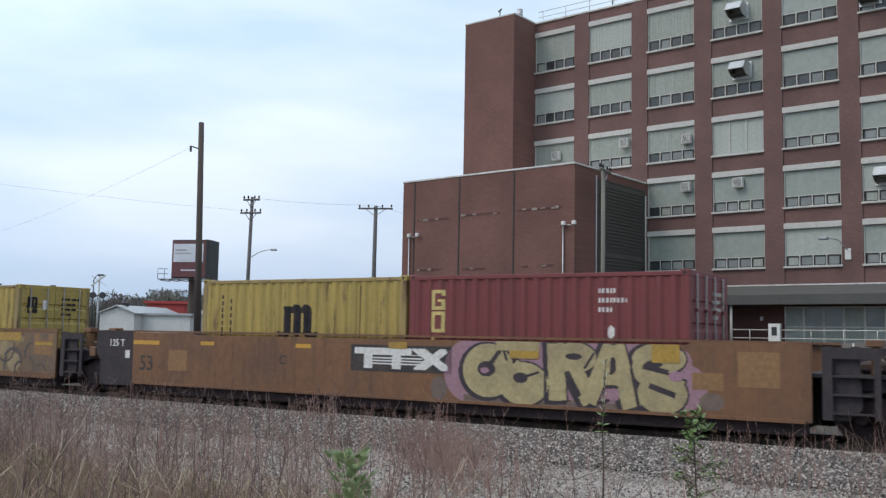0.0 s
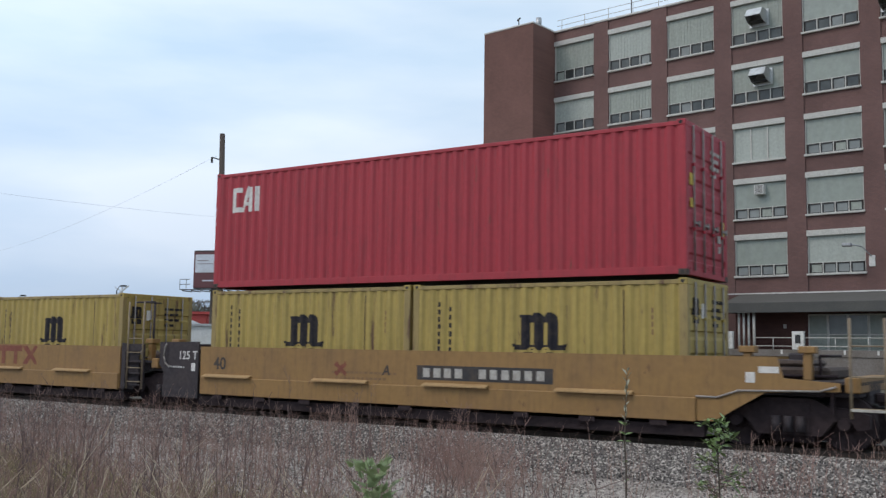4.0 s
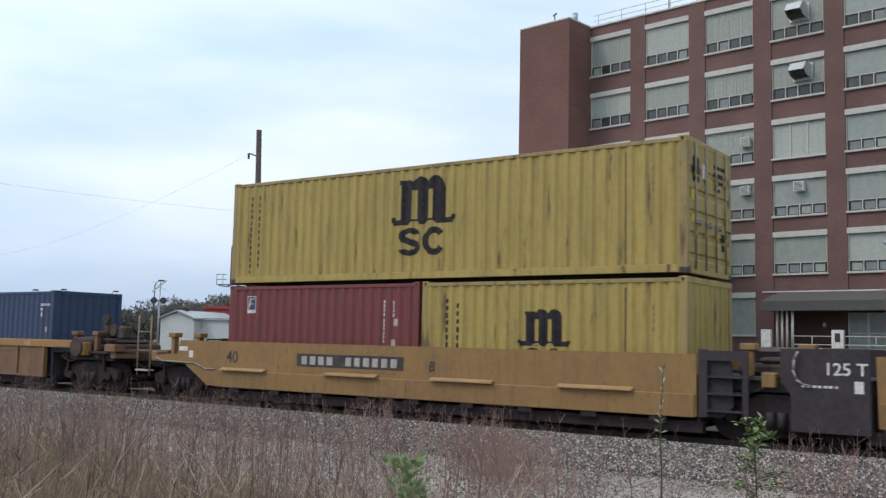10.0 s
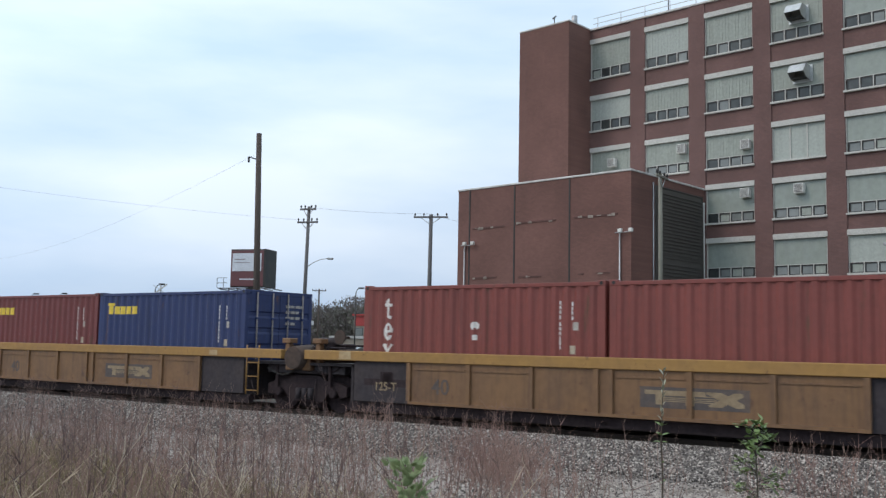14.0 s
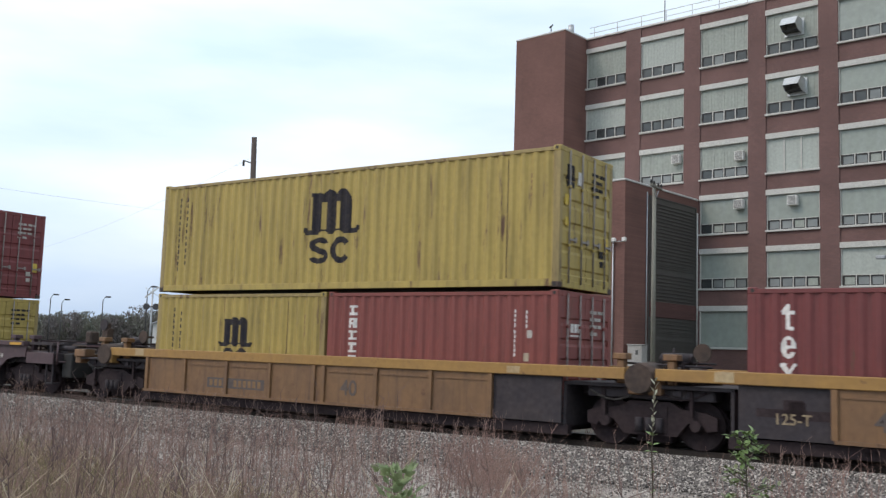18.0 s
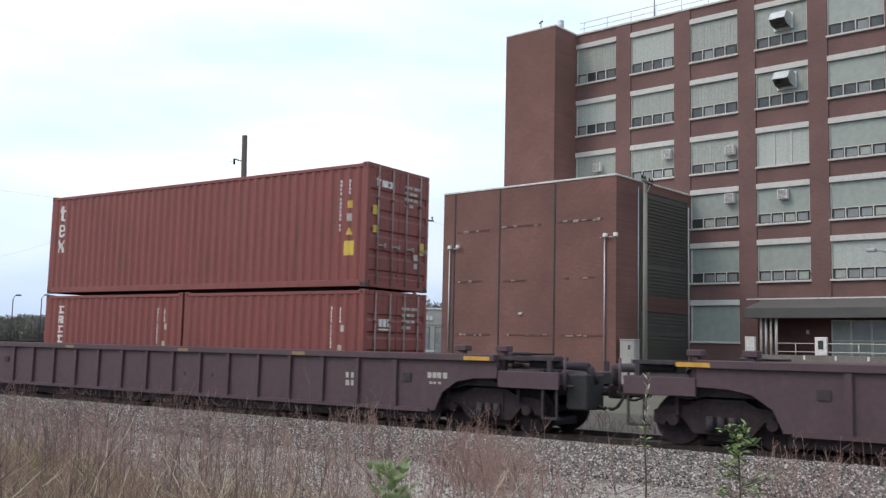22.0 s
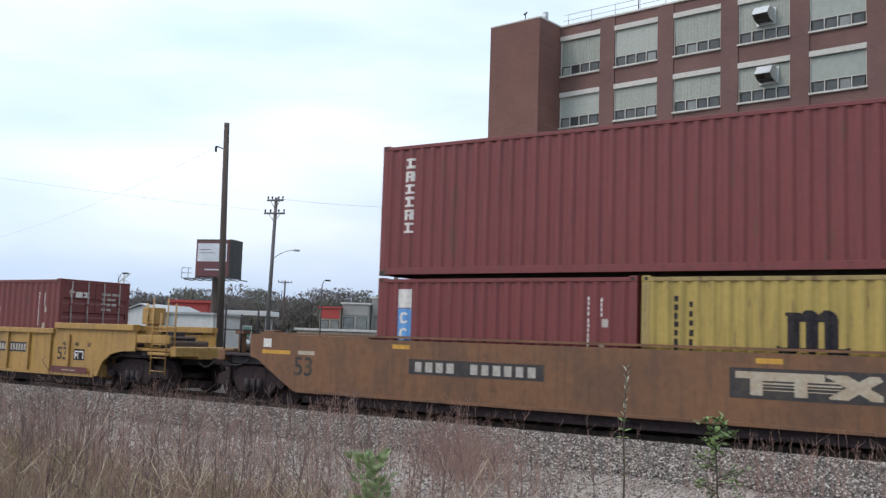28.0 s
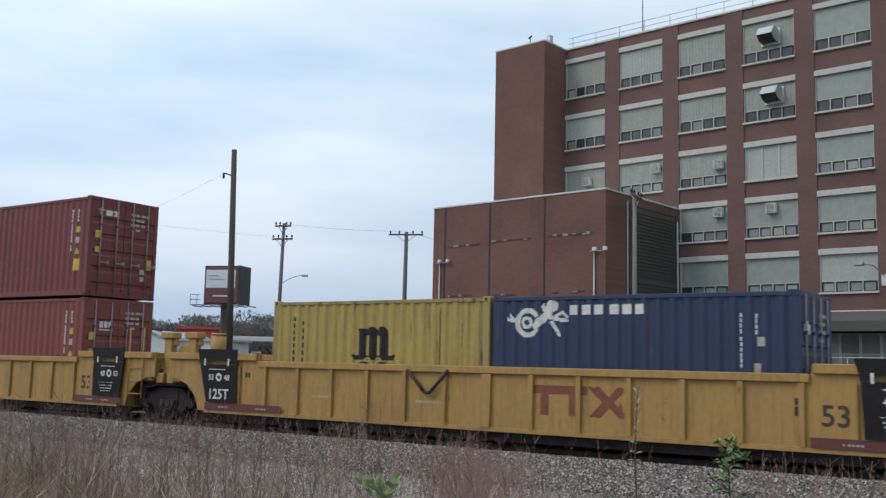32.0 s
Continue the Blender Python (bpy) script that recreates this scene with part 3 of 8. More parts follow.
    for bar in codes:
        put("code_bar", [bar], WHITE_INK, bar[1], bar[3], bar[2], bar[4], 0.05)
    if kind == "tall_word" and size == 20:
        put("paint_mark", [("oval", 0.0, h - 0.90, 0.10, 0.09), ("cut", -0.02, h - 1.0, 0.04, h - 0.93)], WHITE_INK, -0.12, 0.12, h - 1.0, h - 0.80, 0.02)
        put("paint_mark", [("rect", -0.05, h - 1.20, 0.06, h - 1.09)], WHITE_INK, -0.05, 0.06, h - 1.20, h - 1.09)


def make_container(size, h, mat, logo, doors, label):
    """A shipping container, its base centre at the origin. doors: its door end looks forward (+x)."""
    thing = tagged(new("shipping_container"), label, "container", "containers on the train")
    ln = LENGTH[size]
    half, lead = ln / 2, -ln / 2 + 0.16
    c = 0.16
    worn = YELLOW_WORN if mat is YELLOW else mat
    sh = lambda name, key, make, m=mat: piece(name, shared(name, m, (size, h, key), make), thing)
    sh("side_panel", "near", lambda: corrugated(-half + 0.12, half - 0.12, 0.15, h - 0.10, lead))
    turn = pose(0, 0, 0, 0, 0, 180)
    sh("side_panel", "far", lambda: corrugated(-half + 0.12, half - 0.12, 0.15, h - 0.10, lead, turn))
    for sx in (-1, 1):
        if sx == 1 and doors:
            for k, (y0, y1) in enumerate(((-1.10, -0.008), (0.008, 1.10))):
                leaf = sh("door", ("leaf", k), lambda: door_leaf(half, h, y0, y1))
                for yy in (y0 + 0.27, y1 - 0.27):
                    piece("lock_rod", shared("lock_rod", LOCK, (size, h, round(yy, 2)), lambda: rods(((half + 0.022, yy, 0.10), (half + 0.022, yy, h - 0.06), 0.019), sides=6)), leaf)
                    piece("door_handle", shared("door_handle", LOCK, (size, h, round(yy, 2)), lambda: boxes((half + 0.012, half + 0.034, yy, yy + 0.30, 0.98, 1.02), (half + 0.004, half + 0.03, yy + 0.24, yy + 0.32, 0.95, 1.06))), leaf)
                    for z in (h * 0.30, h * 0.72):
                        piece("rod_bracket", shared("rod_bracket", mat, (size,), lambda: boxes((half - 0.002, half + 0.046, -0.045, 0.045, -0.03, 0.03), bevel=0.006)), leaf).location = (0, yy, z)
            for k, (row, ink) in enumerate(end_marks(half, h, doors, mat, logo)):
                piece("door_mark", shared("door_mark", ink, (size, h, doors, logo, k), lambda: boxes(row)), thing)
        else:
            q = pose(sx * half, 0, 0, 0, 0, 90 if sx > 0 else -90) @ pose(0, 1.213, 0)
            sh("end_panel", sx, lambda: corrugated(-1.10, 1.10, 0.15, h - 0.10, -1.10 + 0.05, q))
    sh("roof", 0, lambda: boxes((-half + 0.1, half - 0.1, -1.16, 1.16, h - 0.09, h - 0.06), *[(-half + 0.25 + i * 0.55, -half + 0.55 + i * 0.55, -1.10, 1.10, h - 0.06, h - 0.036) for i in range(int((ln - 0.6) / 0.55))]))
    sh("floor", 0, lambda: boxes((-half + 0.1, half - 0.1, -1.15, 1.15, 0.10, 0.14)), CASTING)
    for sx in (-1, 1):
        for sy in (-1, 1):
            sh("corner_post", (sx, sy), lambda: boxes((min(sx * half, sx * (half - c)), max(sx * half, sx * (half - c)), min(sy * 1.219, sy * 1.09), max(sy * 1.219, sy * 1.09), 0.11, h - 0.11), bevel=0.01), worn)
            for z0 in (0.0, h - 0.118):
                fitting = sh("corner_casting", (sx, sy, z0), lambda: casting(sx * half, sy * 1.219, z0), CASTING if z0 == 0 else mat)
                if sy < 0:
                    # Flat black disc on the face: the hole's inner shade put into colour.
                    piece("casting_hole", shared("casting_hole", RUBBER, (size, sx, z0), lambda: rods(((sx * (half - 0.09), -1.2235, z0 + 0.06), (sx * (half - 0.09), -1.2215, z0 + 0.06), 0.038), sides=8)), fitting)
        sh("header", sx, lambda: boxes((min(sx * half, sx * (half - 0.1)), max(sx * half, sx * (half - 0.1)), -1.05, 1.05, h - 0.12, h - 0.004), bevel=0.008))
        sh("sill", sx, lambda: boxes((min(sx * half, sx * (half - 0.12)), max(sx * half, sx * (half - 0.12)), -1.05, 1.05, 0.01, 0.16), bevel=0.008))
        sh("top_rail", sx, lambda: boxes((-half + c, half - c, min(sx * 1.219, sx * 1.16), max(sx * 1.219, sx * 1.16), h - 0.11, h - 0.03), bevel=0.008), worn)
        sh("bottom_rail", sx, lambda: boxes((-half + c, half - c, min(sx * 1.219, sx * 1.14), max(sx * 1.219, sx * 1.14), 0.02, 0.17), bevel=0.008))
    if logo:
        side_logo(thing, logo, size, h)
    return thing


def casting(x, y, z):
    """A corner fitting as a solid bevelled block."""
    sx, sy = math.copysign(1, x), math.copysign(1, y)
    bm = boxes((min(x, x - sx * 0.178), max(x, x - sx * 0.178), min(y, y - sy * 0.162), max(y, y - sy * 0.162), z, z + 0.118), bevel=0.012)
    bmesh.ops.translate(bm, verts=bm.verts, vec=(sx * 0.003, sy * 0.003, 0))
    return bm


def door_leaf(half, h, y0, y1):
    """One door: a sheet pressed into five broad horizontal panels."""
    rib = [(half - 0.004, 0.16), (half - 0.004, 0.26)]
    step = (h - 0.54) / 5
    for k in range(5):
        z = 0.27 + step * k
        rib += [(half - 0.032, z + 0.02), (half - 0.032, z + step * 0.26), (half - 0.008, z + step * 0.34), (half - 0.008, z + step * 0.90)]
    rib += [(half - 0.004, h - 0.24), (half - 0.004, h - 0.12), (half - 0.06, h - 0.12), (half - 0.06, 0.16)]
    return slab(bmesh.new(), rib, y0, y1)


def end_marks(half, h, kind, mat, logo):
    """Marks on the door end: lines of writing as plain bars, an emblem and a small sign, each with its ink."""
    x = half + 0.003
    ink = INK if mat is YELLOW else PALE_INK
    rows = []
    for k in range(4):
        z, n = h - 0.42 - k * 0.15, (4, 3, 3, 2)[k]
        rows += [((x - 0.02, x, 0.22 + i * 0.18, 0.22 + i * 0.18 + 0.15 - 0.03 * ((i + k) % 2), z, z + 0.07), ink) for i in range(n)]
    rows += [((x - 0.02, x, 0.62, 0.80, 0.75, 0.90), ink), ((x - 0.02, x, 0.64, 0.78, 0.55, 0.68), ink)]
    if logo.startswith("arches"):
        z = h - 0.62
        for a, b, c, d in ((-0.92, -0.84, 0, 0.24), (-0.80, -0.72, 0, 0.24), (-0.68, -0.60, 0, 0.24), (-0.92, -0.62, 0.19, 0.27), (-0.95, -0.57, -0.045, -0.005), (-0.92, -0.78, -0.20, -0.07), (-0.75, -0.60, -0.20, -0.07)):
            rows.append(((x - 0.02, x, a, b, z + c, z + d), INK))
        rows.append(((x - 0.02, x, -0.42, -0.24, h - 0.72, h - 0.44), WHITE_INK))
    elif logo == "tall_word":
        for a, b, z0, z1 in ((-0.86, -0.80, 0, 0.22), (-0.90, -0.74, 0.13, 0.17), (-0.68, -0.46, 0, 0.16), (-0.42, -0.22, 0, 0.045), (-0.36, -0.28, 0.045, 0.11), (-0.42, -0.22, 0.11, 0.16)):
            rows.append(((x - 0.02, x, a, b, h - 0.52 + z0, h - 0.52 + z1), WHITE_INK))
    elif logo in ("column_word", "none"):
        rows += [((x - 0.02, x, -0.66 + i * 0.15, -0.55 + i * 0.15, h - 0.84, h - 0.66), WHITE_INK) for i in range(3)] + [((x - 0.02, x, -0.68, -0.22, h - 0.92, h - 0.885), WHITE_INK)]
    elif logo == "seahorse":
        rows += [((x - 0.02, x, -0.85 + 0.12 * i, -0.70 + 0.12 * i, h - 0.75 + 0.05 * (i % 2), h - 0.58 + 0.06 * (i % 2)), WHITE_INK) for i in range(3)]
    if kind > 1:
        rows += [((x - 0.02, x, -1.0, -0.82, h - 1.20, h - 0.98), STICKER), ((x - 0.02, x, -0.98, -0.84, h - 1.62, h - 1.45), STICKER), ((x - 0.02, x, 0.84, 1.02, 0.9, 1.2), STICKER)]
    return rows


# ---- well cars ----
SIDE = 1.42
# Ledge colour, a paler tan than the car's side.
LEDGE_TOP = material("ledge_pale", (0.34, 0.215, 0.095), 0.6, dirt=(0.24, 0.14, 0.055), amount=0.6, scale=2)


def make_truck(car, x):
    truck = part("truck", boxes((x - 0.2, x + 0.2, -0.95, 0.95, 0.46, 0.72), (x - 0.16, x + 0.16, -0.2, 0.2, 0.72, 0.92), bevel=0.02), STEEL, car, "cast steel four-wheeled truck")
    # Solid dark block, added to shut out light and lit ground under the truck.
    part("brake_rigging", boxes((x - 1.15, x + 1.15, -0.62, 0.62, 0.13, 0.30), (x - 0.35, x + 0.35, -0.9, 0.9, 0.10, 0.26), bevel=0.02), STEEL, truck)
    truck_frame = [(-1.28, 0.40), (-1.28, 0.62), (-1.06, 0.70), (-0.62, 0.74), (-0.40, 0.86), (0.40, 0.86), (0.62, 0.74), (1.06, 0.70), (1.28, 0.62), (1.28, 0.40), (1.08, 0.36), (0.98, 0.52), (0.74, 0.50), (0.52, 0.24), (-0.52, 0.24), (-0.74, 0.50), (-0.98, 0.52), (-1.08, 0.36)]
    for sy in (-1, 1):
        me = shared("side_frame", STEEL, (sy,), lambda: slab(slab(bmesh.new(), truck_frame, sy * 1.02 - 0.07, sy * 1.02 + 0.07), [(-0.34, 0.30), (-0.34, 0.78), (0.34, 0.78), (0.34, 0.30)], sy * 1.09, sy * 1.11))
        ob = piece("side_frame", me, truck)
        ob.location = (x, 0, 0)
        for dx in (-0.2, 0, 0.2):
            piece("spring", shared("spring", SOOT, (sy,), lambda: rods(((0, sy * 1.14, 0.30), (0, sy * 1.14, 0.56), 0.075), sides=8)), truck).location = (x + dx, 0, 0)
    sets = []
    for dx in (-0.89, 0.89):
        ob = piece("wheelset", shared("wheelset", STEEL, 0, wheelset), truck)
        ob.location = (x + dx, 0, 0.457)
        sets.append(ob)
        for sy in (-1, 1):
            me = shared("axle_cap", STEEL, (sy,), lambda: rods(((0, sy * 1.04, 0.457), (0, sy * 1.17, 0.457), 0.12, 0.10), sides=10))
            piece("axle_cap", me, truck).location = (x + dx, 0, 0)
    return sets


def wheelset():
    bm = rods(((0, -1.0, 0), (0, 1.0, 0), 0.08), sides=10)
    for sy in (-1, 1):
        y = sy * 0.72
        rod(bm, (0, y, 0), (0, y + sy * 0.13, 0), 0.457, 0.452, 24)
        rod(bm, (0, y - sy * 0.03, 0), (0, y, 0), 0.485, 0.485, 24)
        rod(bm, (0, y + sy * 0.13, 0), (0, y + sy * 0.15, 0), 0.16, 0.14, 12)
        for k in range(5):
            a = 2 * math.pi * k / 5
            rod(bm, (0.27 * math.cos(a), y + sy * 0.125, 0.27 * math.sin(a)), (0.27 * math.cos(a), y + sy * 0.135, 0.27 * math.sin(a)), 0.05, 0.05, 6)
    return bm


def flat(y):
    return lambda x: y


def side_marks(car, name, shapes, mat, x0, x1, z0, z1, y=-SIDE - 0.004, step=0.03, label=""):
    ob = part(name, stencil(shapes, x0, x1, z0, z1, flat(y), step), mat, car, label)
    return tagged(ob, kind="stuff") if name in ("small_writing", "sticker_print", "emblem") else ob


def ladder(car, x, mat, w=0.42, z0=0.35, z1=1.55, y=-SIDE + 0.02):
    rows = [((x, y, z0), (x, y, z1), 0.018), ((x + w, y, z0), (x + w, y, z1), 0.018)]
    rows += [((x, y, z0 + 0.1 + k * 0.34), (x + w, y, z0 + 0.1 + k * 0.34), 0.014) for k in range(4)]
    part("ladder", rods(*rows, sides=6), mat, car)


def car_frame(car, kind, front, back, mat):
    """Well floor, end bulkheads, platforms over the trucks, couplers. front and back: where the car ends."""
    well = {"smooth": 8.0, "ledge": 6.3, "chord": 6.3, "brown": 8.1, "ribbed": 8.2}[kind]
    part("well_floor", boxes((-well, well, -1.25, 1.25, 0.26, 0.33)), STEEL, car)
    # Dark beams added below both sides, standing for the shade under the sills.
    part("underframe", boxes((-well - 0.1, well + 0.1, -1.30, -1.12, 0.13, 0.33), (-well - 0.1, well + 0.1, 1.12, 1.30, 0.13, 0.33)), STEEL, car)
    for x in np.linspace(-well + 0.2, well - 0.2, 7):
        piece("cross_beam", shared("cross_beam", STEEL, 0, lambda: boxes((-0.1, 0.1, -1.3, 1.3, 0.18, 0.262))), car).location = (x, 0, 0)
    for s, end, free in ((1, front[0], front[1]), (-1, back[0], back[1])):
        part("bulkhead", slab(bmesh.new(), [(s * well, 0.30), (s * (well + 0.06), 0.30), (s * (well + 0.06), 1.16), (s * well, 1.16)], -1.3, 1.3), mat if kind == "ribbed" else SOOT, car)
        lo, hi = min(s * well, s * end), max(s * well, s * end)
        part("end_platform", boxes((lo, hi, -0.55, 0.55, 0.92, 1.16), (lo, hi, -1.3, 1.3, 1.10, 1.17), bevel=0.01), mat if kind == "ribbed" else SOOT, car)
        part("end_beam", boxes((min(s * (end - 0.25), s * end), max(s * (end - 0.25), s * end), -1.32, 1.32, 0.98, 1.24), bevel=0.02), mat if kind != "brown" else SOOT, car)
        if kind == "chord" and free:
            part("corner_block", boxes((min(s * 7.62, s * 8.1), max(s * 7.62, s * 8.1), -1.46, -1.2, 1.04, 1.42), bevel=0.02), CHORD, car)
        if kind == "brown":
            part("end_walkway", boxes((min(s * 9.78, s * 11.0), max(s * 9.78, s * 11.0), -1.34, -0.7, 1.46, 1.53)), SOOT, car)
            for sy in (-1, 1):
                part("end_plate", boxes((min(s * 9.77, s * 11.15), max(s * 9.77, s * 11.15), min(sy * 1.36, sy * 1.41), max(sy * 1.36, sy * 1.41), 0.90, 1.24), bevel=0.012), mat, car)
                part("end_post", boxes((min(s * 10.86, s * 10.95), max(s * 10.86, s * 10.95), min(sy * 1.28, sy * 1.35), max(sy * 1.28, sy * 1.35), 0.9, 1.46)), SOOT, car)
            part("train_pipe", rods(((s * 10.3, -1.0, 1.40), (s * 11.55, -0.9, 1.36), 0.085), ((s * 11.55, -0.9, 1.36), (s * 11.6, -0.7, 1.05), 0.085), sides=8), SOOT, car)
            part("end_sheet", boxes((min(s * 11.16, s * (11.62 if s > 0 else 11.3)), max(s * 11.16, s * (11.62 if s > 0 else 11.3)), -1.1, -0.35, 0.52 if s > 0 else 0.9, 1.22), bevel=0.03), RUBBER, car, "sooty black end plate")
            part("uncoupling_lever", rods(((s * 11.25, -1.34, 0.9), (s * 11.25, -1.34, 1.56), 0.03), ((s * 11.25, -1.34, 0.98), (s * 11.5, -0.2, 0.98), 0.022), sides=6), mat, car)
            bend = [(11.3, 0.98), (11.48, 0.80), (11.62, 0.60), (11.74, 0.54), (11.80, 0.58)]
            part("brake_hose", rods(*[((s * a[0], -0.62, a[1]), (s * b[0], -0.62, b[1]), 0.032) for a, b in zip(bend, bend[1:])], sides=6), RUBBER, car)
            part("end_box", boxes((min(s * 9.9, s * 10.7), max(s * 9.9, s * 10.7), -1.30, -0.6, 0.92, 1.28), bevel=0.03), SOOT, car)
            part("end_step", boxes((min(s * 10.75, s * 11.1), max(s * 10.75, s * 11.1), -1.36, -1.1, 0.32, 0.36), (min(s * 10.75, s * 10.79), max(s * 10.75, s * 10.79), -1.36, -1.32, 0.36, 1.3), (min(s * 11.06, s * 11.1), max(s * 11.06, s * 11.1), -1.36, -1.32, 0.36, 1.3)), SOOT, car)
        if free and kind in ("ribbed", "smooth"):
            for k in range(3):
                x = s * (end - 0.15 - 0.55 * k)
                part("hand_rail", rods(((x, -1.25, 1.16), (x, -1.25, 2.35 - 0.25 * (k % 2)), 0.026), sides=6), mat if kind == "ribbed" else SOOT, car)
            part("end_platform_rail", rods(((s * (end - 0.1), -1.25, 1.72), (s * (end - 1.3), -1.25, 1.72), 0.02), sides=6), mat if kind == "ribbed" else SOOT, car)
        if free:
            arm = 0.25 if kind == "chord" else 0.55
            part("coupler", boxes((min(s * end, s * (end + arm)), max(s * end, s * (end + arm)), -0.12, 0.12, 0.78, 0.96), (min(s * (end + arm - 0.05), s * (end + arm + 0.27)), max(s * (end + arm - 0.05), s * (end + arm + 0.27)), -0.2, 0.2, 0.74, 1.02), bevel=0.03), STEEL, car)
            part("brake_hose", rods(*[((s * (end - 0.1 + 0.12 * k), -0.45, 0.85 - 0.12 * math.sin(k * 0.7)), (s * (end + 0.02 + 0.12 * k), -0.45, 0.85 - 0.12 * math.sin((k + 1) * 0.7)), 0.025) for k in range(5)], sides=6), RUBBER, car)


def ribs_of(kind):
    if kind == "chord":
        return [-4.6, -3.05, -1.55, -0.12, 0.18, 1.72, 3.2, 4.7]
    if kind == "brown":
        return [-6.2 + 1.03 * i for i in range(13)]
    return [-6.07 + 1.02 * i for i in range(13)]


def ledge_shape(x, sy):
    """A short shelf with a sloping top on the side of the well."""
    bm, rows = bmesh.new(), []
    for e in (x - 0.78, x + 0.78):
        rows.append([bm.verts.new((e, sy * (SIDE + d), z)) for d, z in ((-0.01, 0.822), (0.13, 0.822), (0.13, 0.845), (-0.01, 0.90))])
    for i in range(4):
        bm.faces.new((rows[0][i], rows[1][i], rows[1][(i + 1) % 4], rows[0][(i + 1) % 4]))
    bm.faces.new(rows[0]), bm.faces.new(rows[1][::-1])
    bmesh.ops.recalc_face_normals(bm, faces=bm.faces)
    return bm


def make_side(car, kind, sy, mat, front_free, back_free):
    """One long side of the well, with its chord, sill and ribs."""
    y0, y1 = (-SIDE, -SIDE + 0.05) if sy < 0 else (SIDE - 0.05, SIDE)
    proud = lambda d: (y0 - d, y0 + 0.02) if sy < 0 else (y1 - 0.02, y1 + d)
    if kind == "smooth":
        lo = [(-8.3, 0.36), (-9.3, 0.95), (-9.45, 1.05), (-9.7, 1.10), (-9.7, 1.64)] if back_free else [(-8.3, 0.36), (-8.32, 1.64)]
        hi = [(9.7, 1.64), (9.7, 1.10), (9.45, 1.05), (9.3, 0.95), (8.2, 0.36)] if front_free else [(8.2, 1.64), (8.2, 0.36)]
        part("side_panel", slab(bmesh.new(), [*lo, (-6.2, 1.64), (-6.1, 1.60), (6.1, 1.60), (6.2, 1.66), *hi], y0, y1), mat, car)
        part("side_sill", boxes((-8.2, 8.1, *proud(0.03), 0.34, 0.40)), mat, car)
        part("top_angle", boxes((-9.4 if back_free else -8.3, 9.4 if front_free else 8.2, y0 if sy < 0 else y1 - 0.16, y0 + 0.16 if sy < 0 else y1, 1.645, 1.69)), mat, car)
    elif kind == "ledge":
        lo = [(-6.6, 0.42), (-7.5, 0.95), (-8.7, 1.0), (-8.7, 1.14), (-7.8, 1.2), (-7.7, 1.55)] if back_free else [(-6.2, 0.42), (-6.22, 1.56)]
        hi = [(7.7, 1.55), (7.8, 1.2), (8.7, 1.14), (8.7, 1.0), (7.5, 0.95), (6.6, 0.42)] if front_free else [(6.33, 1.53), (6.33, 0.42)]
        part("side_panel", slab(bmesh.new(), [*lo, *hi], y0, y1), mat, car)
        part("side_sill", boxes((-6.18, 6.3, *proud(0.035), 0.40, 0.82), bevel=0.012), mat, car)
        for x in (-5.25, -1.75, 1.28, 4.35):
            part("side_ledge", ledge_shape(x, sy), LEDGE_TOP, car, "pale ledge")
        for x in np.linspace(-5.6, 5.6, 9):
            part("jack_pad", boxes((x - 0.16, x + 0.16, *proud(0.01), 0.30, 0.398)), STEEL, car)
    elif kind == "chord":
        a, b = (-6.2 if back_free else -4.6), (6.2 if front_free else 4.75)
        part("side_panel", slab(bmesh.new(), [(a, 0.36), (a, 1.25), (b, 1.25), (b, 0.36)], y0, y1), mat, car)
        for x0, x1, on in ((-6.2, a, not back_free), (b, 6.3, not front_free)):
            if on:
                part("end_panel", slab(bmesh.new(), [(x0, 0.36), (x0, 1.25), (x1, 1.25), (x1, 0.36)], y0 + 0.03, y1 + 0.03), SOOT, car)
        part("top_chord", boxes((-7.7, 7.65, *( (-1.47, -1.26) if sy < 0 else (1.26, 1.47)), 1.25, 1.47), bevel=0.012), CHORD, car)
        part("side_sill", boxes((a, b, *proud(0.06), 0.36, 0.42)), mat, car)
        for x in [*ribs_of(kind), *([6.1] if front_free else []), *([-6.1] if back_free else [])]:
            part("rib", slab(bmesh.new(), [(x - 0.05, 0.42), (x - 0.05, 1.246), (x + 0.05, 1.246), (x + 0.05, 0.42)], *proud(0.05)), mat, car)
    else:
        zt = 1.55 if kind == "brown" else 1.60
        arch = [(8.25, 0.36), (8.42, 0.74), (8.78, 0.98), (9.2, 1.06), (9.75, 1.08)]
        half_arch = [(8.35, 0.36), (8.5, 0.70), (8.8, 0.98), (9.2, 1.12), (9.5, 1.14)]
        rise = 0.0 if kind == "brown" else 0.17
        end = [(-9.75, zt + rise), (-6.34, zt + rise), (-6.32, zt)], [(6.32, zt), (6.34, zt + rise), (9.75, zt + rise)]
        lo = [(-x, z) for x, z in arch] + end[0] if back_free else [(-x, z) for x, z in half_arch] + [(-9.5, zt + rise), *end[0][1:]]
        hi = [*end[1], *arch[::-1]] if front_free else [*end[1][:2], (9.5, zt + rise), *half_arch[::-1]]
        part("side_panel", slab(bmesh.new(), [*lo, *hi], y0, y1), mat, car)
        a, b = (-9.72 if back_free else -9.45), (9.72 if front_free else 9.45)
        across = (-1.50, -1.27) if sy < 0 else (1.27, 1.50)
        part("top_chord", boxes((a if not rise else -6.3, b if not rise else 6.3, *across, zt - 0.14, zt + 0.004), bevel=0.012), mat, car)
        if rise:
            for x0, x1 in ((a, -6.36), (6.36, b)):
                part("end_chord", boxes((x0, x1, *across, zt + rise - 0.16, zt + rise + 0.004), bevel=0.012), mat, car)
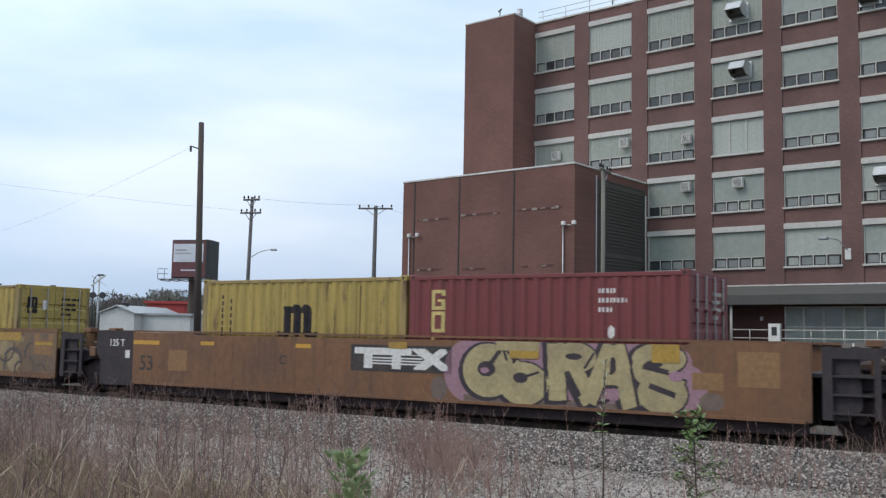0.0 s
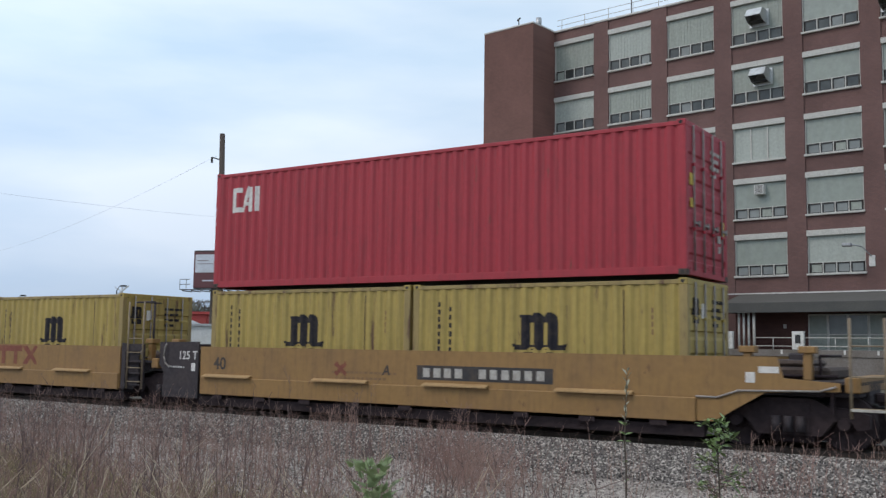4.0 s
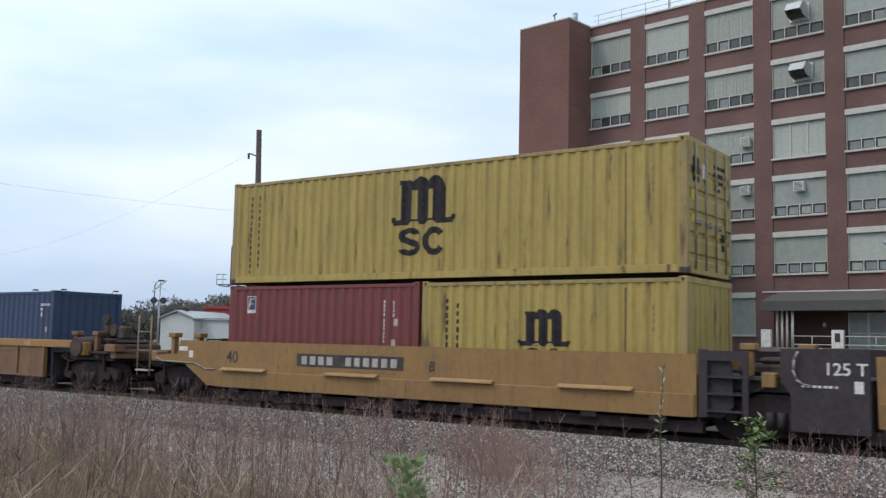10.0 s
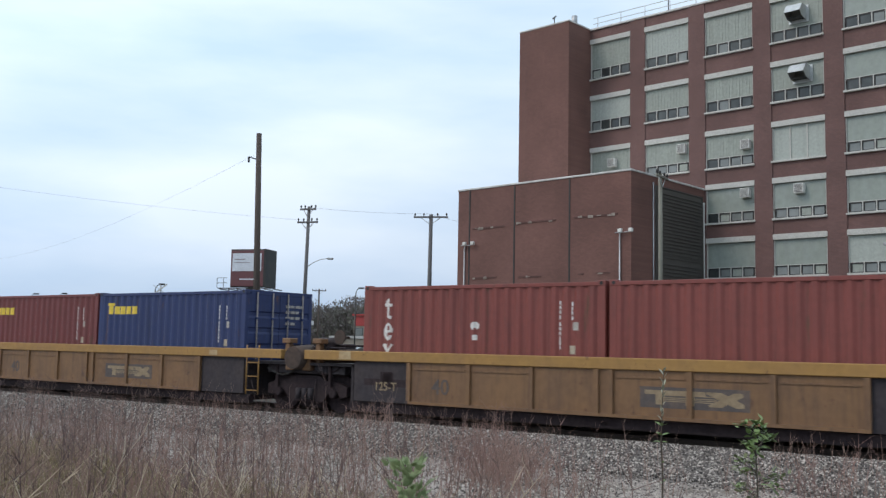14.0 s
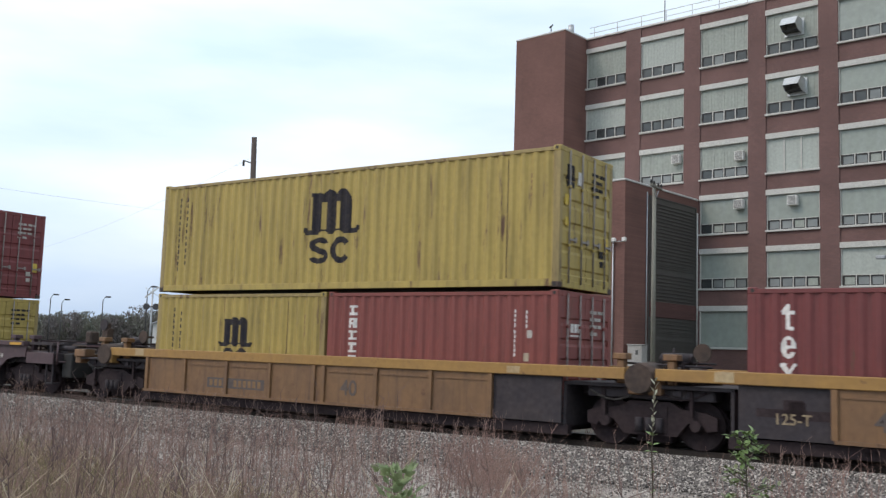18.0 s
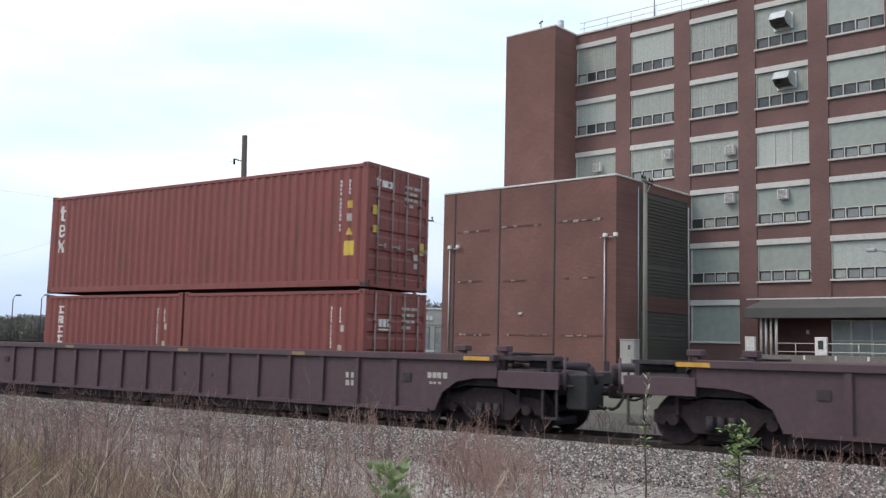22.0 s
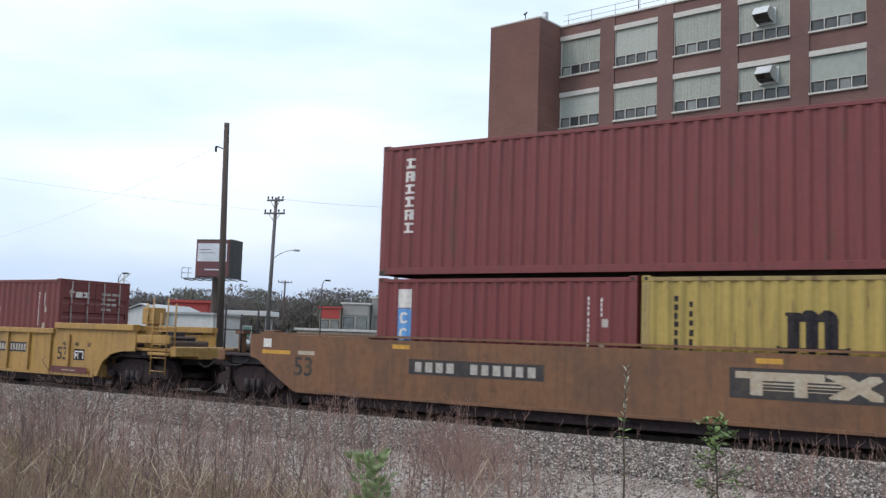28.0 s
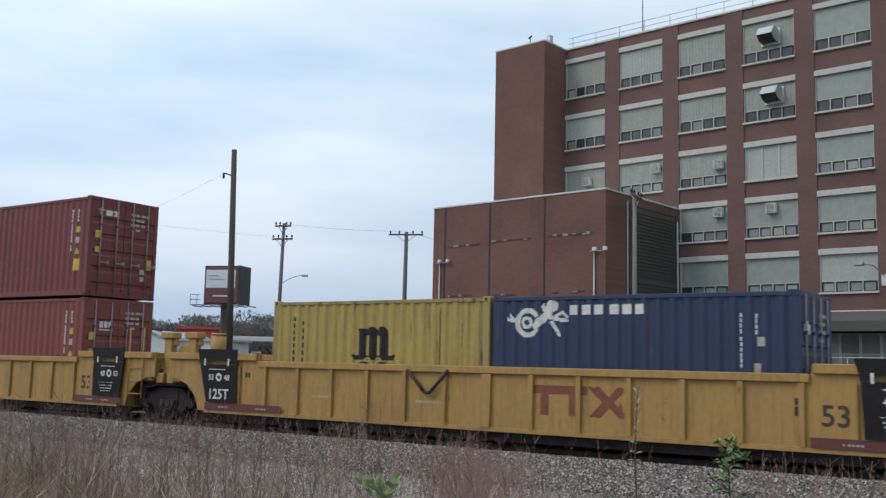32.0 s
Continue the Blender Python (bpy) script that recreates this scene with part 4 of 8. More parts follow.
        part("side_sill", boxes((-8.1, 8.1, *proud(0.05), 0.32, 0.40)), mat, car)
        for x in ribs_of(kind):
            w = 0.05 if abs(x) > 0.2 or kind == "brown" else 0.11
            part("rib", slab(bmesh.new(), [(x - w, 0.40), (x - w, zt - 0.144), (x + w, zt - 0.144), (x + w * 0.8, 0.40)], *proud(0.07)), mat, car)
        for x in (-7.2, 7.2) if kind == "brown" else (-6.95, 6.98):
            part("rib", slab(bmesh.new(), [(x - 0.06, 0.40), (x - 0.06, zt - 0.144), (x + 0.06, zt - 0.144), (x + 0.06, 0.40)], *proud(0.06)), mat, car)


def make_car(kind, label, front_free, back_free, reach, lead=False):
    """A well car with its trucks. reach: (front, back) distance of its ends from the middle."""
    car = tagged(new("well_car"), label, "freight car", "cars of the train")
    mat = {"smooth": CAR_ORANGE, "ledge": CAR_TAN, "chord": CAR_OCHRE, "brown": CAR_BROWN, "ribbed": CAR_YELLOW}[kind]
    if kind in ("smooth", "ledge"):
        end_plates(car, kind, front_free, back_free)
    car_frame(car, kind, (reach[0], front_free), (reach[1], back_free), mat)
    for sy in (-1, 1):
        make_side(car, kind, sy, mat, front_free, back_free)
    sets = []
    inset = {"smooth": 9.8, "ledge": 7.8, "chord": 7.95, "brown": 9.4, "ribbed": 9.8}[kind]
    if front_free or lead:
        x = 9.4 if kind == "ribbed" else inset
        sets += make_truck(car, x)
        gear(car, x - 0.1, mat, -1)
    x = -9.4 if kind == "ribbed" and back_free else -inset
    sets += make_truck(car, x)
    gear(car, x + (0.1 if back_free else 0), mat)
    return car, sets, mat


def end_plates(car, kind, front_free, back_free):
    """Dark plates, steps and gear at the ends of the smooth and stepped cars, over the trucks."""
    x = {"smooth": 8.3, "ledge": 6.3}[kind]
    for sy in (-1, 1):
        y0, y1 = (-SIDE + 0.02, -SIDE + 0.06) if sy < 0 else (SIDE - 0.06, SIDE - 0.02)
        if not back_free:
            part("end_plate", slab(bmesh.new(), [(-x - 0.02, 0.28), (-x - 1.28, 0.28), (-x - 1.28, 0.9), (-x - 1.45, 1.1), (-x - 1.45, 1.66), (-x - 0.02, 1.68)], y0, y1), SOOT, car, "soot-black end plate with white lettering")
        if not front_free:
            part("end_plate", boxes((x + 0.06, x + 0.22, y0, y1, 0.42, 1.62), (x + 0.22, x + 0.95, y0, y1, 1.42, 1.60), (x + 0.85, x + 0.95, y0, y1, 0.45, 1.42)), SOOT, car)
            part("front_shield", slab(bmesh.new(), [(x + 0.10, 0.42), (x + 0.10, 1.50), (x + 0.30, 1.56), (x + 0.62, 1.50), (x + 0.66, 0.62), (x + 0.45, 0.42)], y1 + 0.05, y1 + 0.09) if sy < 0 else boxes((x + 0.1, x + 0.6, y0 - 0.1, y0 - 0.06, 0.42, 1.5)), SOOT, car, "soot-black shield plate")
            for z in (0.52, 0.82, 1.12):
                part("step", boxes((x + 0.22, x + 0.85, y0 - 0.02, y1 + 0.04, z, z + 0.035)), SOOT, car)


def gear(car, x, mat, s=1):
    """Raised brackets, a brake cylinder and pipes over the truck."""
    part("brake_cylinder", rods(((x - 0.32, -0.62, 1.36), (x + 0.28, -0.62, 1.36), 0.15), ((x + 0.28, -0.62, 1.36), (x + 0.6, -0.62, 1.36), 0.04), sides=12), SOOT if mat is not CAR_YELLOW else mat, car)
    part("brake_pipe", rods(((x - 0.9, -1.05, 1.24), (x + 0.9, -1.05, 1.24), 0.03), ((x + 0.62, -1.05, 1.24), (x + 0.62, -1.05, 1.58), 0.025), ((x + 0.62, -1.05, 1.58), (x + 0.62, 0.7, 1.58), 0.025), sides=6), STEEL, car)
    if mat is CAR_YELLOW and s < 0:
        part("bracket", boxes((x + 0.38, x + 0.84, -1.2, -0.8, 1.80, 2.24), (x + 0.62, x + 0.86, -1.22, -1.19, 1.9, 2.1), (x + 0.5, x + 0.74, -1.1, -0.9, 1.17, 1.8), bevel=0.015), mat, car)
        part("end_stringer", boxes((x + 0.2, x + 1.7, -1.40, -1.30, 1.30, 1.52), (x + 0.9, x + 1.7, -1.40, -1.30, 1.0, 1.08), bevel=0.015), mat, car)
    elif mat is CAR_YELLOW:
        for dx in (-0.10 * s, 0.82 * s):
            part("bracket", boxes((x + dx - 0.14, x + dx + 0.14, -1.16, -0.96, 1.17, 2.14), (x + dx - 0.24, x + dx + 0.24, -1.22, -0.9, 2.14, 2.30), (x + dx - 0.2, x + dx + 0.2, -1.1, -0.94, 1.95, 2.14), bevel=0.02), mat, car)
        part("vent_cap", rods(((x + 1.62 * s, -1.0, 1.6), (x + 1.62 * s, -1.0, 2.24), 0.20), ((x + 1.62 * s, -1.0, 2.24), (x + 1.62 * s, -1.0, 2.28), 0.22, 0.18), sides=12), mat, car)
        for x0, x1, z0, z1 in ((0.18, 0.62, 1.75, 1.98), (0.08, 0.16, 1.6, 1.85), (0.64, 0.72, 1.55, 1.9)):
            part("valve", boxes((x + x0, x + x1, -1.0, -0.7, z0, z1), bevel=0.03), mat, car)
        for dx in (-0.60 * s, 0.50 * s):
            part("side_bearing", boxes((x + dx - 0.18, x + dx + 0.18, -1.36, -1.1, 1.02, 1.64), (x + dx - 0.22, x + dx + 0.22, -1.38, -1.1, 1.52, 1.66), bevel=0.03), mat, car)
        part("pivot_casting", rods(((x - 0.06, -0.9, 1.34), (x - 0.06, 0.9, 1.34), 0.30), sides=12), RUSTY, car)
    else:
        for dx in (-0.55, 0.45):
            part("bracket", boxes((x + dx - 0.07, x + dx + 0.07, -1.22, -1.06, 1.17, 1.62), (x + dx - 0.14, x + dx + 0.14, -1.26, -1.0, 1.62, 1.74), bevel=0.015), mat, car)
    part("end_grating", boxes(*[(x - 0.5 + 0.11 * k, x - 0.44 + 0.11 * k, 0.2, 1.25, 1.172, 1.20) for k in range(9)]), SOOT, car)
    part("valve_box", boxes((x - 0.18, x + 0.2, 0.1, 0.5, 1.17, 1.62), bevel=0.03), SOOT, car)
    part("pivot_housing", boxes((x - 0.85, x + 0.75, -0.9, 0.9, 1.17, 1.38), (x - 0.5, x + 0.35, -0.8, 0.8, 1.38, 1.50), bevel=0.05), RUSTY, car, "rust-brown housing over the truck")
    part("air_tank", rods(((x - 0.55, -0.95, 0.60), (x + 0.55, -0.95, 0.60), 0.14), sides=10), STEEL, car)
    if mat is CAR_OCHRE:
        part("air_reservoir", rods(((x + 0.10, -0.75, 1.66), (x + 0.66, -0.75, 1.66), 0.11), ((x + 0.66, -0.75, 1.66), (x + 0.70, -0.75, 1.66), 0.11, 0.06), ((x + 0.06, -0.75, 1.66), (x + 0.10, -0.75, 1.66), 0.06, 0.11), sides=12), SOOT, car, "sooty air tank")
        part("tank_saddle", boxes((x + 0.18, x + 0.24, -0.9, -0.6, 1.38, 1.58), (x + 0.52, x + 0.58, -0.9, -0.6, 1.38, 1.58)), RUSTY, car)
        part("brake_wheel", rods(((x + 0.98, -1.05, 1.78), (x + 0.98, -1.01, 1.78), 0.17), ((x + 0.98, -1.01, 1.78), (x + 0.98, -0.7, 1.78), 0.03), sides=14), RUSTY, car)
        part("train_pipe", rods(((x - 0.7, -1.0, 1.56), (x + 1.15, -1.0, 1.52), 0.025), ((x + 0.42, -1.0, 1.53), (x + 0.42, -1.0, 1.86), 0.018), sides=6), SOOT, car)
        part("pivot_boss", rods(((x - 0.06, -1.53, 1.28), (x - 0.06, -0.9, 1.28), 0.27, 0.32), sides=14), RUSTY, car, "rounded rust-brown pivot casting")
    part("brake_lever", boxes((x - 0.95, x - 0.87, -1.18, -1.10, 0.55, 1.15), (x + 0.80, x + 0.86, -1.20, -1.12, 0.62, 1.18)), STEEL, car)
    loop = [(x - 1.15 + 0.16 * k, 1.02 - 0.16 * math.sin(k * 0.52)) for k in range(7)]
    part("air_hose", rods(*[((a[0], -1.24, a[1]), (b[0], -1.24, b[1]), 0.022) for a, b in zip(loop, loop[1:])], sides=6), RUBBER, car)
    part("air_hose", rods(*[((a[0] + 1.3, -1.16, a[1] + 0.05), (b[0] + 1.3, -1.16, b[1] + 0.05), 0.020) for a, b in zip(loop, loop[1:])], sides=6), STEEL, car)
    part("control_valve", boxes((x + 0.42, x + 0.72, -1.18, -0.92, 0.92, 1.16), (x + 0.48, x + 0.66, -1.24, -1.18, 0.96, 1.10), bevel=0.02), SOOT, car)
    part("slack_adjuster", rods(((x - 1.0, -0.4, 0.50), (x + 1.0, -0.4, 0.56), 0.05), sides=8), STEEL, car)
    part("centre_sill", boxes((x - 1.3, x + 1.3, -0.5, 0.5, 0.74, 0.95), (x - 1.25, x + 1.25, -1.15, -0.6, 0.90, 1.10), bevel=0.02), SOOT, car)



def number_panel(car, x0, x1, z0, z1, ink=None, back=None, chars=(4, 6), y=-SIDE):
    """A withheld car number: bars in two groups, on a dark panel."""
    back, ink = back or BLACK_INK, ink or PALE_INK
    side_marks(car, "number_panel", [("rect", x0, z0, x1, z1)], back, x0, x1, z0, z1, y - 0.004, 0.1)
    w, h = (x1 - x0) * 0.92 / (sum(chars) + 1.2), (z1 - z0)
    a = bar_marks(x0 + (x1 - x0) * 0.05, z0 + h * 0.18, chars[0], w * 0.74, h * 0.64, w * 0.26, False, 3)
    a += bar_marks(x0 + (x1 - x0) * 0.05 + w * (chars[0] + 1.2), z0 + h * 0.18, chars[1], w * 0.74, h * 0.64, w * 0.26, False, 4)
    for b in a:
        side_marks(car, "number_bar", [b], ink, *b[1::2], *b[2::2], y - 0.008, 0.1)


def long_mark(car, x0, x1, z0, z1, mat, back=None):
    """The bold three-shape emblem between x0 and x1, on a dark panel where back is given."""
    if back:
        side_marks(car, "emblem_panel", [("rect", x0, z0, x1, z1)], back, x0, x1, z0, z1, -SIDE - 0.004, 0.1)
        x0, x1, z0, z1 = x0 + 0.1, x1 - 0.1, z0 + 0.06, z1 - 0.06
    w, h = x1 - x0, z1 - z0
    a = []
    for f in (0.0, 0.31):
        a += [("rect", x0 + f * w, z1 - 0.30 * h, x0 + (f + 0.315) * w, z1), ("rect", x0 + (f + 0.11) * w, z0, x0 + (f + 0.20) * w, z1)]
    xa, xb = x0 + 0.66 * w, x1
    t = 0.07 * w
    a += [("line", xa, z0, xa + 0.14 * w, z0 + h / 2, t * 0.5), ("line", xa - 0.02 * w, z1, xa + 0.14 * w, z0 + h / 2, t * 0.5), ("line", xa + 0.05 * w, z0, xb - 0.02 * w, z1, t), ("line", xa + 0.04 * w, z1, xb, z0, t)]
    a += [("rect", x0 + 0.17 * w, z0 + (0.22 + 0.14 * k) * h, x0 + 0.74 * w, z0 + (0.27 + 0.14 * k) * h) for k in range(4)] if back else []
    side_marks(car, "emblem", a, mat, x0, x1, z0, z1, -SIDE - 0.008, 0.015)


# ---- ground and track ----
GROUND = -0.45


def ground_material():
    m = material("ground_dirt", (0.165, 0.128, 0.095), 0.95, dirt=(0.105, 0.098, 0.052), amount=0.8, scale=0.35, fine=6, vary=0.3, bump=0.4, world_space=True)
    return m


DIRT = ground_material()
GRAVEL = material("ballast_gravel", (0.145, 0.128, 0.115), 0.95, dirt=(0.075, 0.068, 0.064), amount=0.8, scale=1.2, fine=20, vary=0.5, bump=0.8, world_space=True)


def stone_material(name, low, high, warm):
    """Broken stone, each piece of its own grey."""
    m = bpy.data.materials.new(name)
    m.use_nodes = True
    n, l = m.node_tree.nodes, m.node_tree.links
    b = n["Principled BSDF"]
    b.inputs["Roughness"].default_value = 0.92
    geo, ramp, grain = n.new("ShaderNodeNewGeometry"), n.new("ShaderNodeValToRGB"), n.new("ShaderNodeTexNoise")
    grain.inputs["Scale"].default_value, grain.inputs["Detail"].default_value = 30, 4
    e = ramp.color_ramp.elements
    e[0].position, e[0].color = 0.0, (low, low * 0.85, low * 0.78, 1)
    e[1].position, e[1].color = 1.0, (high, high * 0.90, high * 0.79, 1)
    mid = e.new(0.6)
    mid.color = (warm, warm * 0.87, warm * 0.78, 1)
    tone, mul = n.new("ShaderNodeMapRange"), n.new("ShaderNodeVectorMath")
    tone.inputs["To Min"].default_value, tone.inputs["To Max"].default_value = 0.75, 1.25
    mul.operation = "SCALE"
    l.new(geo.outputs["Random Per Island"], ramp.inputs["Fac"]), l.new(geo.outputs["Position"], grain.inputs["Vector"])
    l.new(grain.outputs["Fac"], tone.inputs["Value"])
    l.new(ramp.outputs["Color"], mul.inputs[0]), l.new(tone.outputs["Result"], mul.inputs["Scale"])
    l.new(mul.outputs["Vector"], b.inputs["Base Color"])
    return m


STONE = stone_material("ballast_stone", 0.02, 0.52, 0.15)
PEBBLE = stone_material("gravel_pebble", 0.05, 0.54, 0.23)
ASPHALT = material("asphalt", (0.105, 0.099, 0.076), 0.9, dirt=(0.145, 0.135, 0.105), amount=0.6, scale=0.2, fine=30, vary=0.25, world_space=True, gloss=0.15)


def strip(name, profile, u0, u1, mat, kind="structure", cuts=1, label=""):
    """A band along the track with a cross-section given in (distance from the track's middle, height)."""
    bm, last = bmesh.new(), None
    for i in range(cuts + 1):
        p = AX * (u0 + (u1 - u0) * i / cuts)
        row = []
        for y, z in profile:
            q = p + AWAY * (CENTRE + y)
            row.append(bm.verts.new((q.x, q.y, z)))
        if last:
            for a in range(len(row) - 1):
                bm.faces.new((last[a], row[a], row[a + 1], last[a + 1]))
        last = row
    return tagged(part(name, bm, mat), label, "", "", kind)


bm = bmesh.new()
box(bm, -2500, 2500, -2500, 2500, GROUND - 1, GROUND)
tagged(part("ground", bm, DIRT), "bare brown earth with thin dry grass", "ground", "", "structure")
strip("ballast_bed", [(-5.0, GROUND + 0.004), (-3.9, GROUND + 0.04), (-3.3, GROUND + 0.15), (-2.45, -0.06), (-2.0, -0.02), (-1.45, -0.06)], -380, 90, GRAVEL, cuts=60, label="grey crushed-stone ballast under the track")
# Track bed ballast coloured dark: the shade under the train is in its colour.
BALLAST_SHADED = material("ballast_shaded", (0.060, 0.050, 0.046), 0.95, dirt=(0.038, 0.031, 0.029), amount=0.7, scale=0.8, fine=22, vary=0.4, bump=0.8, world_space=True)
strip("track_bed", [(-1.45, -0.06), (-0.85, -0.11), (0.85, -0.11), (1.45, -0.06), (2.2, -0.10), (3.6, GROUND + 0.02)], -380, 90, BALLAST_SHADED, cuts=60, label="ballast between the rails, coloured dark for the train's shade")
for y in (-0.755, 0.755):
    strip("rail", [(y - 0.035, -0.14), (y - 0.035, -0.035), (y - 0.037, -0.004), (y - 0.03, 0), (y + 0.03, 0), (y + 0.037, -0.004), (y + 0.035, -0.035), (y + 0.035, -0.14)], -380, 90, RAIL, label="worn steel rail")
tie_mesh = bpy.data.meshes.new("tie")
bm = boxes((-0.115, 0.115, -1.3, 1.3, -0.30, -0.10), bevel=0.01)
bm.to_mesh(tie_mesh), bm.free()
tie_mesh.materials.append(TIE)
ties = tagged(new("track_ties"), "dark weathered wooden railway ties in ballast", "railway ties", "", "structure")
for i in range(110):
    ob = piece("tie", tie_mesh, ties)
    ob.matrix_basis = on_track(-42 + 0.53 * i)


def stones(name, rows, mat, label, size=(0.014, 0.036)):
    """Loose stones: small uneven octahedra, joined."""
    r = np.random.default_rng(4)
    base = np.array([(1, 0, 0), (-1, 0, 0), (0, 1, 0), (0, -1, 0), (0, 0, 1), (0, 0, -1)], float) * (1, 0.85, 0.7)
    tri = np.array([(0, 2, 4), (2, 1, 4), (1, 3, 4), (3, 0, 4), (2, 0, 5), (1, 2, 5), (3, 1, 5), (0, 3, 5)])
    n = len(rows)
    c = base * r.uniform(0.6, 1.25, (n, 6, 1)) * r.uniform(*size, (n, 1, 1))
    a = r.uniform(0, 6.28, (n, 1))
    x, y = c[:, :, 0] * np.cos(a) - c[:, :, 1] * np.sin(a), c[:, :, 0] * np.sin(a) + c[:, :, 1] * np.cos(a)
    vs = np.stack((x, y, c[:, :, 2]), 2) + np.array(rows)[:, None, :]
    fs = tri[None] + 6 * np.arange(n)[:, None, None]
    me = bpy.data.meshes.new(name)
    me.from_pydata(vs.reshape(-1, 3).tolist(), [], fs.reshape(-1, 3).tolist())
    me.materials.append(mat)
    return tagged(new(name, me), label, "stones", "", "stuff")


r = np.random.default_rng(2)
n = 110000
u, y = r.uniform(-38, 16, n), r.uniform(-3.7, -1.5, n) - np.abs(r.normal(0, 0.25, n)) * (r.random(n) < 0.4)
z = np.interp(y, (-5.0, -3.9, -3.3, -2.45, -2.0, -1.45), (GROUND + 0.055, GROUND + 0.06, GROUND + 0.15, -0.06, -0.02, -0.06)) + 0.004
spots = [tuple(AX * a + AWAY * (CENTRE + b))[:2] + (c,) for a, b, c in zip(u, y, z)]
stones("ballast_stones", spots, STONE, "loose grey crushed ballast stones on the shoulder")
FINES = material("gravel_fines", (0.310, 0.272, 0.242), 0.95, dirt=(0.120, 0.100, 0.074), amount=1.0, scale=0.7, fine=30, vary=0.35, bump=0.6, world_space=True)
strip("gravel_track", [(-9.8, GROUND + 0.006), (-8.6, GROUND + 0.03), (-6.0, GROUND + 0.045), (-3.85, GROUND + 0.06)], -120, 40, FINES, cuts=40, label="pale gravel service track beside the ballast")
n = 95000
u, y = r.uniform(-38, 14, n), r.uniform(-9.4, -3.6, n)
z = np.interp(y, (-9.8, -8.6, -6.0, -3.85), (GROUND + 0.006, GROUND + 0.03, GROUND + 0.045, GROUND + 0.06)) + 0.004
spots = [tuple(AX * a + AWAY * (CENTRE + b))[:2] + (c,) for a, b, c in zip(u, y, z)]
stones("track_gravel", spots, PEBBLE, "loose pale gravel on the service track", (0.009, 0.029))
FAR_VERGE = material("far_verge", (0.055, 0.046, 0.034), 0.95, dirt=(0.035, 0.036, 0.022), amount=0.8, scale=0.5, fine=8, vary=0.3, world_space=True)
strip("far_verge", [(3.6, GROUND + 0.02), (13.0, GROUND + 0.03)], -380, 90, FAR_VERGE, cuts=20, label="brown weedy strip beyond the rails")
strip("lot", [(13.0, GROUND + 0.03), (40.0, GROUND + 0.10), (190.0, GROUND + 0.12)], -420, 200, ASPHALT, cuts=4, label="grey asphalt lots and streets beyond the railway")


# ---- dry weeds and saplings ----
def stalks(name, count, mat, label, seed, zone, tall, twigs=4, lean=0.18, thick=0.004):
    """Many thin dry stems with twigs, joined. zone: a rule that gives a place and a height factor."""
    r = np.random.default_rng(seed)
    vs, fs, k = [], [], 0

    def stem(a, b, w):
        nonlocal k
        d = b - a
        side = np.cross(d, (0.3, 0.9, 0.1))
        side = side / (np.linalg.norm(side) + 1e-9) * w
        up = np.cross(side, d)
        up = up / (np.linalg.norm(up) + 1e-9) * w
        for c, f in ((a, 1.0), (b, 0.45)):
            vs.extend((c + side * f, c - side * 0.5 * f + up * 0.87 * f, c - side * 0.5 * f - up * 0.87 * f))
        fs.extend([(k, k + 1, k + 4, k + 3), (k + 1, k + 2, k + 5, k + 4), (k + 2, k, k + 3, k + 5)])
        k += 6

    for _ in range(count):
        x, y, f = zone(r)
        h = r.uniform(*tall) * f
        p = np.array((x, y, GROUND))
        d = np.array((r.normal(0, lean), r.normal(0, lean), 1.0))
        w = thick * r.uniform(0.7, 1.4)
        for s in range(3):
            q = p + d * h / 3
            stem(p, q, w * (1 - 0.22 * s))
            if s > 0 or r.random() < 0.4:
                for _ in range(r.integers(0, twigs)):
                    o = p + (q - p) * r.random()
                    t = np.array((r.normal(0, 0.5), r.normal(0, 0.5), r.uniform(0.5, 1.0)))
                    e = o + t * h * r.uniform(0.08, 0.26)
                    stem(o, e, w * 0.55)
                    if r.random() < 0.5:
                        stem(e, e + np.array((r.normal(0, 0.4), r.normal(0, 0.4), 0.6)) * h * 0.1, w * 0.4)
            p, d = q, d + np.array((r.normal(0, lean), r.normal(0, lean), 0))
    me = bpy.data.meshes.new(name)
    me.from_pydata([tuple(v) for v in vs], [], fs)
    me.materials.append(mat)
    return tagged(new(name, me), label, "weeds", "", "stuff")


def verge(near, far, thin, loose=0.0):
    """Places on the verge: thick beside the open ground, sparse where the gravel spreads. thin: how much so."""
    def zone(r):
        while True:
            y = r.uniform(near, far)
            f = r.uniform(-1.15, 1.15)
            x = f * y * 0.47 - 0.02 * y
            across = x * AWAY.x + y * AWAY.y - CENTRE
            if across > np.interp(f, (-1, -0.87, -0.6, -0.3, 0, 0.4, 1), (-7.7, -8.3, -9.4, -9.2, -9.6, -9.6, -9.0)) + r.normal(0, 0.2) + abs(r.normal(0, loose)):
                continue
            if r.random() > np.interp(f, (-1, -0.15, 0.1, 0.35, 0.6, 1), (1, 0.9, 1 - 0.5 * thin, 1 - 0.85 * thin, 1 - 0.75 * thin, 1 - 0.35 * thin)):
                continue
            return x, y, np.interp(f, (-1, 0, 0.3, 1), (1.0, 1.0, 0.85, 0.9))
    return zone


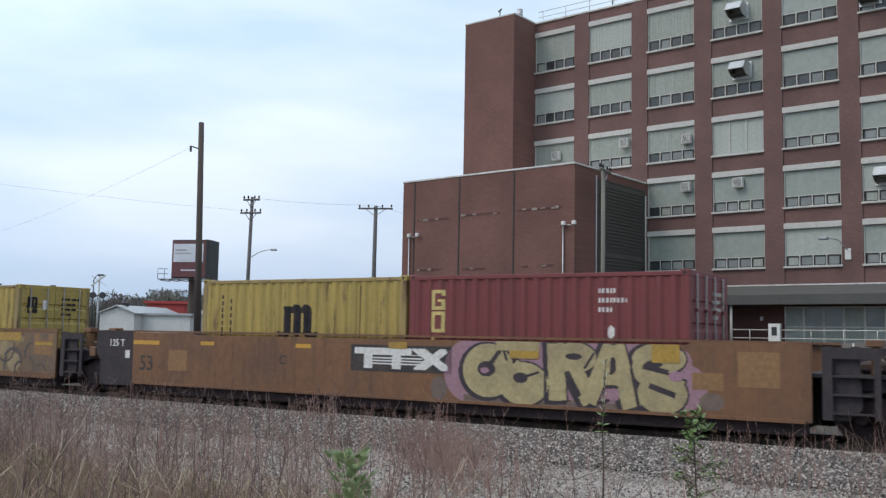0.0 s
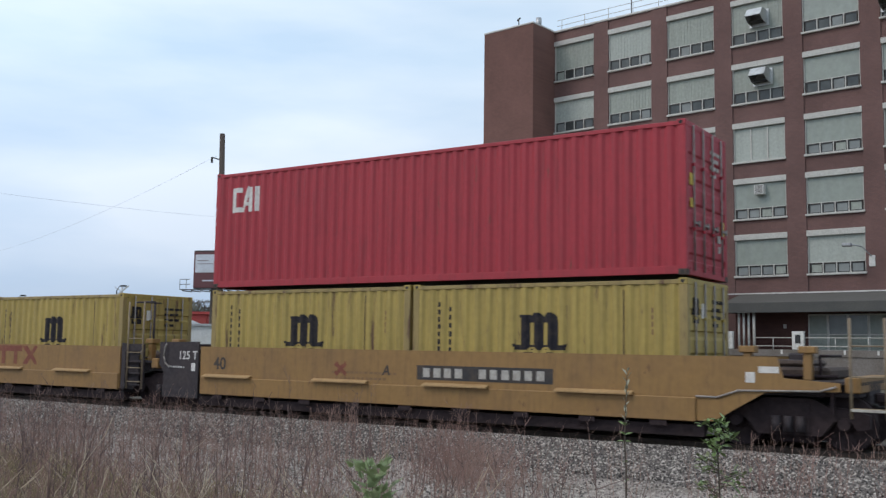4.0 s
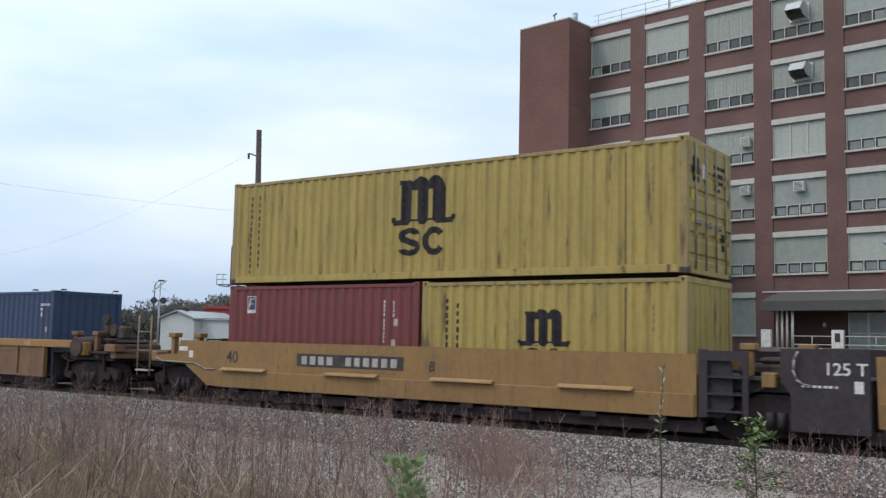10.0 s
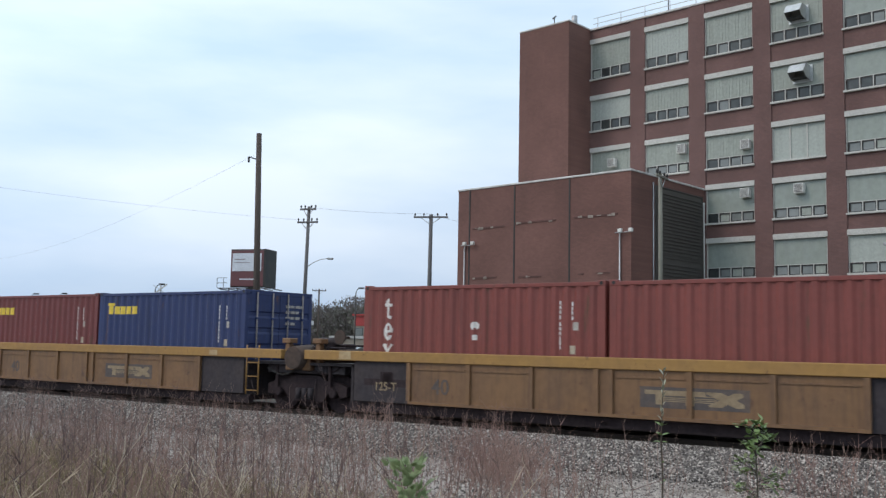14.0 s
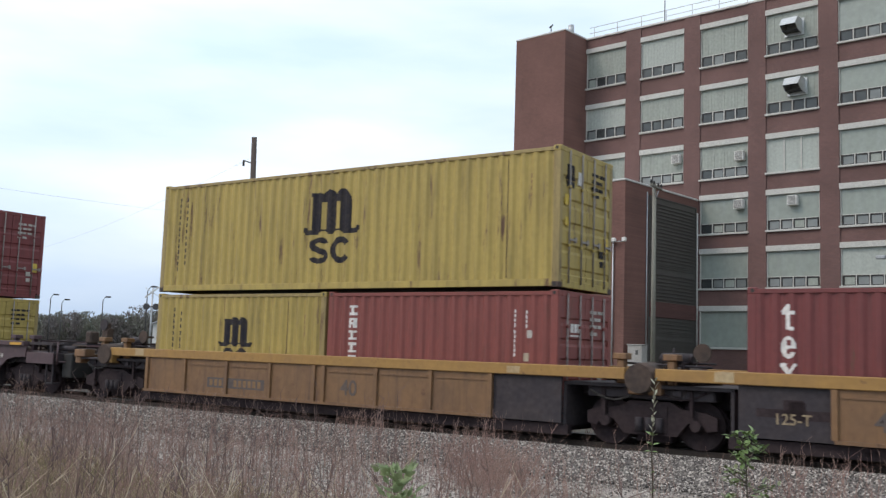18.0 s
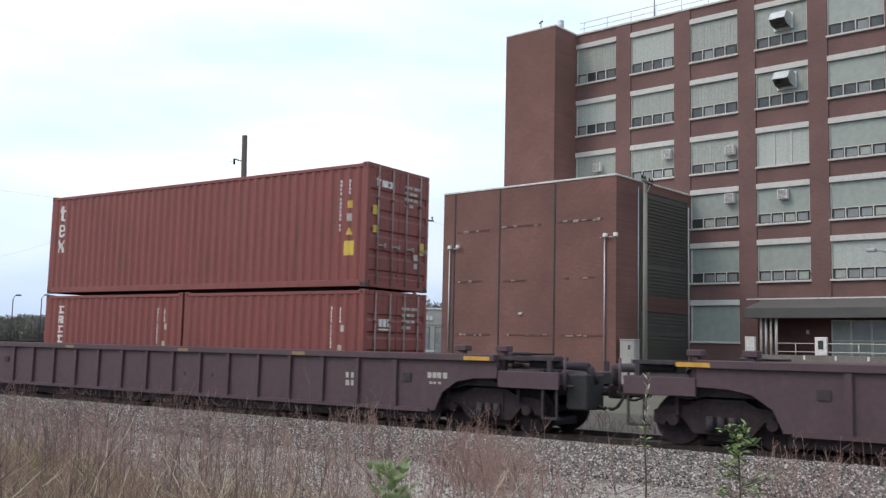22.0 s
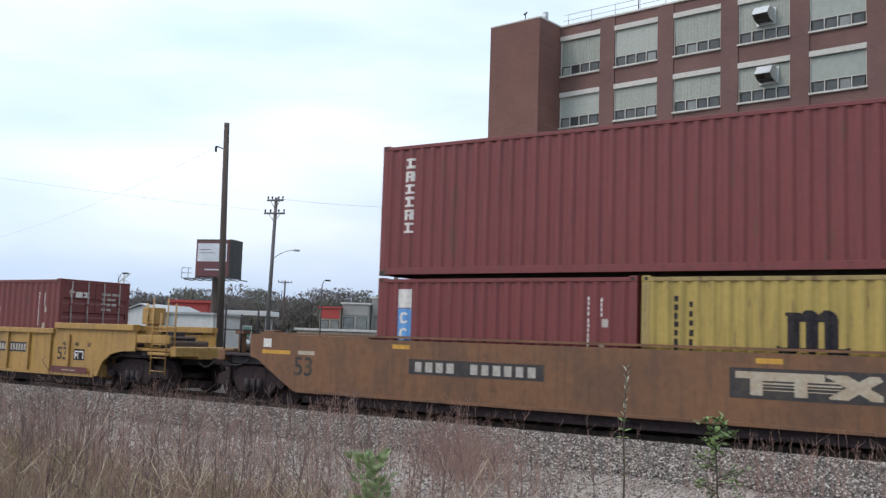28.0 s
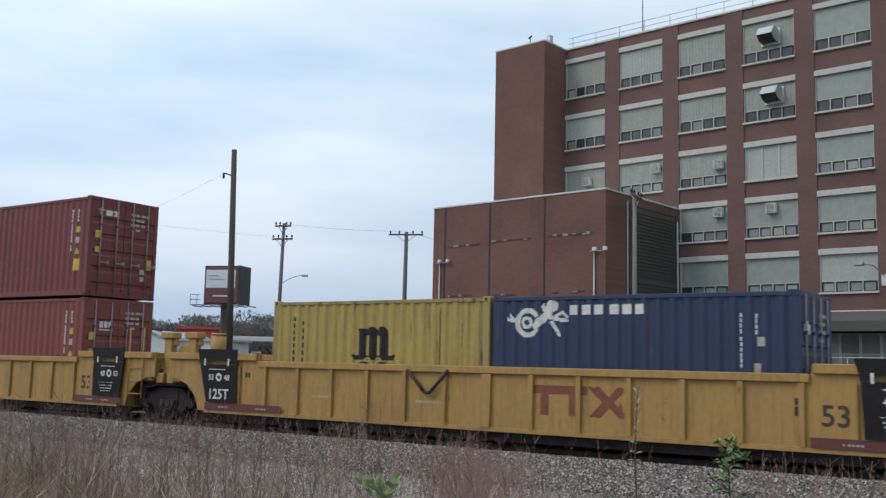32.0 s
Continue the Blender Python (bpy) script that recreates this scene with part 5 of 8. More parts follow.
def trackside(r):
    """Loose clumps of upright weeds along the foot of the ballast, thick to one side and thinning out along the track."""
    while True:
        u, c = r.uniform(-27, 3), -3.2 - 6.0 * r.random() ** 0.8
        if r.random() < np.interp(u, (-27, -15, -9.5, -8.2, -6, -1, 3), (0.5, 1.0, 0.95, 0.5, 0.16, 0.10, 0.3)):
            break
    if r.random() < 0.55:
        u = round(u / 1.3) * 1.3 + r.normal(0, 0.30)
    p = AX * u + AWAY * (CENTRE + c)
    return p.x, p.y, 1.0


def ballast_edge(r):
    """Upright stems at the top of the ballast shoulder, in a few rows along the ties."""
    a, b = ((-13.6, -12.4), (-10.5, -9.7), (-4.6, -2.4), (-2.6, 1.5), (-19, -17))[r.integers(0, 5)]
    p = AX * r.uniform(a, b) + AWAY * (CENTRE - 1.9 - 0.9 * r.random())
    return p.x, p.y, 1.0


def red_bush(r):
    """Dense low clumps of red twigs on the gravel."""
    u, c = ((-7.6, -5.9), (-8.3, -5.0), (-6.4, -6.9), (-3.4, -4.2), (-1.6, -4.0))[r.choice(5, p=(0.34, 0.26, 0.14, 0.14, 0.12))]
    p = AX * (u + r.normal(0, 0.42)) + AWAY * (CENTRE + c + r.normal(0, 0.38))
    return p.x, p.y, 1.0


STRAW = material("dry_straw", (0.42, 0.32, 0.215), 0.85, dirt=(0.19, 0.13, 0.088), amount=0.85, scale=1.2, vary=0.25, bump=0, world_space=True)
REDSTEM = material("dry_red_stem", (0.225, 0.132, 0.112), 0.85, dirt=(0.35, 0.255, 0.195), amount=0.7, scale=1.2, vary=0.25, bump=0, world_space=True)
DARKSTEM = material("dry_dark_stem", (0.105, 0.068, 0.060), 0.85, dirt=(0.20, 0.135, 0.115), amount=0.7, scale=1.2, vary=0.2, bump=0, world_space=True)
PALE_STEM = material("pale_dry_stem", (0.44, 0.36, 0.26), 0.85, dirt=(0.28, 0.20, 0.14), amount=0.8, scale=1.5, vary=0.2, bump=0, world_space=True)
MOSS = material("verge_moss", (0.185, 0.160, 0.075), 0.9, dirt=(0.23, 0.155, 0.098), amount=0.9, scale=0.8, vary=0.3, bump=0, world_space=True)
stalks("dry_grass", 2500, STRAW, "tangled straw-coloured dry grass on the verge", 11, verge(7.0, 19, 1.0, 0.1), (0.2, 0.58), 3, 0.36, 0.0045)
stalks("red_weeds", 1250, REDSTEM, "thin reddish dry weed stems on the verge", 12, verge(7.0, 18, 0.8, 0.5), (0.35, 0.95), 6, 0.14, 0.005)
stalks("dark_weeds", 260, DARKSTEM, "dark bare weed stems on the verge", 13, verge(7.5, 17, 0.6, 0.6), (0.55, 1.25), 7, 0.08, 0.0075)
stalks("pale_reeds", 95, PALE_STEM, "tall pale bent dry stems on the verge", 15, verge(7.5, 11.5, 0.85), (0.45, 1.10), 3, 0.38, 0.0085)
stalks("track_side_weeds", 1500, REDSTEM, "thin reddish dry weeds growing out of the ballast", 16, trackside, (0.35, 1.05), 5, 0.10, 0.0045)
stalks("track_side_dark_weeds", 130, DARKSTEM, "dark upright dry weeds among the gravel", 19, trackside, (0.7, 1.45), 7, 0.07, 0.0075)
stalks("ballast_edge_weeds", 260, REDSTEM, "upright reddish dry stems at the edge of the ballast", 20, ballast_edge, (0.35, 0.95), 4, 0.10, 0.006)
stalks("red_bushes", 420, REDSTEM, "dense clumps of red dry twigs on the gravel", 23, red_bush, (0.35, 0.85), 7, 0.20, 0.0048)
stalks("green_grass", 3600, MOSS, "low dull olive grass at the foot of the dry weeds", 17, verge(8.5, 17, 0.85), (0.12, 0.42), 3, 0.55, 0.010)


def far_side(r):
    p = AX * r.uniform(-75, 40) + AWAY * (CENTRE + r.uniform(3.4, 7.5))
    return p.x, p.y, 1.0


# Added dark weeds that hide the lit ground visible beneath the trucks.
stalks("far_weeds", 2600, DARKSTEM, "dark dry weeds added beyond the rails to cover lit ground", 18, far_side, (0.25, 0.60), 4, 0.3, 0.012)

LEAF = material("sapling_leaf", (0.12, 0.185, 0.055), 0.55, dirt=(0.20, 0.265, 0.10), amount=0.8, scale=6, vary=0.25, bump=0)
LEAF_OLD = material("sapling_leaf_dull", (0.15, 0.18, 0.085), 0.7, dirt=(0.22, 0.23, 0.13), amount=0.8, scale=6, vary=0.25, bump=0)
LEAF_PALE = material("shoot_leaf", (0.19, 0.255, 0.105), 0.6, dirt=(0.28, 0.32, 0.17), amount=0.8, scale=6, vary=0.25, bump=0)
BUD_PALE = material("sapling_bud", (0.33, 0.32, 0.24), 0.7, dirt=(0.2, 0.2, 0.12), amount=0.6, scale=6, bump=0)
STEM = material("sapling_stem", (0.06, 0.045, 0.032), 0.8, amount=0.4, scale=5)


def leaf_shape(size, wide=1.0):
    bm = bmesh.new()
    pts = [(0, 0, 0), (0.3, 0.22 * wide, 0.05), (0.62, 0.24 * wide, 0.03), (1, 0, -0.08), (0.62, -0.24 * wide, 0.03), (0.3, -0.22 * wide, 0.05)]
    v = [bm.verts.new(Vector(p) * size) for p in pts]
    mid = bm.verts.new(Vector((0.5, 0, -0.02)) * size)
    for i in range(6):
        bm.faces.new((v[i], v[(i + 1) % 6], mid))
    return bm


def frond_shape(size):
    """A feathery sprig: a thin stalk with narrow leaflets on both sides, cut from one sheet."""
    bm = bmesh.new()
    rim = []
    for k in range(8):
        x, reach = size * (0.10 + 0.11 * k), size * 0.36 * (1 - 0.10 * k)
        rim += [(x, 0.008 * size, 0), (x + reach * 0.5, reach, 0.05 * size), (x + size * 0.055, 0.008 * size, 0)]
    last = None
    for x, y, z in [(0, 0.008 * size, 0), *rim, (size, 0.002 * size, 0)]:
        pair = [bm.verts.new((x, y, z)), bm.verts.new((x, -y, z))]
        if last:
            mid = [v for v in (last[0], pair[0], pair[1], last[1])]
            bm.faces.new(mid)
        last = pair
    return bm


def leaf_mesh(bm, mat, name="leaf"):
    me = bpy.data.meshes.new(name)
    bm.to_mesh(me), bm.free()
    me.materials.append(mat)
    return me


def spine_of(t, h, r, thick, bend=0.02):
    """A tapered stem of six lengths, joined as one part; returns the points along it."""
    spine = [Vector((0, 0, 0))]
    for k in range(6):
        spine.append(spine[-1] + Vector((r.uniform(-bend, bend) * h, r.uniform(-bend, bend) * h, h / 6)))
    bm, last = bmesh.new(), None
    for k, p in enumerate(spine):
        w = thick * (1 - 0.13 * k)
        ring = [bm.verts.new(p + Vector((math.cos(a), math.sin(a), 0)) * w) for a in (0, 1.05, 2.09, 3.14, 4.19, 5.24)]
        if last:
            for i in range(6):
                bm.faces.new((last[i], last[(i + 1) % 6], ring[(i + 1) % 6], ring[i]))
        last = ring
    bm.faces.new(last)
    part("stem", bm, STEM, t)
    return lambda f: spine[min(5, int(f * 6))].lerp(spine[min(6, int(f * 6) + 1)], f * 6 - min(5, int(f * 6)))


def place_leaf(t, me, p, yaw, pitch, roll, size, name="leaf"):
    piece(name, me, t).matrix_basis = Matrix.LocRotScale(p, Euler((roll, pitch, yaw)), Vector.Fill(3, size))


def slim_sapling(x, y, h, label):
    """A bare upright stem: pale buds towards its tip, a few pairs of leaves below."""
    r = random.Random(5)
    t = tagged(new("sapling"), label, "sapling", "green saplings")
    t.matrix_world = pose(x, y, GROUND)
    at = spine_of(t, h, r, 0.013, 0.008)
    bud, leaf = leaf_mesh(leaf_shape(0.075, 0.7), BUD_PALE, "bud"), leaf_mesh(leaf_shape(0.085), LEAF)
    for k in range(15):
        f = 0.74 + 0.255 * k / 14
        place_leaf(t, bud, at(f), k * 2.6, -1.0 + r.uniform(-0.15, 0.15), 0, r.uniform(0.7, 1.2), "bud")
    for f, n in ((0.735, 3), (0.69, 3), (0.66, 2), (0.56, 2), (0.47, 2)):
        for k in range(n):
            place_leaf(t, leaf, at(f), k * 6.28 / n + f * 9, r.uniform(-0.6, 0.1), r.uniform(-0.4, 0.4), r.uniform(0.7, 1.15) * (1 if f > 0.6 else 0.7))


def bushy_sapling(x, y, h, label):
    """A leafy tip over a thinner, duller lower crown."""
    r = random.Random(6)
    t = tagged(new("sapling"), label, "sapling", "green saplings")
    t.matrix_world = pose(x, y, GROUND)
    at = spine_of(t, h, r, 0.014)
    fresh, dull = leaf_mesh(leaf_shape(0.088), LEAF), leaf_mesh(leaf_shape(0.078), LEAF_OLD)
    for k in range(26):
        f = 0.38 + 0.60 * (k + 0.5) / 26
        o, a = at(f), r.uniform(0, 6.28)
        reach = np.interp(f, (0.38, 0.6, 0.8, 1.0), (0.26, 0.28, 0.18, 0.07)) * r.uniform(0.6, 1.1)
        e = o + Vector((math.cos(a), math.sin(a), r.uniform(0.2, 0.7))) * reach
        part("shoot", rods((o, e, 0.005, 0.003), sides=5), STEM, t)
        top = f > 0.74
        for _ in range(13 if top else 10):
            p = o.lerp(e, r.uniform(0.3, 1.1)) + Vector((r.gauss(0, 0.02), r.gauss(0, 0.02), r.gauss(0, 0.02)))
            place_leaf(t, fresh if top or r.random() < 0.2 else dull, p, r.uniform(0, 6.28), r.uniform(-0.9, 0.5), r.uniform(-0.7, 0.7), r.uniform(0.6, 1.2))


def feathery_shoot(x, y, h, label):
    """A soft plume of fine fronds."""
    r = random.Random(7)
    t = tagged(new("sapling"), label, "sapling", "green saplings")
    t.matrix_world = pose(x, y, GROUND)
    at = spine_of(t, h, r, 0.010)
    frond = leaf_mesh(frond_shape(0.12), LEAF_PALE, "frond")
    for k in range(230):
        f = 0.30 + 0.68 * r.random() ** 0.85
        a, reach = r.uniform(0, 6.28), np.interp(f, (0.3, 0.7, 1.0), (0.13, 0.20, 0.15)) * r.random()
        p = at(f) + Vector((math.cos(a), math.sin(a), 0)) * reach
        place_leaf(t, frond, p, a + r.gauss(0, 0.5), -r.uniform(0.35, 1.2), r.uniform(-1, 1), r.uniform(0.6, 1.15), "frond")


slim_sapling(1.51, 9.0, 1.90, "slim bare sapling with pale buds and few green leaves")
bushy_sapling(2.52, 9.5, 1.42, "bushy bright green sapling among dry weeds")
feathery_shoot(-0.66, 7.9, 1.17, "low feathery green shoot among dry weeds")


# ---- the factory ----
FACE = 39.16
E1 = Vector((math.cos(radians(FACE)), -math.sin(radians(FACE)), 0))
E2 = Vector((math.sin(radians(FACE)), math.cos(radians(FACE)), 0))
CORNER = E1 * -39.195 + E2 * 58.706
BAY, WIDE = 4.605, 3.40


def brick_material(name, base, alt):
    m = bpy.data.materials.new(name)
    m.use_nodes = True
    n, l = m.node_tree.nodes, m.node_tree.links
    b = n["Principled BSDF"]
    b.inputs["Roughness"].default_value = 0.88
    coord, mapping, brick = n.new("ShaderNodeTexCoord"), n.new("ShaderNodeMapping"), n.new("ShaderNodeTexBrick")
    mapping.inputs["Rotation"].default_value = (radians(90), 0, 0)
    brick.inputs["Scale"].default_value = 1.0
    brick.inputs["Brick Width"].default_value, brick.inputs["Row Height"].default_value = 0.21, 0.075
    brick.inputs["Mortar Size"].default_value = 0.008
    brick.inputs["Color1"].default_value, brick.inputs["Color2"].default_value = (*base, 1), (*alt, 1)
    brick.inputs["Mortar"].default_value = (0.125, 0.062, 0.052, 1)
    big = n.new("ShaderNodeTexNoise")
    big.inputs["Scale"].default_value, big.inputs["Detail"].default_value = 0.35, 6
    tone = n.new("ShaderNodeMapRange")
    tone.inputs["From Min"].default_value, tone.inputs["From Max"].default_value = 0.3, 0.7
    tone.inputs["To Min"].default_value, tone.inputs["To Max"].default_value = 0.82, 1.15
    mul = n.new("ShaderNodeVectorMath")
    mul.operation = "SCALE"
    l.new(coord.outputs["Object"], mapping.inputs["Vector"]), l.new(mapping.outputs["Vector"], brick.inputs["Vector"])
    l.new(coord.outputs["Object"], big.inputs["Vector"]), l.new(big.outputs["Fac"], tone.inputs["Value"])
    l.new(brick.outputs["Color"], mul.inputs[0]), l.new(tone.outputs["Result"], mul.inputs["Scale"])
    l.new(mul.outputs["Vector"], b.inputs["Base Color"])
    relief = n.new("ShaderNodeBump")
    relief.inputs["Strength"].default_value, relief.inputs["Distance"].default_value = 0.3, 0.01
    l.new(brick.outputs["Fac"], relief.inputs["Height"]), l.new(relief.outputs["Normal"], b.inputs["Normal"])
    return m


BRICK = brick_material("brick_red", (0.182, 0.090, 0.071), (0.150, 0.073, 0.060))
BRICK_FRONT = brick_material("brick_greyed", (0.176, 0.100, 0.089), (0.146, 0.086, 0.079))
# For dark brick bands and ledges, and for wall shaded by the dock canopy.
BRICK_DARK_AND_SHADE = brick_material("brick_dark_and_shade", (0.105, 0.048, 0.042), (0.085, 0.04, 0.036))
LINTEL = material("lintel_concrete", (0.50, 0.49, 0.45), 0.85, amount=0.35, dirt=(0.35, 0.33, 0.3), scale=2)
INFILL = material("infill_panel", (0.305, 0.332, 0.290), 0.6, amount=0.5, dirt=(0.23, 0.25, 0.218), scale=0.9, stretch=(6, 6, 0.3), fine=6, vary=0.1)
INFILL_SMOOTH = material("infill_panel_smooth", (0.270, 0.302, 0.262), 0.35, amount=0.5, dirt=(0.32, 0.35, 0.33), scale=0.5, stretch=(3, 3, 0.25), fine=3, vary=0.08)
INFILL_PALE = material("infill_panel_pale", (0.37, 0.40, 0.36), 0.6, amount=0.4, dirt=(0.28, 0.30, 0.27), scale=0.9, stretch=(6, 6, 0.3), fine=6, vary=0.1)
SASH = material("sash_dark", (0.022, 0.023, 0.024), 0.6, amount=0.3)
PANE = material("pane_glass", (0.20, 0.215, 0.205), 0.12, amount=0.6, dirt=(0.22, 0.23, 0.22), scale=0.6, fine=1.0, vary=0.2, bump=0)
PANE_DARK = material("pane_glass_dark", (0.045, 0.050, 0.050), 0.12, amount=0.6, dirt=(0.12, 0.13, 0.12), scale=0.6, fine=1.0, vary=0.2, bump=0)
TIN = material("duct_metal", (0.50, 0.51, 0.50), 0.4, 0.6, amount=0.4, dirt=(0.22, 0.21, 0.19), scale=2)
AC_WHITE = material("unit_white", (0.66, 0.65, 0.61), 0.6, amount=0.3, scale=3)
ROOFING = material("roof_dark", (0.08, 0.08, 0.085), 0.9, amount=0.4, scale=0.6)
CANOPY = material("canopy_dark", (0.068, 0.068, 0.064), 0.8, dirt=(0.10, 0.097, 0.086), amount=0.5, scale=0.8)
CANOPY_PALE = material("canopy_sheet", (0.088, 0.084, 0.076), 0.8, dirt=(0.105, 0.10, 0.092), amount=0.6, scale=0.5)
LOUVRE = material("louvre_grey", (0.084, 0.077, 0.069), 0.65, amount=0.5, dirt=(0.044, 0.040, 0.037), scale=0.6)
COPING_GREY = material("cabinet_grey", (0.33, 0.32, 0.30), 0.7, amount=0.5, scale=2, dirt=(0.22, 0.19, 0.16))
COPING = material("coping_pale", (0.60, 0.59, 0.56), 0.8, amount=0.3, scale=2)

factory = tagged(new("factory_building"), "six-storey red brick factory with tall panelled window bays", "building")
factory.matrix_world = Matrix.Translation(CORNER) @ pose(0, 0, 0, 0, 0, -FACE)
# local: x along the front, -y towards the camera, z up
COLS, ROWS_N, TOP = 8, 6, 25.15
HEADS = (24.42, 20.14, 16.22, 12.58, 8.98, 5.20)
FEET = (21.40, 17.50, 13.67, 9.98, 6.34, 2.15)
left, right = -4.6, BAY * COLS - (BAY - WIDE) + 1.2


def window_top(row):
    return HEADS[row]


def window_foot(row):
    return FEET[row]


bm = bmesh.new()
for c in range(COLS + 1):
    x0 = left if c == 0 else BAY * (c - 1) + WIDE
    x1 = right if c == COLS else BAY * c
    box(bm, x0, x1, 0, 0.6, GROUND, TOP)
for c in range(COLS):
    box(bm, BAY * c, BAY * c + WIDE, 0.08, 0.6, window_top(0), TOP)
    for row in range(ROWS_N):
        hi = window_foot(row) + (0.27 if row == ROWS_N - 1 else 0)
        lo = window_top(row + 1) if row < ROWS_N - 1 else GROUND
        box(bm, BAY * c, BAY * c + WIDE, 0.08, 0.6, lo, hi)
part("front_wall", bm, BRICK_FRONT, factory)
part("side_wall", boxes((right - 0.6, right, 0.6, 24, GROUND, TOP), (left, left + 0.6, 0.6, 24, GROUND, TOP), (left, right, 24, 24.6, GROUND, TOP)), BRICK, factory)
part("roof", boxes((left + 0.6, right - 0.6, 0.6, 24, TOP - 0.9, TOP - 0.6)), ROOFING, factory)
part("coping", boxes((left, right + 0.05, -0.05, 0.65, TOP, TOP + 0.14), bevel=0.02), COPING, factory)
for c in range(COLS):
    for row in range(ROWS_N):
        x0, x1, z0, z1 = BAY * c, BAY * c + WIDE, window_foot(row), window_top(row)
        low = row == ROWS_N - 1
        z0 += 0.35 if low else 0
        special = (c, row) == (3, 2)
        if low and c > 2:
            # Bay under the canopy: its shade is put into the darker brick colour.
            part("infill_wall", boxes((x0, x1, 0.08, 0.5, z0 - 0.08, z1)), BRICK_DARK_AND_SHADE, factory)
            continue
        win = part("window", slab(bmesh.new(), [(x0, z0), (x0 + 0.07, z0), (x0 + 0.07, z1 - 0.34), (x1 - 0.07, z1 - 0.34), (x1 - 0.07, z0), (x1, z0), (x1, z1 - 0.3), (x0, z1 - 0.3)], 0.10, 0.22), LINTEL, factory)
        part("lintel", boxes((x0 - 0.02, x1 + 0.02, -0.03, 0.2, z1 - 0.34, z1 + 0.02), bevel=0.015), LINTEL, win)
        part("sill", boxes((x0 - 0.05, x1 + 0.05, -0.08, 0.2, z0 - 0.10, z0 + 0.03), bevel=0.015), LINTEL, win)
        split = z0 + (0.03 if special or low else 0.78 if row < 2 else 0.70)
        bm = bmesh.new()
        smooth = row > 2 or c > 3
        n, last = (3 if special else 28), None
        for i in range(2 * n):
            f, d = (i + 1) // 2 / n, 0.15 if i // 2 % 2 and not (special or smooth) else 0.165
            x = x0 + 0.07 + (WIDE - 0.14) * f
            pair = [bm.verts.new((x, d, z)) for z in (split, z1 - 0.34)]
            if last:
                bm.faces.new((last[0], pair[0], pair[1], last[1]))
            last = pair
        part("infill_panel", bm, INFILL_PALE if special or (c + row) % 7 == 1 else INFILL_SMOOTH if smooth else INFILL, win)
        if special:
            for i in (1, 2):
                a = x0 + 0.07 + (WIDE - 0.14) * i / 3
                part("mullion", boxes((a - 0.04, a + 0.04, 0.11, 0.2, split, z1 - 0.34)), LINTEL, win)
        if not (special or low):
            for i in range(4):
                a, b = x0 + 0.10 + (WIDE - 0.2) * i / 4, x0 + 0.10 + (WIDE - 0.2) * (i + 1) / 4
                za, zb = z0 + 0.05, split - 0.04
                sash = part("sash", boxes((a + 0.04, b - 0.02, 0.10, 0.16, za, za + 0.05), (a + 0.04, b - 0.02, 0.10, 0.16, zb - 0.09, zb), (a + 0.04, a + 0.11, 0.10, 0.16, za + 0.05, zb - 0.09), (b - 0.08, b - 0.02, 0.10, 0.16, za + 0.05, zb - 0.09)), SASH, win)
                part("pane", boxes((a + 0.11, b - 0.08, 0.13, 0.15, za + 0.05, zb - 0.09)), PANE_DARK if row < 2 and (i + c * 2) % 5 or (i, c) == (0, 2) else PANE if (i * 3 + c + row * 5) % 4 else INFILL, sash)
            part("transom", boxes((x0 + 0.07, x1 - 0.07, 0.08, 0.2, split - 0.04, split), (x0 + 0.07, x1 - 0.07, 0.12, 0.2, z0 + 0.0, z0 + 0.05), *[(x0 + 0.09 + (WIDE - 0.2) * i / 4 - 0.02, x0 + 0.11 + (WIDE - 0.2) * i / 4 + 0.02, 0.07, 0.2, z0 + 0.05, split - 0.04) for i in range(1, 4)]), LINTEL, win)


def air_unit(c, row, fx, fz, s=0.62):
    """A white air conditioner set in a window panel."""
    x, z = BAY * c + WIDE * fx, window_foot(row) + 2.75 * fz
    unit = tagged(new("air_conditioner"), "white boxy air conditioner in a factory window", "air conditioner", "factory window units")
    unit.matrix_world = factory.matrix_world @ pose(x, 0, z)
    part("case", boxes((-s / 2, s / 2, -0.28, 0.12, -s / 2, s / 2), bevel=0.03), AC_WHITE, unit)
    part("grille", boxes(*[(-s / 2 + 0.06, s / 2 - 0.06, -0.296, -0.282, -s / 2 + 0.08 + k * s / 8, -s / 2 + 0.11 + k * s / 8) for k in range(7)]), CANOPY_PALE, unit)


for c, row, fx, fz in ((0, 2, 0.58, 0.46), (1, 2, 0.86, 0.58), (2, 2, 0.85, 0.48), (2, 3, 0.835, 0.66), (3, 3, 0.52, 0.65)):
    air_unit(c, row, fx, fz)


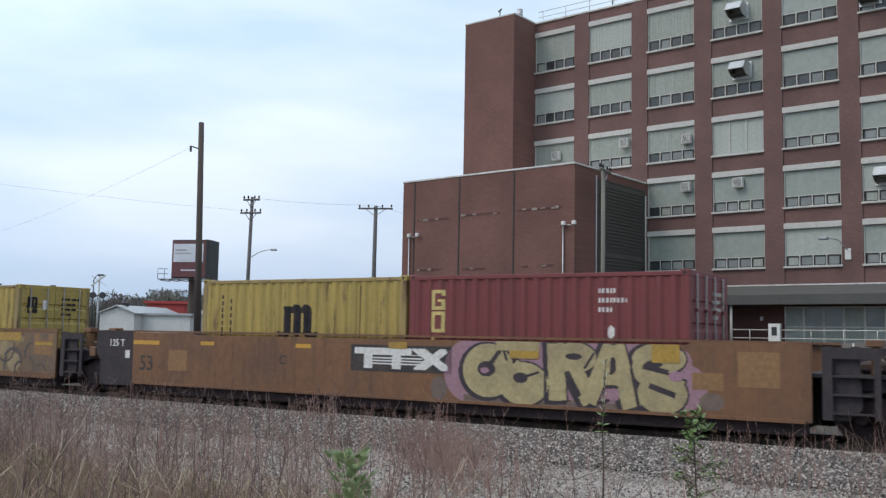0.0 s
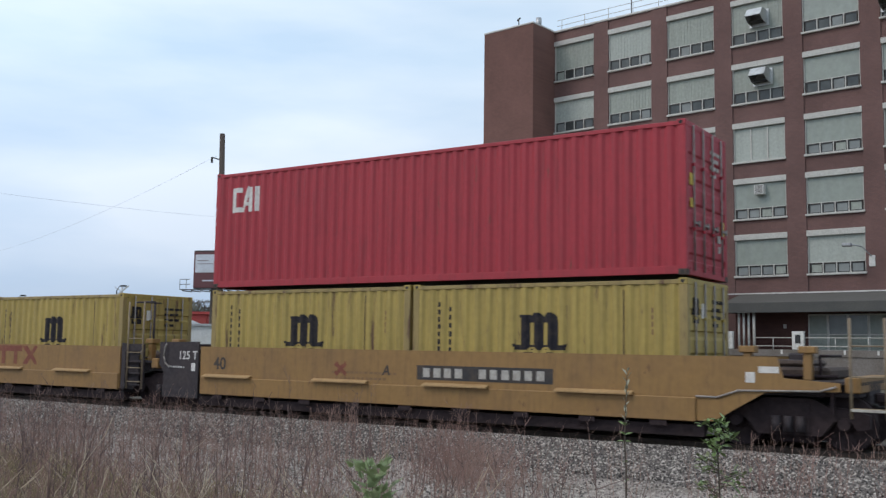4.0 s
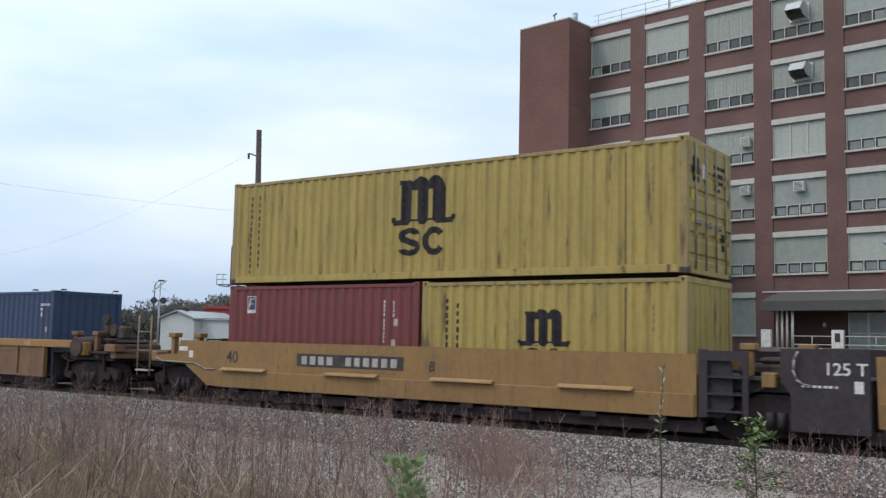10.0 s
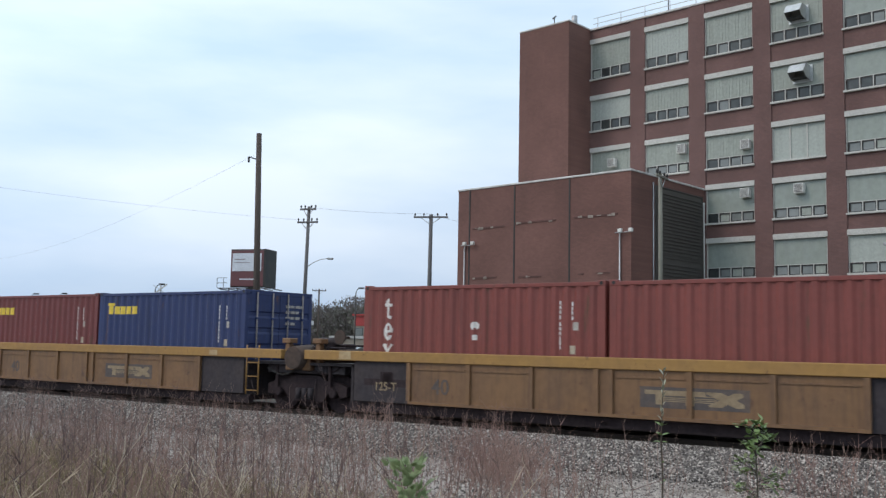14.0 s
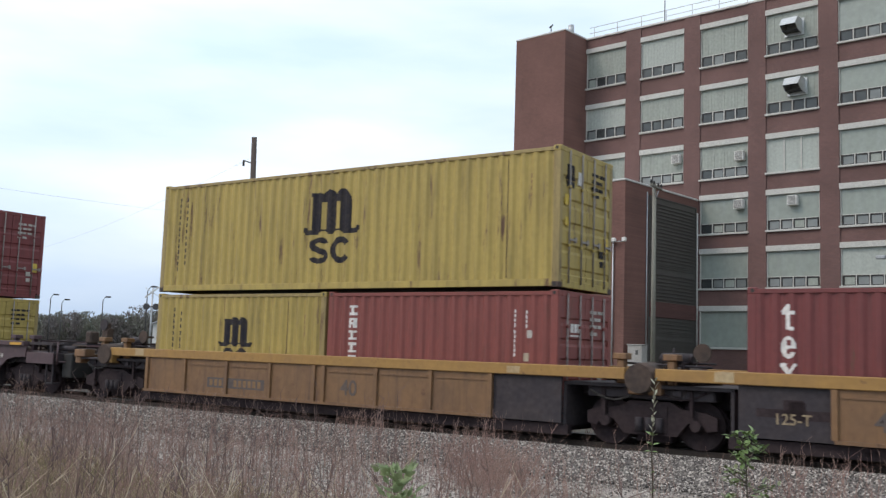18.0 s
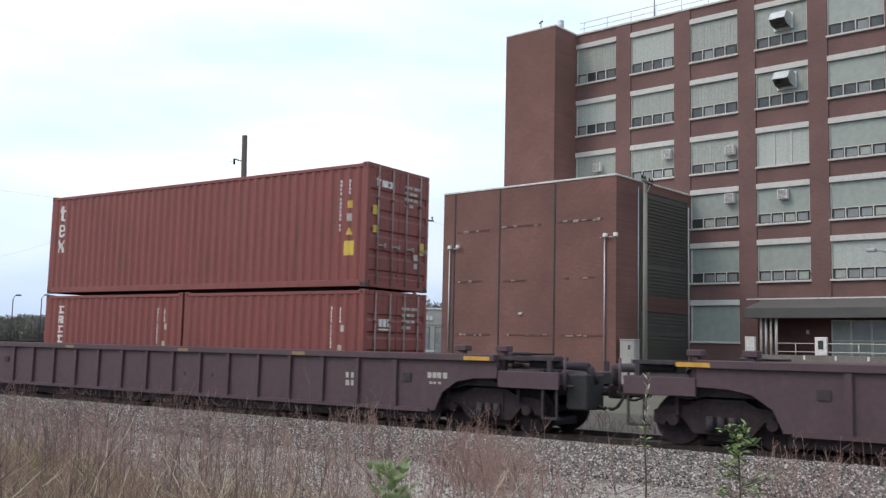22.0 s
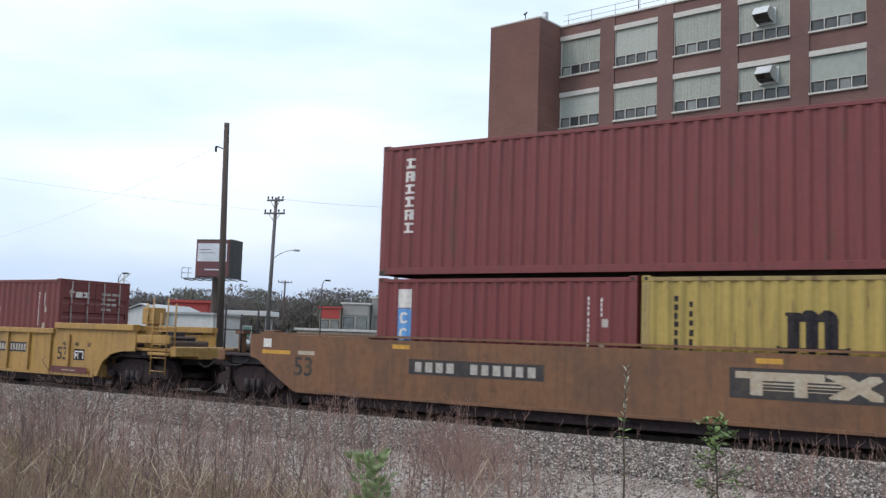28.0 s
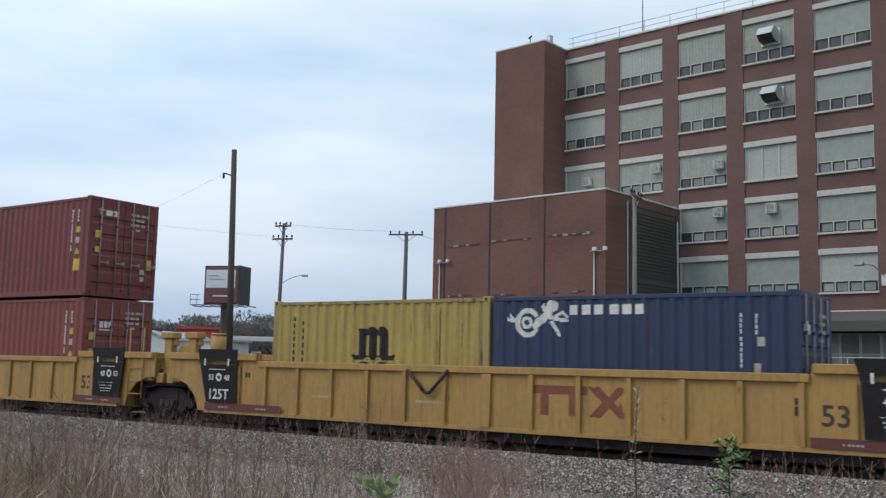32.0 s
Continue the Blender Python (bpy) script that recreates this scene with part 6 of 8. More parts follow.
def duct_hood(c, row, fx, fz):
    """A metal duct that comes out of a window and opens downwards."""
    x, z = BAY * c + WIDE * fx, window_foot(row) + 2.75 * fz
    hood = tagged(new("duct_hood"), "galvanised metal duct hood jutting from a factory window", "duct", "factory window units")
    hood.matrix_world = factory.matrix_world @ pose(x, 0, z) @ Matrix.Diagonal((0.8, 0.8, 0.8, 1))
    bm = bmesh.new()
    for s in (-1, 1):
        slab(bm, [(0.12, -0.55), (0.12, 0.60), (-0.85, 0.60), (-1.35, -0.05), (-0.8, -0.45)], s * 0.62 - 0.015, s * 0.62 + 0.015)
    slab(bm, [(0.12, 0.60), (-0.85, 0.60), (-1.35, -0.05), (-1.35, -0.09), (-0.87, 0.56), (0.12, 0.56)], -0.6, 0.6)
    bmesh.ops.rotate(bm, verts=bm.verts, matrix=Matrix.Rotation(radians(90), 3, "Z"))
    part("hood", bm, TIN, hood)
    part("throat", boxes((-0.58, 0.58, -0.75, 0.1, -0.40, -0.36)), SASH, hood)
    part("collar", boxes((-0.8, 0.8, 0.05, 0.13, -0.65, 0.7), bevel=0.01), TIN, hood)


for c, row, fx, fz in ((3, 0, 0.55, 0.55), (3, 1, 0.60, 0.55), (5, 3, 0.40, 0.52), (5, 0, 0.2, 0.3)):
    duct_hood(c, row, fx, fz)

# stair tower and the windowless block in front
tower = tagged(new("stair_tower"), "plain windowless red brick stair tower on the factory", "building")
tower.matrix_world = factory.matrix_world @ pose(0, 0, 0)
part("wall", boxes((-4.5, -0.02, -2.74, -0.004, GROUND, 25.2)), BRICK, tower)
part("roof_edge", boxes((-4.54, 0.02, -2.78, 0.3, 25.2, 25.32), bevel=0.02), COPING, tower)
part("vent_pipe", rods(((-0.6, -1.2, 25.3), (-0.6, -1.2, 26.1), 0.22), sides=12), GALV, tower)
part("mast", rods(((-1.7, -2.2, 25.3), (-1.7, -2.2, 26.0), 0.04), ((-1.85, -2.2, 25.9), (-1.55, -2.2, 26.05), 0.06), sides=6), SASH, tower)

SCAR = material("mortar_scar", (0.30, 0.26, 0.22), 0.9, amount=0.8, dirt=(0.14, 0.08, 0.065), scale=2.5)
block = tagged(new("brick_block"), "windowless three-storey red brick block with pale coping", "building")
block.matrix_world = factory.matrix_world @ pose(0, 0, 0)
part("wall", boxes((-4.65, 9.11, -9.24, -0.006, GROUND, 12.25)), BRICK, block)
part("coping", boxes((-4.70, 9.16, -9.29, -0.01, 12.25, 12.37), bevel=0.02), COPING, block)
for x in (-3.6, 0.29, 4.67):
    part("joint_strip", boxes((x - 0.05, x + 0.05, -9.27, -9.242, GROUND, 12.2)), SASH, block)
r = random.Random(8)
for x0, x1, z in ((-3.33, -0.56, 9.52), (0.40, 3.63, 9.63), (5.03, 8.17, 9.66), (-3.26, -1.15, 6.14), (0.67, 2.52, 6.08), (5.34, 5.75, 6.10), (6.65, 7.65, 6.14), (-3.3, -0.4, 2.6), (1.0, 4.2, 2.6), (5.2, 8.2, 2.6)):
    part("ledge_scar", boxes((x0, x1, -9.275, -9.242, z, z + 0.09)), BRICK_DARK_AND_SHADE, block, "dark broken brick ledge")
    for _ in range(int((x1 - x0) * 1.6)):
        a = r.uniform(x0, x1 - 0.25)
        part("mortar_scar", boxes((a, a + r.uniform(0.08, 0.42), -9.282, -9.276, z + r.uniform(-0.08, 0.03), z + r.uniform(0.05, 0.13))), SCAR, block)
part("wall_vent", boxes((1.95, 2.25, -9.34, -9.242, 3.92, 4.08), bevel=0.02), LINTEL, block)
part("louvre_back", boxes((9.112, 9.125, -6.45, -0.35, GROUND + 0.2, 11.75)), LOUVRE, block)
for z0, z1 in ((7.45, 11.75), (3.25, 7.38), (GROUND + 0.25, 3.18)):
    bm = boxes((9.127, 9.17, -6.5, -0.3, z0, z0 + 0.08), (9.127, 9.17, -6.5, -0.3, z1 - 0.08, z1), (9.127, 9.17, -6.5, -6.4, z0, z1), (9.127, 9.17, -0.4, -0.3, z0, z1))
    louvre = part("louvre", bm, LOUVRE, block)
    for k in range(int((z1 - z0 - 0.2) / 0.22)):
        part("slat", boxes((9.127, 9.19, -6.4, -0.4, z0 + 0.1 + k * 0.22, z0 + 0.19 + k * 0.22)), LOUVRE, louvre)
part("spandrel", boxes((9.13, 9.205, -6.42, -0.38, 4.22, 5.18), bevel=0.01), BRICK_DARK_AND_SHADE, block, "dark brick band across the louvres")
part("downpipe", rods(((9.19, -0.22, GROUND), (9.19, -0.22, 11.4), 0.05), sides=8), LINTEL, block)
part("downpipe", rods(((9.17, -6.75, GROUND), (9.17, -6.75, 11.9), 0.045), sides=8), GALV, block)


def lamp_pipe(x, z):
    """A pale conduit up the block's wall with small floodlights at its head."""
    t = tagged(new("wall_floodlight"), "pale conduit with two small floodlights on a brick wall", "floodlight", "wall floodlights")
    t.matrix_world = factory.matrix_world @ pose(x, -9.24, 0)
    part("conduit", rods(((0, -0.10, GROUND + 0.15), (0, -0.10, z), 0.048), sides=8), GALV, t)
    for s in (0.12, 0.85):
        part("floodlight", boxes((s - 0.13, s + 0.13, -0.36, -0.16, z - 0.08, z + 0.16), bevel=0.03), AC_WHITE if s > 0 else GALV, t)
    part("bracket", rods(((-0.3, -0.16, z - 0.06), (0.85, -0.16, z - 0.06), 0.03), sides=6), GALV, t)


lamp_pipe(8.38, 8.6), lamp_pipe(-3.95, 8.5)
switch_box = tagged(new("electrical_cabinet"), "pale grey metal electrical cabinet beside a brick corner", "cabinet")
switch_box.matrix_world = factory.matrix_world @ pose(9.42, -9.3, 0)
part("body", boxes((0, 0.98, 0, 0.62, GROUND + 0.12, 2.40), bevel=0.03), COPING_GREY, switch_box)
part("plinth", boxes((-0.06, 1.04, -0.06, 0.68, GROUND, GROUND + 0.12)), COPING_GREY, switch_box)
part("cap", boxes((-0.03, 1.01, -0.04, 0.65, 2.40, 2.46), bevel=0.01), COPING_GREY, switch_box)
leaf = part("door", boxes((0.05, 0.93, -0.025, -0.002, GROUND + 0.3, 2.32), bevel=0.008), COPING_GREY, switch_box)
part("handle", boxes((0.82, 0.86, -0.07, -0.025, 1.1, 1.3)), CANOPY, leaf)
part("warning_plate", boxes((0.56, 0.74, -0.034, -0.026, 1.85, 2.12)), CANOPY, leaf, "small dark plate")

# roof rail and aerial
rail = tagged(new("roof_railing"), "thin metal safety railing along the factory roof", "railing")
rail.matrix_world = factory.matrix_world @ pose(0, 0, 0)
for k in range(19):
    part("post", rods(((0.4 + k * 2.0, 0.4, TOP + 0.13), (0.4 + k * 2.0, 0.4, TOP + 1.05), 0.025), sides=6), GALV, rail)
for z in (0.62, 1.05):
    part("bar", rods(((0.0, 0.4, TOP + z), (36.4, 0.4, TOP + z), 0.02), sides=6), GALV, rail)
mast = tagged(new("roof_aerial"), "tall thin dark aerial on the factory roof", "aerial")
mast.matrix_world = factory.matrix_world @ pose(6.0, 0.9, TOP - 0.6)
part("pole", rods(((0, 0, 0), (0, 0, 4.2), 0.05, 0.03), sides=6), SASH, mast)

# loading dock under the canopy
canopy = tagged(new("dock_canopy"), "dark flat canopy over the factory loading dock", "canopy")
canopy.matrix_world = factory.matrix_world @ pose(0, 0, 0)
part("deck", slab(bmesh.new(), [(14.12, 4.50), (36.2, 4.50), (36.2, 4.42), (14.12, 4.42)], -2.6, -0.01), CANOPY, canopy)
bm = bmesh.new()
v = [bm.verts.new(q) for q in ((14.1, -2.66, 4.50), (36.2, -2.66, 4.50), (36.2, -0.012, 5.18), (14.1, -0.012, 5.18), (14.1, -0.012, 4.505), (36.2, -0.012, 4.505))]
for q in ((0, 1, 2, 3), (0, 3, 4), (1, 5, 2)):
    bm.faces.new([v[i] for i in q])
part("sloped_roof", bm, CANOPY_PALE, canopy, "weathered grey sheet roofing")
part("fascia", boxes((14.1, 36.25, -2.68, -2.58, 3.92, 4.53), bevel=0.02), CANOPY, canopy)
part("fascia_end", boxes((14.1, 14.2, -2.58, -0.01, 3.95, 4.42)), CANOPY, canopy)
part("flashing", boxes((13.1, 36.2, -0.05, -0.012, 5.19, 5.27)), COPING, canopy)
DOCK_GREY = material("dock_concrete", (0.185, 0.165, 0.148), 0.9, amount=0.5, scale=1)
dock = tagged(new("loading_dock"), "grey concrete loading dock along the factory wall", "dock")
dock.matrix_world = factory.matrix_world @ pose(0, 0, 0)
part("slab", boxes((13.9, 36.2, -2.4, -0.09, GROUND + 0.1, 1.70), bevel=0.02), DOCK_GREY, dock)
part("edge", boxes((13.88, 36.22, -2.46, -2.402, 1.35, 1.76), bevel=0.02), DOCK_GREY, dock)
# The canopy's shade on this wall is part of the dark brick colour.
part("back_wall", boxes((14.1, 18.38, -0.055, -0.012, 1.7, 4.4)), BRICK_DARK_AND_SHADE, dock)
part("wall_plate", boxes((16.9, 17.08, -0.09, -0.056, 3.05, 3.3)), COPING, dock)
for z in (2.45, 1.96):
    part("rail_bar", rods(((15.98, -2.3, z), (36, -2.3, z), 0.03), sides=6), LINTEL, dock)
part("rail_post", rods(((15.98, -2.3, 1.7), (15.98, -2.3, 3.92), 0.055), sides=8), LINTEL, dock)
for k in range(11):
    part("rail_post", rods(((17.1 + k * 1.8, -2.3, 1.7), (17.1 + k * 1.8, -2.3, 2.45), 0.03), sides=6), LINTEL, dock)
    part("post_foot", boxes((17.6 + k * 1.8, 17.72 + k * 1.8, -2.47, -2.462, 1.50, 1.75)), AC_WHITE, dock)
pipes = tagged(new("dock_pipes"), "white vertical pipes beside the loading dock", "pipes")
pipes.matrix_world = factory.matrix_world @ pose(0, 0, 0)
for k in range(4):
    part("pipe", rods(((14.88 + k * 0.31, -2.0, 1.7), (14.88 + k * 0.31, -2.0, 4.41), 0.075), sides=8), COPING, pipes)
for x, w in ((14.05, 0.62), (18.28, 0.70)):
    t = tagged(new("meter_box"), "white metal box with dark sign on the dock", "box")
    t.matrix_world = factory.matrix_world @ pose(x, -2.35, 0)
    part("case", boxes((0, w, -0.12, 0.12, 1.76, 2.82), bevel=0.02), AC_WHITE, t)
    if w > 0.65:
        part("sign", boxes((w * 0.28, w * 0.72, -0.132, -0.118, 2.12, 2.62)), SASH, t)
for k in range(12):
    x = 18.42 + 1.16 * k
    t = tagged(new("dock_window"), "tall pale framed glazing under the dock canopy", "window", "dock windows", "structure")
    t.matrix_world = factory.matrix_world @ pose(x, -0.06, 1.7)
    part("window_frame", boxes((0, 0.07, -0.06, 0.04, 0, 2.2), (1.09, 1.155, -0.06, 0.04, 0, 2.2), (0.07, 1.09, -0.06, 0.04, 2.12, 2.2), (0.07, 1.09, -0.06, 0.04, 0.95, 1.02)), COPING, t)
    part("pane", boxes((0.07, 1.09, -0.02, 0.0, 1.02, 2.12)), PANE if k % 3 else INFILL_SMOOTH, t)
    part("lower_panel", boxes((0.07, 1.09, -0.03, 0.02, 0, 0.95)), INFILL_PALE if k % 4 == 0 else INFILL, t)
wall_lamp = tagged(new("wall_lamp"), "grey floodlight on an arm beside a factory window", "lamp")
wall_lamp.matrix_world = factory.matrix_world @ pose(21.0, 0, 7.85)
part("plate", boxes((1.0, 1.35, -0.06, -0.002, -1.2, -0.55), bevel=0.01), AC_WHITE, wall_lamp)
part("arm", rods(((1.15, -0.05, -0.6), (0.85, -0.8, -0.1), 0.035), ((0.85, -0.8, -0.1), (0.3, -1.2, 0.05), 0.035), sides=6), GALV, wall_lamp)
part("head", boxes((-0.12, 0.42, -1.38, -1.02, -0.10, 0.12), bevel=0.05), GALV, wall_lamp)


# ---- poles, lamps, signs ----
def utility_pole(x, y, h, r0, r1, arms, label, mat=WOOD, lean=(0, 0), wires=True):
    t = tagged(new("utility_pole"), label, "utility pole", "utility poles")
    t.matrix_world = pose(x, y, GROUND, lean[0], lean[1], 0)
    part("pole", rods(((0, 0, 0), (0, 0, h), r0, r1), sides=12), mat, t)
    for z, w, yaw in arms:
        q = Matrix.Rotation(radians(yaw), 3, "Z")
        bm = boxes((-w / 2, w / 2, -0.16, -0.05, z - 0.06, z + 0.06), bevel=0.01)
        bmesh.ops.rotate(bm, verts=bm.verts, matrix=q)
        part("crossarm", bm, mat, t)
        bm = bmesh.new()
        for s in (-1, 1):
            rod(bm, q @ Vector((s * w * 0.28, -0.1, z - 0.05)), q @ Vector((0, -0.1, z - 0.55)), 0.025, 0.025, 6)
        part("brace", bm, GALV, t)
        for f in (-0.46, -0.2, 0.2, 0.46):
            p = q @ Vector((f * w, -0.1, z + 0.06))
            part("insulator", rods((p, p + Vector((0, 0, 0.08)), 0.03), (p + Vector((0, 0, 0.08)), p + Vector((0, 0, 0.22)), 0.07, 0.045), sides=8), SASH, t)
    return t


WOOD_GREY = material("pole_wood_grey", (0.13, 0.125, 0.125), 0.9, dirt=(0.075, 0.07, 0.068), amount=0.6, scale=2, stretch=(3, 3, 0.25), fine=30, vary=0.2, bump=0.3)
near_pole = utility_pole(-10.55, 42.0, 11.4, 0.17, 0.12, [], "tall dark bare wooden utility pole", lean=(0, -1.2))
part("hook", rods(((0, 0, 10.2), (-0.45, 0, 10.35), 0.03), ((-0.45, 0, 10.35), (-0.45, 0, 10.1), 0.05), sides=6), SASH, near_pole)
lamp_pole = utility_pole(-13.23, 65, 11.4, 0.15, 0.11, [(11.2, 1.25, -20), (10.3, 1.6, -20)], "wooden utility pole with two crossarms and a bracket lamp", WOOD_GREY, lean=(0, 1.1))
part("lamp_arm", rods(((0.1, 0, 7.25), (0.5, 0, 7.55), 0.03), ((0.5, 0, 7.55), (1.0, 0, 7.78), 0.03), ((1.0, 0, 7.78), (1.45, 0, 7.86), 0.028), sides=6), GALV, lamp_pole)
part("lamp_head", boxes((1.42, 1.86, -0.11, 0.11, 7.78, 7.92), bevel=0.05), GALV, lamp_pole)
utility_pole(-4.85, 68, 11.35, 0.18, 0.13, [(11.15, 2.5, -8)], "wooden utility pole with one wide crossarm", WOOD_GREY, lean=(0, 0.3))
utility_pole(8.4, 50, 11.2, 0.135, 0.10, [(11.0, 1.6, 60)], "weathered grey wooden utility pole beside the brick block", WOOD_PALE)
utility_pole(-28.0, 150, 10.5, 0.17, 0.12, [(10.2, 2.2, 10)], "distant wooden utility pole with crossarm")


def cable(name, a, b, sag, r=0.008):
    bm, last = bmesh.new(), None
    a, b = Vector(a), Vector(b)
    side = (b - a).cross(Vector((0, 0, 1))).normalized() * r
    for k in range(25):
        f = k / 24
        p = a.lerp(b, f) - Vector((0, 0, sag * 4 * f * (1 - f)))
        ring = [bm.verts.new(p + q) for q in (side, Vector((0, 0, r)), -side, Vector((0, 0, -r)))]
        if last:
            for i in range(4):
                bm.faces.new((last[i], last[(i + 1) % 4], ring[(i + 1) % 4], ring[i]))
        last = ring
    return tagged(part(name, bm, WIRE), "thin dark overhead wire between poles", "wire", "overhead wires")


WIRE = material("wire_weathered", (0.30, 0.32, 0.35), 0.7)
cable("overhead_wire", (-11.0, 42, 9.95), (-75, 122, 12.4), 2.6, 0.0045)
cable("overhead_wire", (-13.45, 65, 10.0), (-58, 12.5, 12.8), 1.5, 0.005)
cable("overhead_wire", (-13.1, 65, 10.9), (-4.8, 68, 10.95), 0.12)
cable("overhead_wire", (-4.8, 68, 10.95), (8.4, 90, 11.0), 0.3)
for x, y in ((-75, 122), (-58, 12.5)):
    utility_pole(x, y, 13.2, 0.17, 0.12, [(12.6, 2.2, 40)], "wooden utility pole with one crossarm")


def street_lamp(x, y, h, reach, turn, label):
    t = tagged(new("street_lamp"), label, "street lamp", "street lamps")
    t.matrix_world = pose(x, y, GROUND, 0, 0, turn)
    part("pole", rods(((0, 0, 0), (0, 0, h - 0.5), 0.09, 0.06), sides=10), SASH if reach < 1 else GALV, t)
    part("arm", rods(((0, 0, h - 0.5), (reach * 0.5, 0, h - 0.1), 0.04), ((reach * 0.5, 0, h - 0.1), (reach, 0, h), 0.035), sides=6), SASH if reach < 1 else GALV, t)
    part("head", boxes((reach - 0.1, reach + 0.55, -0.16, 0.16, h - 0.08, h + 0.10), bevel=0.04), SASH if reach < 1 else GALV, t)


street_lamp(-16.25, 110, 8.4, 0.4, 0, "dark parking-lot lamp with square head")
for x, h in ((-59.6, 7.6), (-55.9, 7.7), (-54.4, 7.1), (-49.1, 7.6)):
    street_lamp(x, 120, h, 0.4, 10, "dark parking-lot lamp with square head")
street_lamp(-38, 105, 8.2, 0.5, 0, "dark parking-lot lamp with square head")

SIGN_RED = material("billboard_maroon", (0.13, 0.045, 0.05), 0.6, amount=0.2, scale=0.5)
SIGN_PALE = material("billboard_pale", (0.62, 0.65, 0.70), 0.6, amount=0.2, scale=0.5)
WALL_SHADE = material("billboard_print", (0.30, 0.27, 0.28), 0.7, amount=0.4, scale=3)
board = tagged(new("billboard"), "maroon billboard with a pale panel on a single post", "billboard")
board.matrix_world = pose(-24.9, 95, 0, 0, 0, -12)
part("post", rods(((0.1, 0.5, GROUND), (0.1, 0.5, 7.0), 0.42), sides=14), WOOD, board)
part("face", boxes((-1.9, 1.7, -0.25, -0.05, 7.1, 10.7), bevel=0.02), SIGN_RED, board)
part("frame", boxes((-2.0, 1.8, -0.05, 0.15, 7.0, 10.85), (1.7, 1.95, -0.3, 2.2, 7.0, 10.85), bevel=0.02), SASH, board)
part("panel", boxes((-1.72, 1.45, -0.28, -0.252, 8.62, 10.42)), SIGN_PALE, board)
for row in ((-1.5, -0.3, -0.30, -0.282, 9.75, 9.86), (-1.5, 0.2, -0.30, -0.282, 9.45, 9.52)):
    part("writing_bar", boxes(row), WALL_SHADE, board)
part("writing_bar", boxes((-0.9, 0.9, -0.275, -0.252, 7.75, 7.87)), SIGN_PALE, board)
part("catwalk", boxes((-3.0, 2.9, -0.9, -0.3, 6.85, 6.92), *[(-3.0 + k * 0.98, -2.95 + k * 0.98, -0.4, 1.6, 6.75, 6.85) for k in range(7)]), SASH, board)
part("catwalk_rail", rods(((-3.0, -0.9, 7.9), (-1.9, -0.9, 7.9), 0.03), ((-3.0, -0.9, 7.4), (-1.9, -0.9, 7.4), 0.03), ((-3.0, -0.9, 6.9), (-3.0, -0.9, 7.9), 0.03), ((-2.3, -0.9, 6.9), (-2.3, -0.9, 7.9), 0.03), sides=6), SASH, board)


# ---- the distance ----
WALL_BEIGE = material("store_beige", (0.36, 0.31, 0.25), 0.85, amount=0.3, scale=0.5)
WALL_GREY = material("store_grey", (0.33, 0.32, 0.30), 0.85, amount=0.3, scale=0.4)
ROOF_RED = material("store_red", (0.42, 0.055, 0.05), 0.7, amount=0.3, scale=0.6)
SHED_WHITE = material("shed_white", (0.55, 0.56, 0.55), 0.7, amount=0.3, dirt=(0.36, 0.36, 0.34), scale=1)
BARK = material("far_bark", (0.125, 0.110, 0.108), 0.95, amount=0.5, scale=0.3, bump=0, world_space=True)
BUD = material("far_buds", (0.120, 0.120, 0.092), 0.95, dirt=(0.105, 0.098, 0.092), amount=0.8, scale=0.06, bump=0, world_space=True)
NEEDLE = material("far_needles", (0.085, 0.10, 0.08), 0.95, amount=0.4, scale=0.3, bump=0, world_space=True)


def far_woods(name, mat, seed, count, shape, label):
    """A belt of distant trees: trunks, limbs and many small clumps, joined."""
    r = np.random.default_rng(seed)
    vs, fs, k = [], [], 0
    for _ in range(count):
        x, y = r.uniform(-230, 90), r.uniform(285, 360)
        h = np.interp(math.degrees(math.atan2(x, y)), (-30, -22, -18, -14, -4, 6, 14), (8.5, 11.5, 14.5, 16.5, 17, 12.5, 11)) * r.uniform(0.62, 1.03)
        n = 150 if shape == "cone" else 520
        q, a = np.sqrt(r.random(n)), r.uniform(0, 6.28, n)
        if shape == "cone":
            z = r.uniform(0.15, 1, n) * h
            rad = (1.02 - z / h) * h * 0.2
        else:
            z = h * (0.10 + 0.90 * r.random(n) ** 0.9)
            rad = h * 0.34 * np.sqrt(np.maximum(0.05, 1 - ((z / h - 0.62) / 0.42) ** 2))
        c = np.stack((x + rad * q * np.cos(a), y + rad * q * np.sin(a), GROUND + z), 1)
        d = r.normal(0, 1, (n, 3, 3)) * r.uniform(0.14, 0.40, (n, 1, 1)) * (0.8, 0.6, 1.2)
        vs.extend((c[:, None, :] + d).reshape(-1, 3).tolist())
        fs.extend((np.arange(3 * n).reshape(-1, 3) + k).tolist())
        k += 3 * n
        for j in range(1 if shape == "cone" else 7):
            a = r.uniform(0, 6.28)
            b0 = np.array((x, y, GROUND + (0 if j == 0 else h * 0.3)))
            b1 = np.array((x + (0 if j == 0 else math.cos(a) * h * 0.25), y, GROUND + h * (0.8 if j == 0 else r.uniform(0.6, 1.0))))
            w = 0.22 if j == 0 else 0.10
            vs.extend((b0 - (w, 0, 0), b0 + (w, 0, 0), b1 + (w * 0.4, 0, 0), b0 + (0, w, 0)))
            fs.extend([(k, k + 1, k + 2), (k + 1, k + 3, k + 2), (k + 3, k, k + 2)])
            k += 4
    me = bpy.data.meshes.new(name)
    me.from_pydata([tuple(v) for v in vs], [], fs)
    me.materials.append(mat)
    return tagged(new(name, me), label, "trees", "", "stuff")


far_woods("far_trees", BUD, 21, 460, "round", "distant belt of budding grey-green trees")
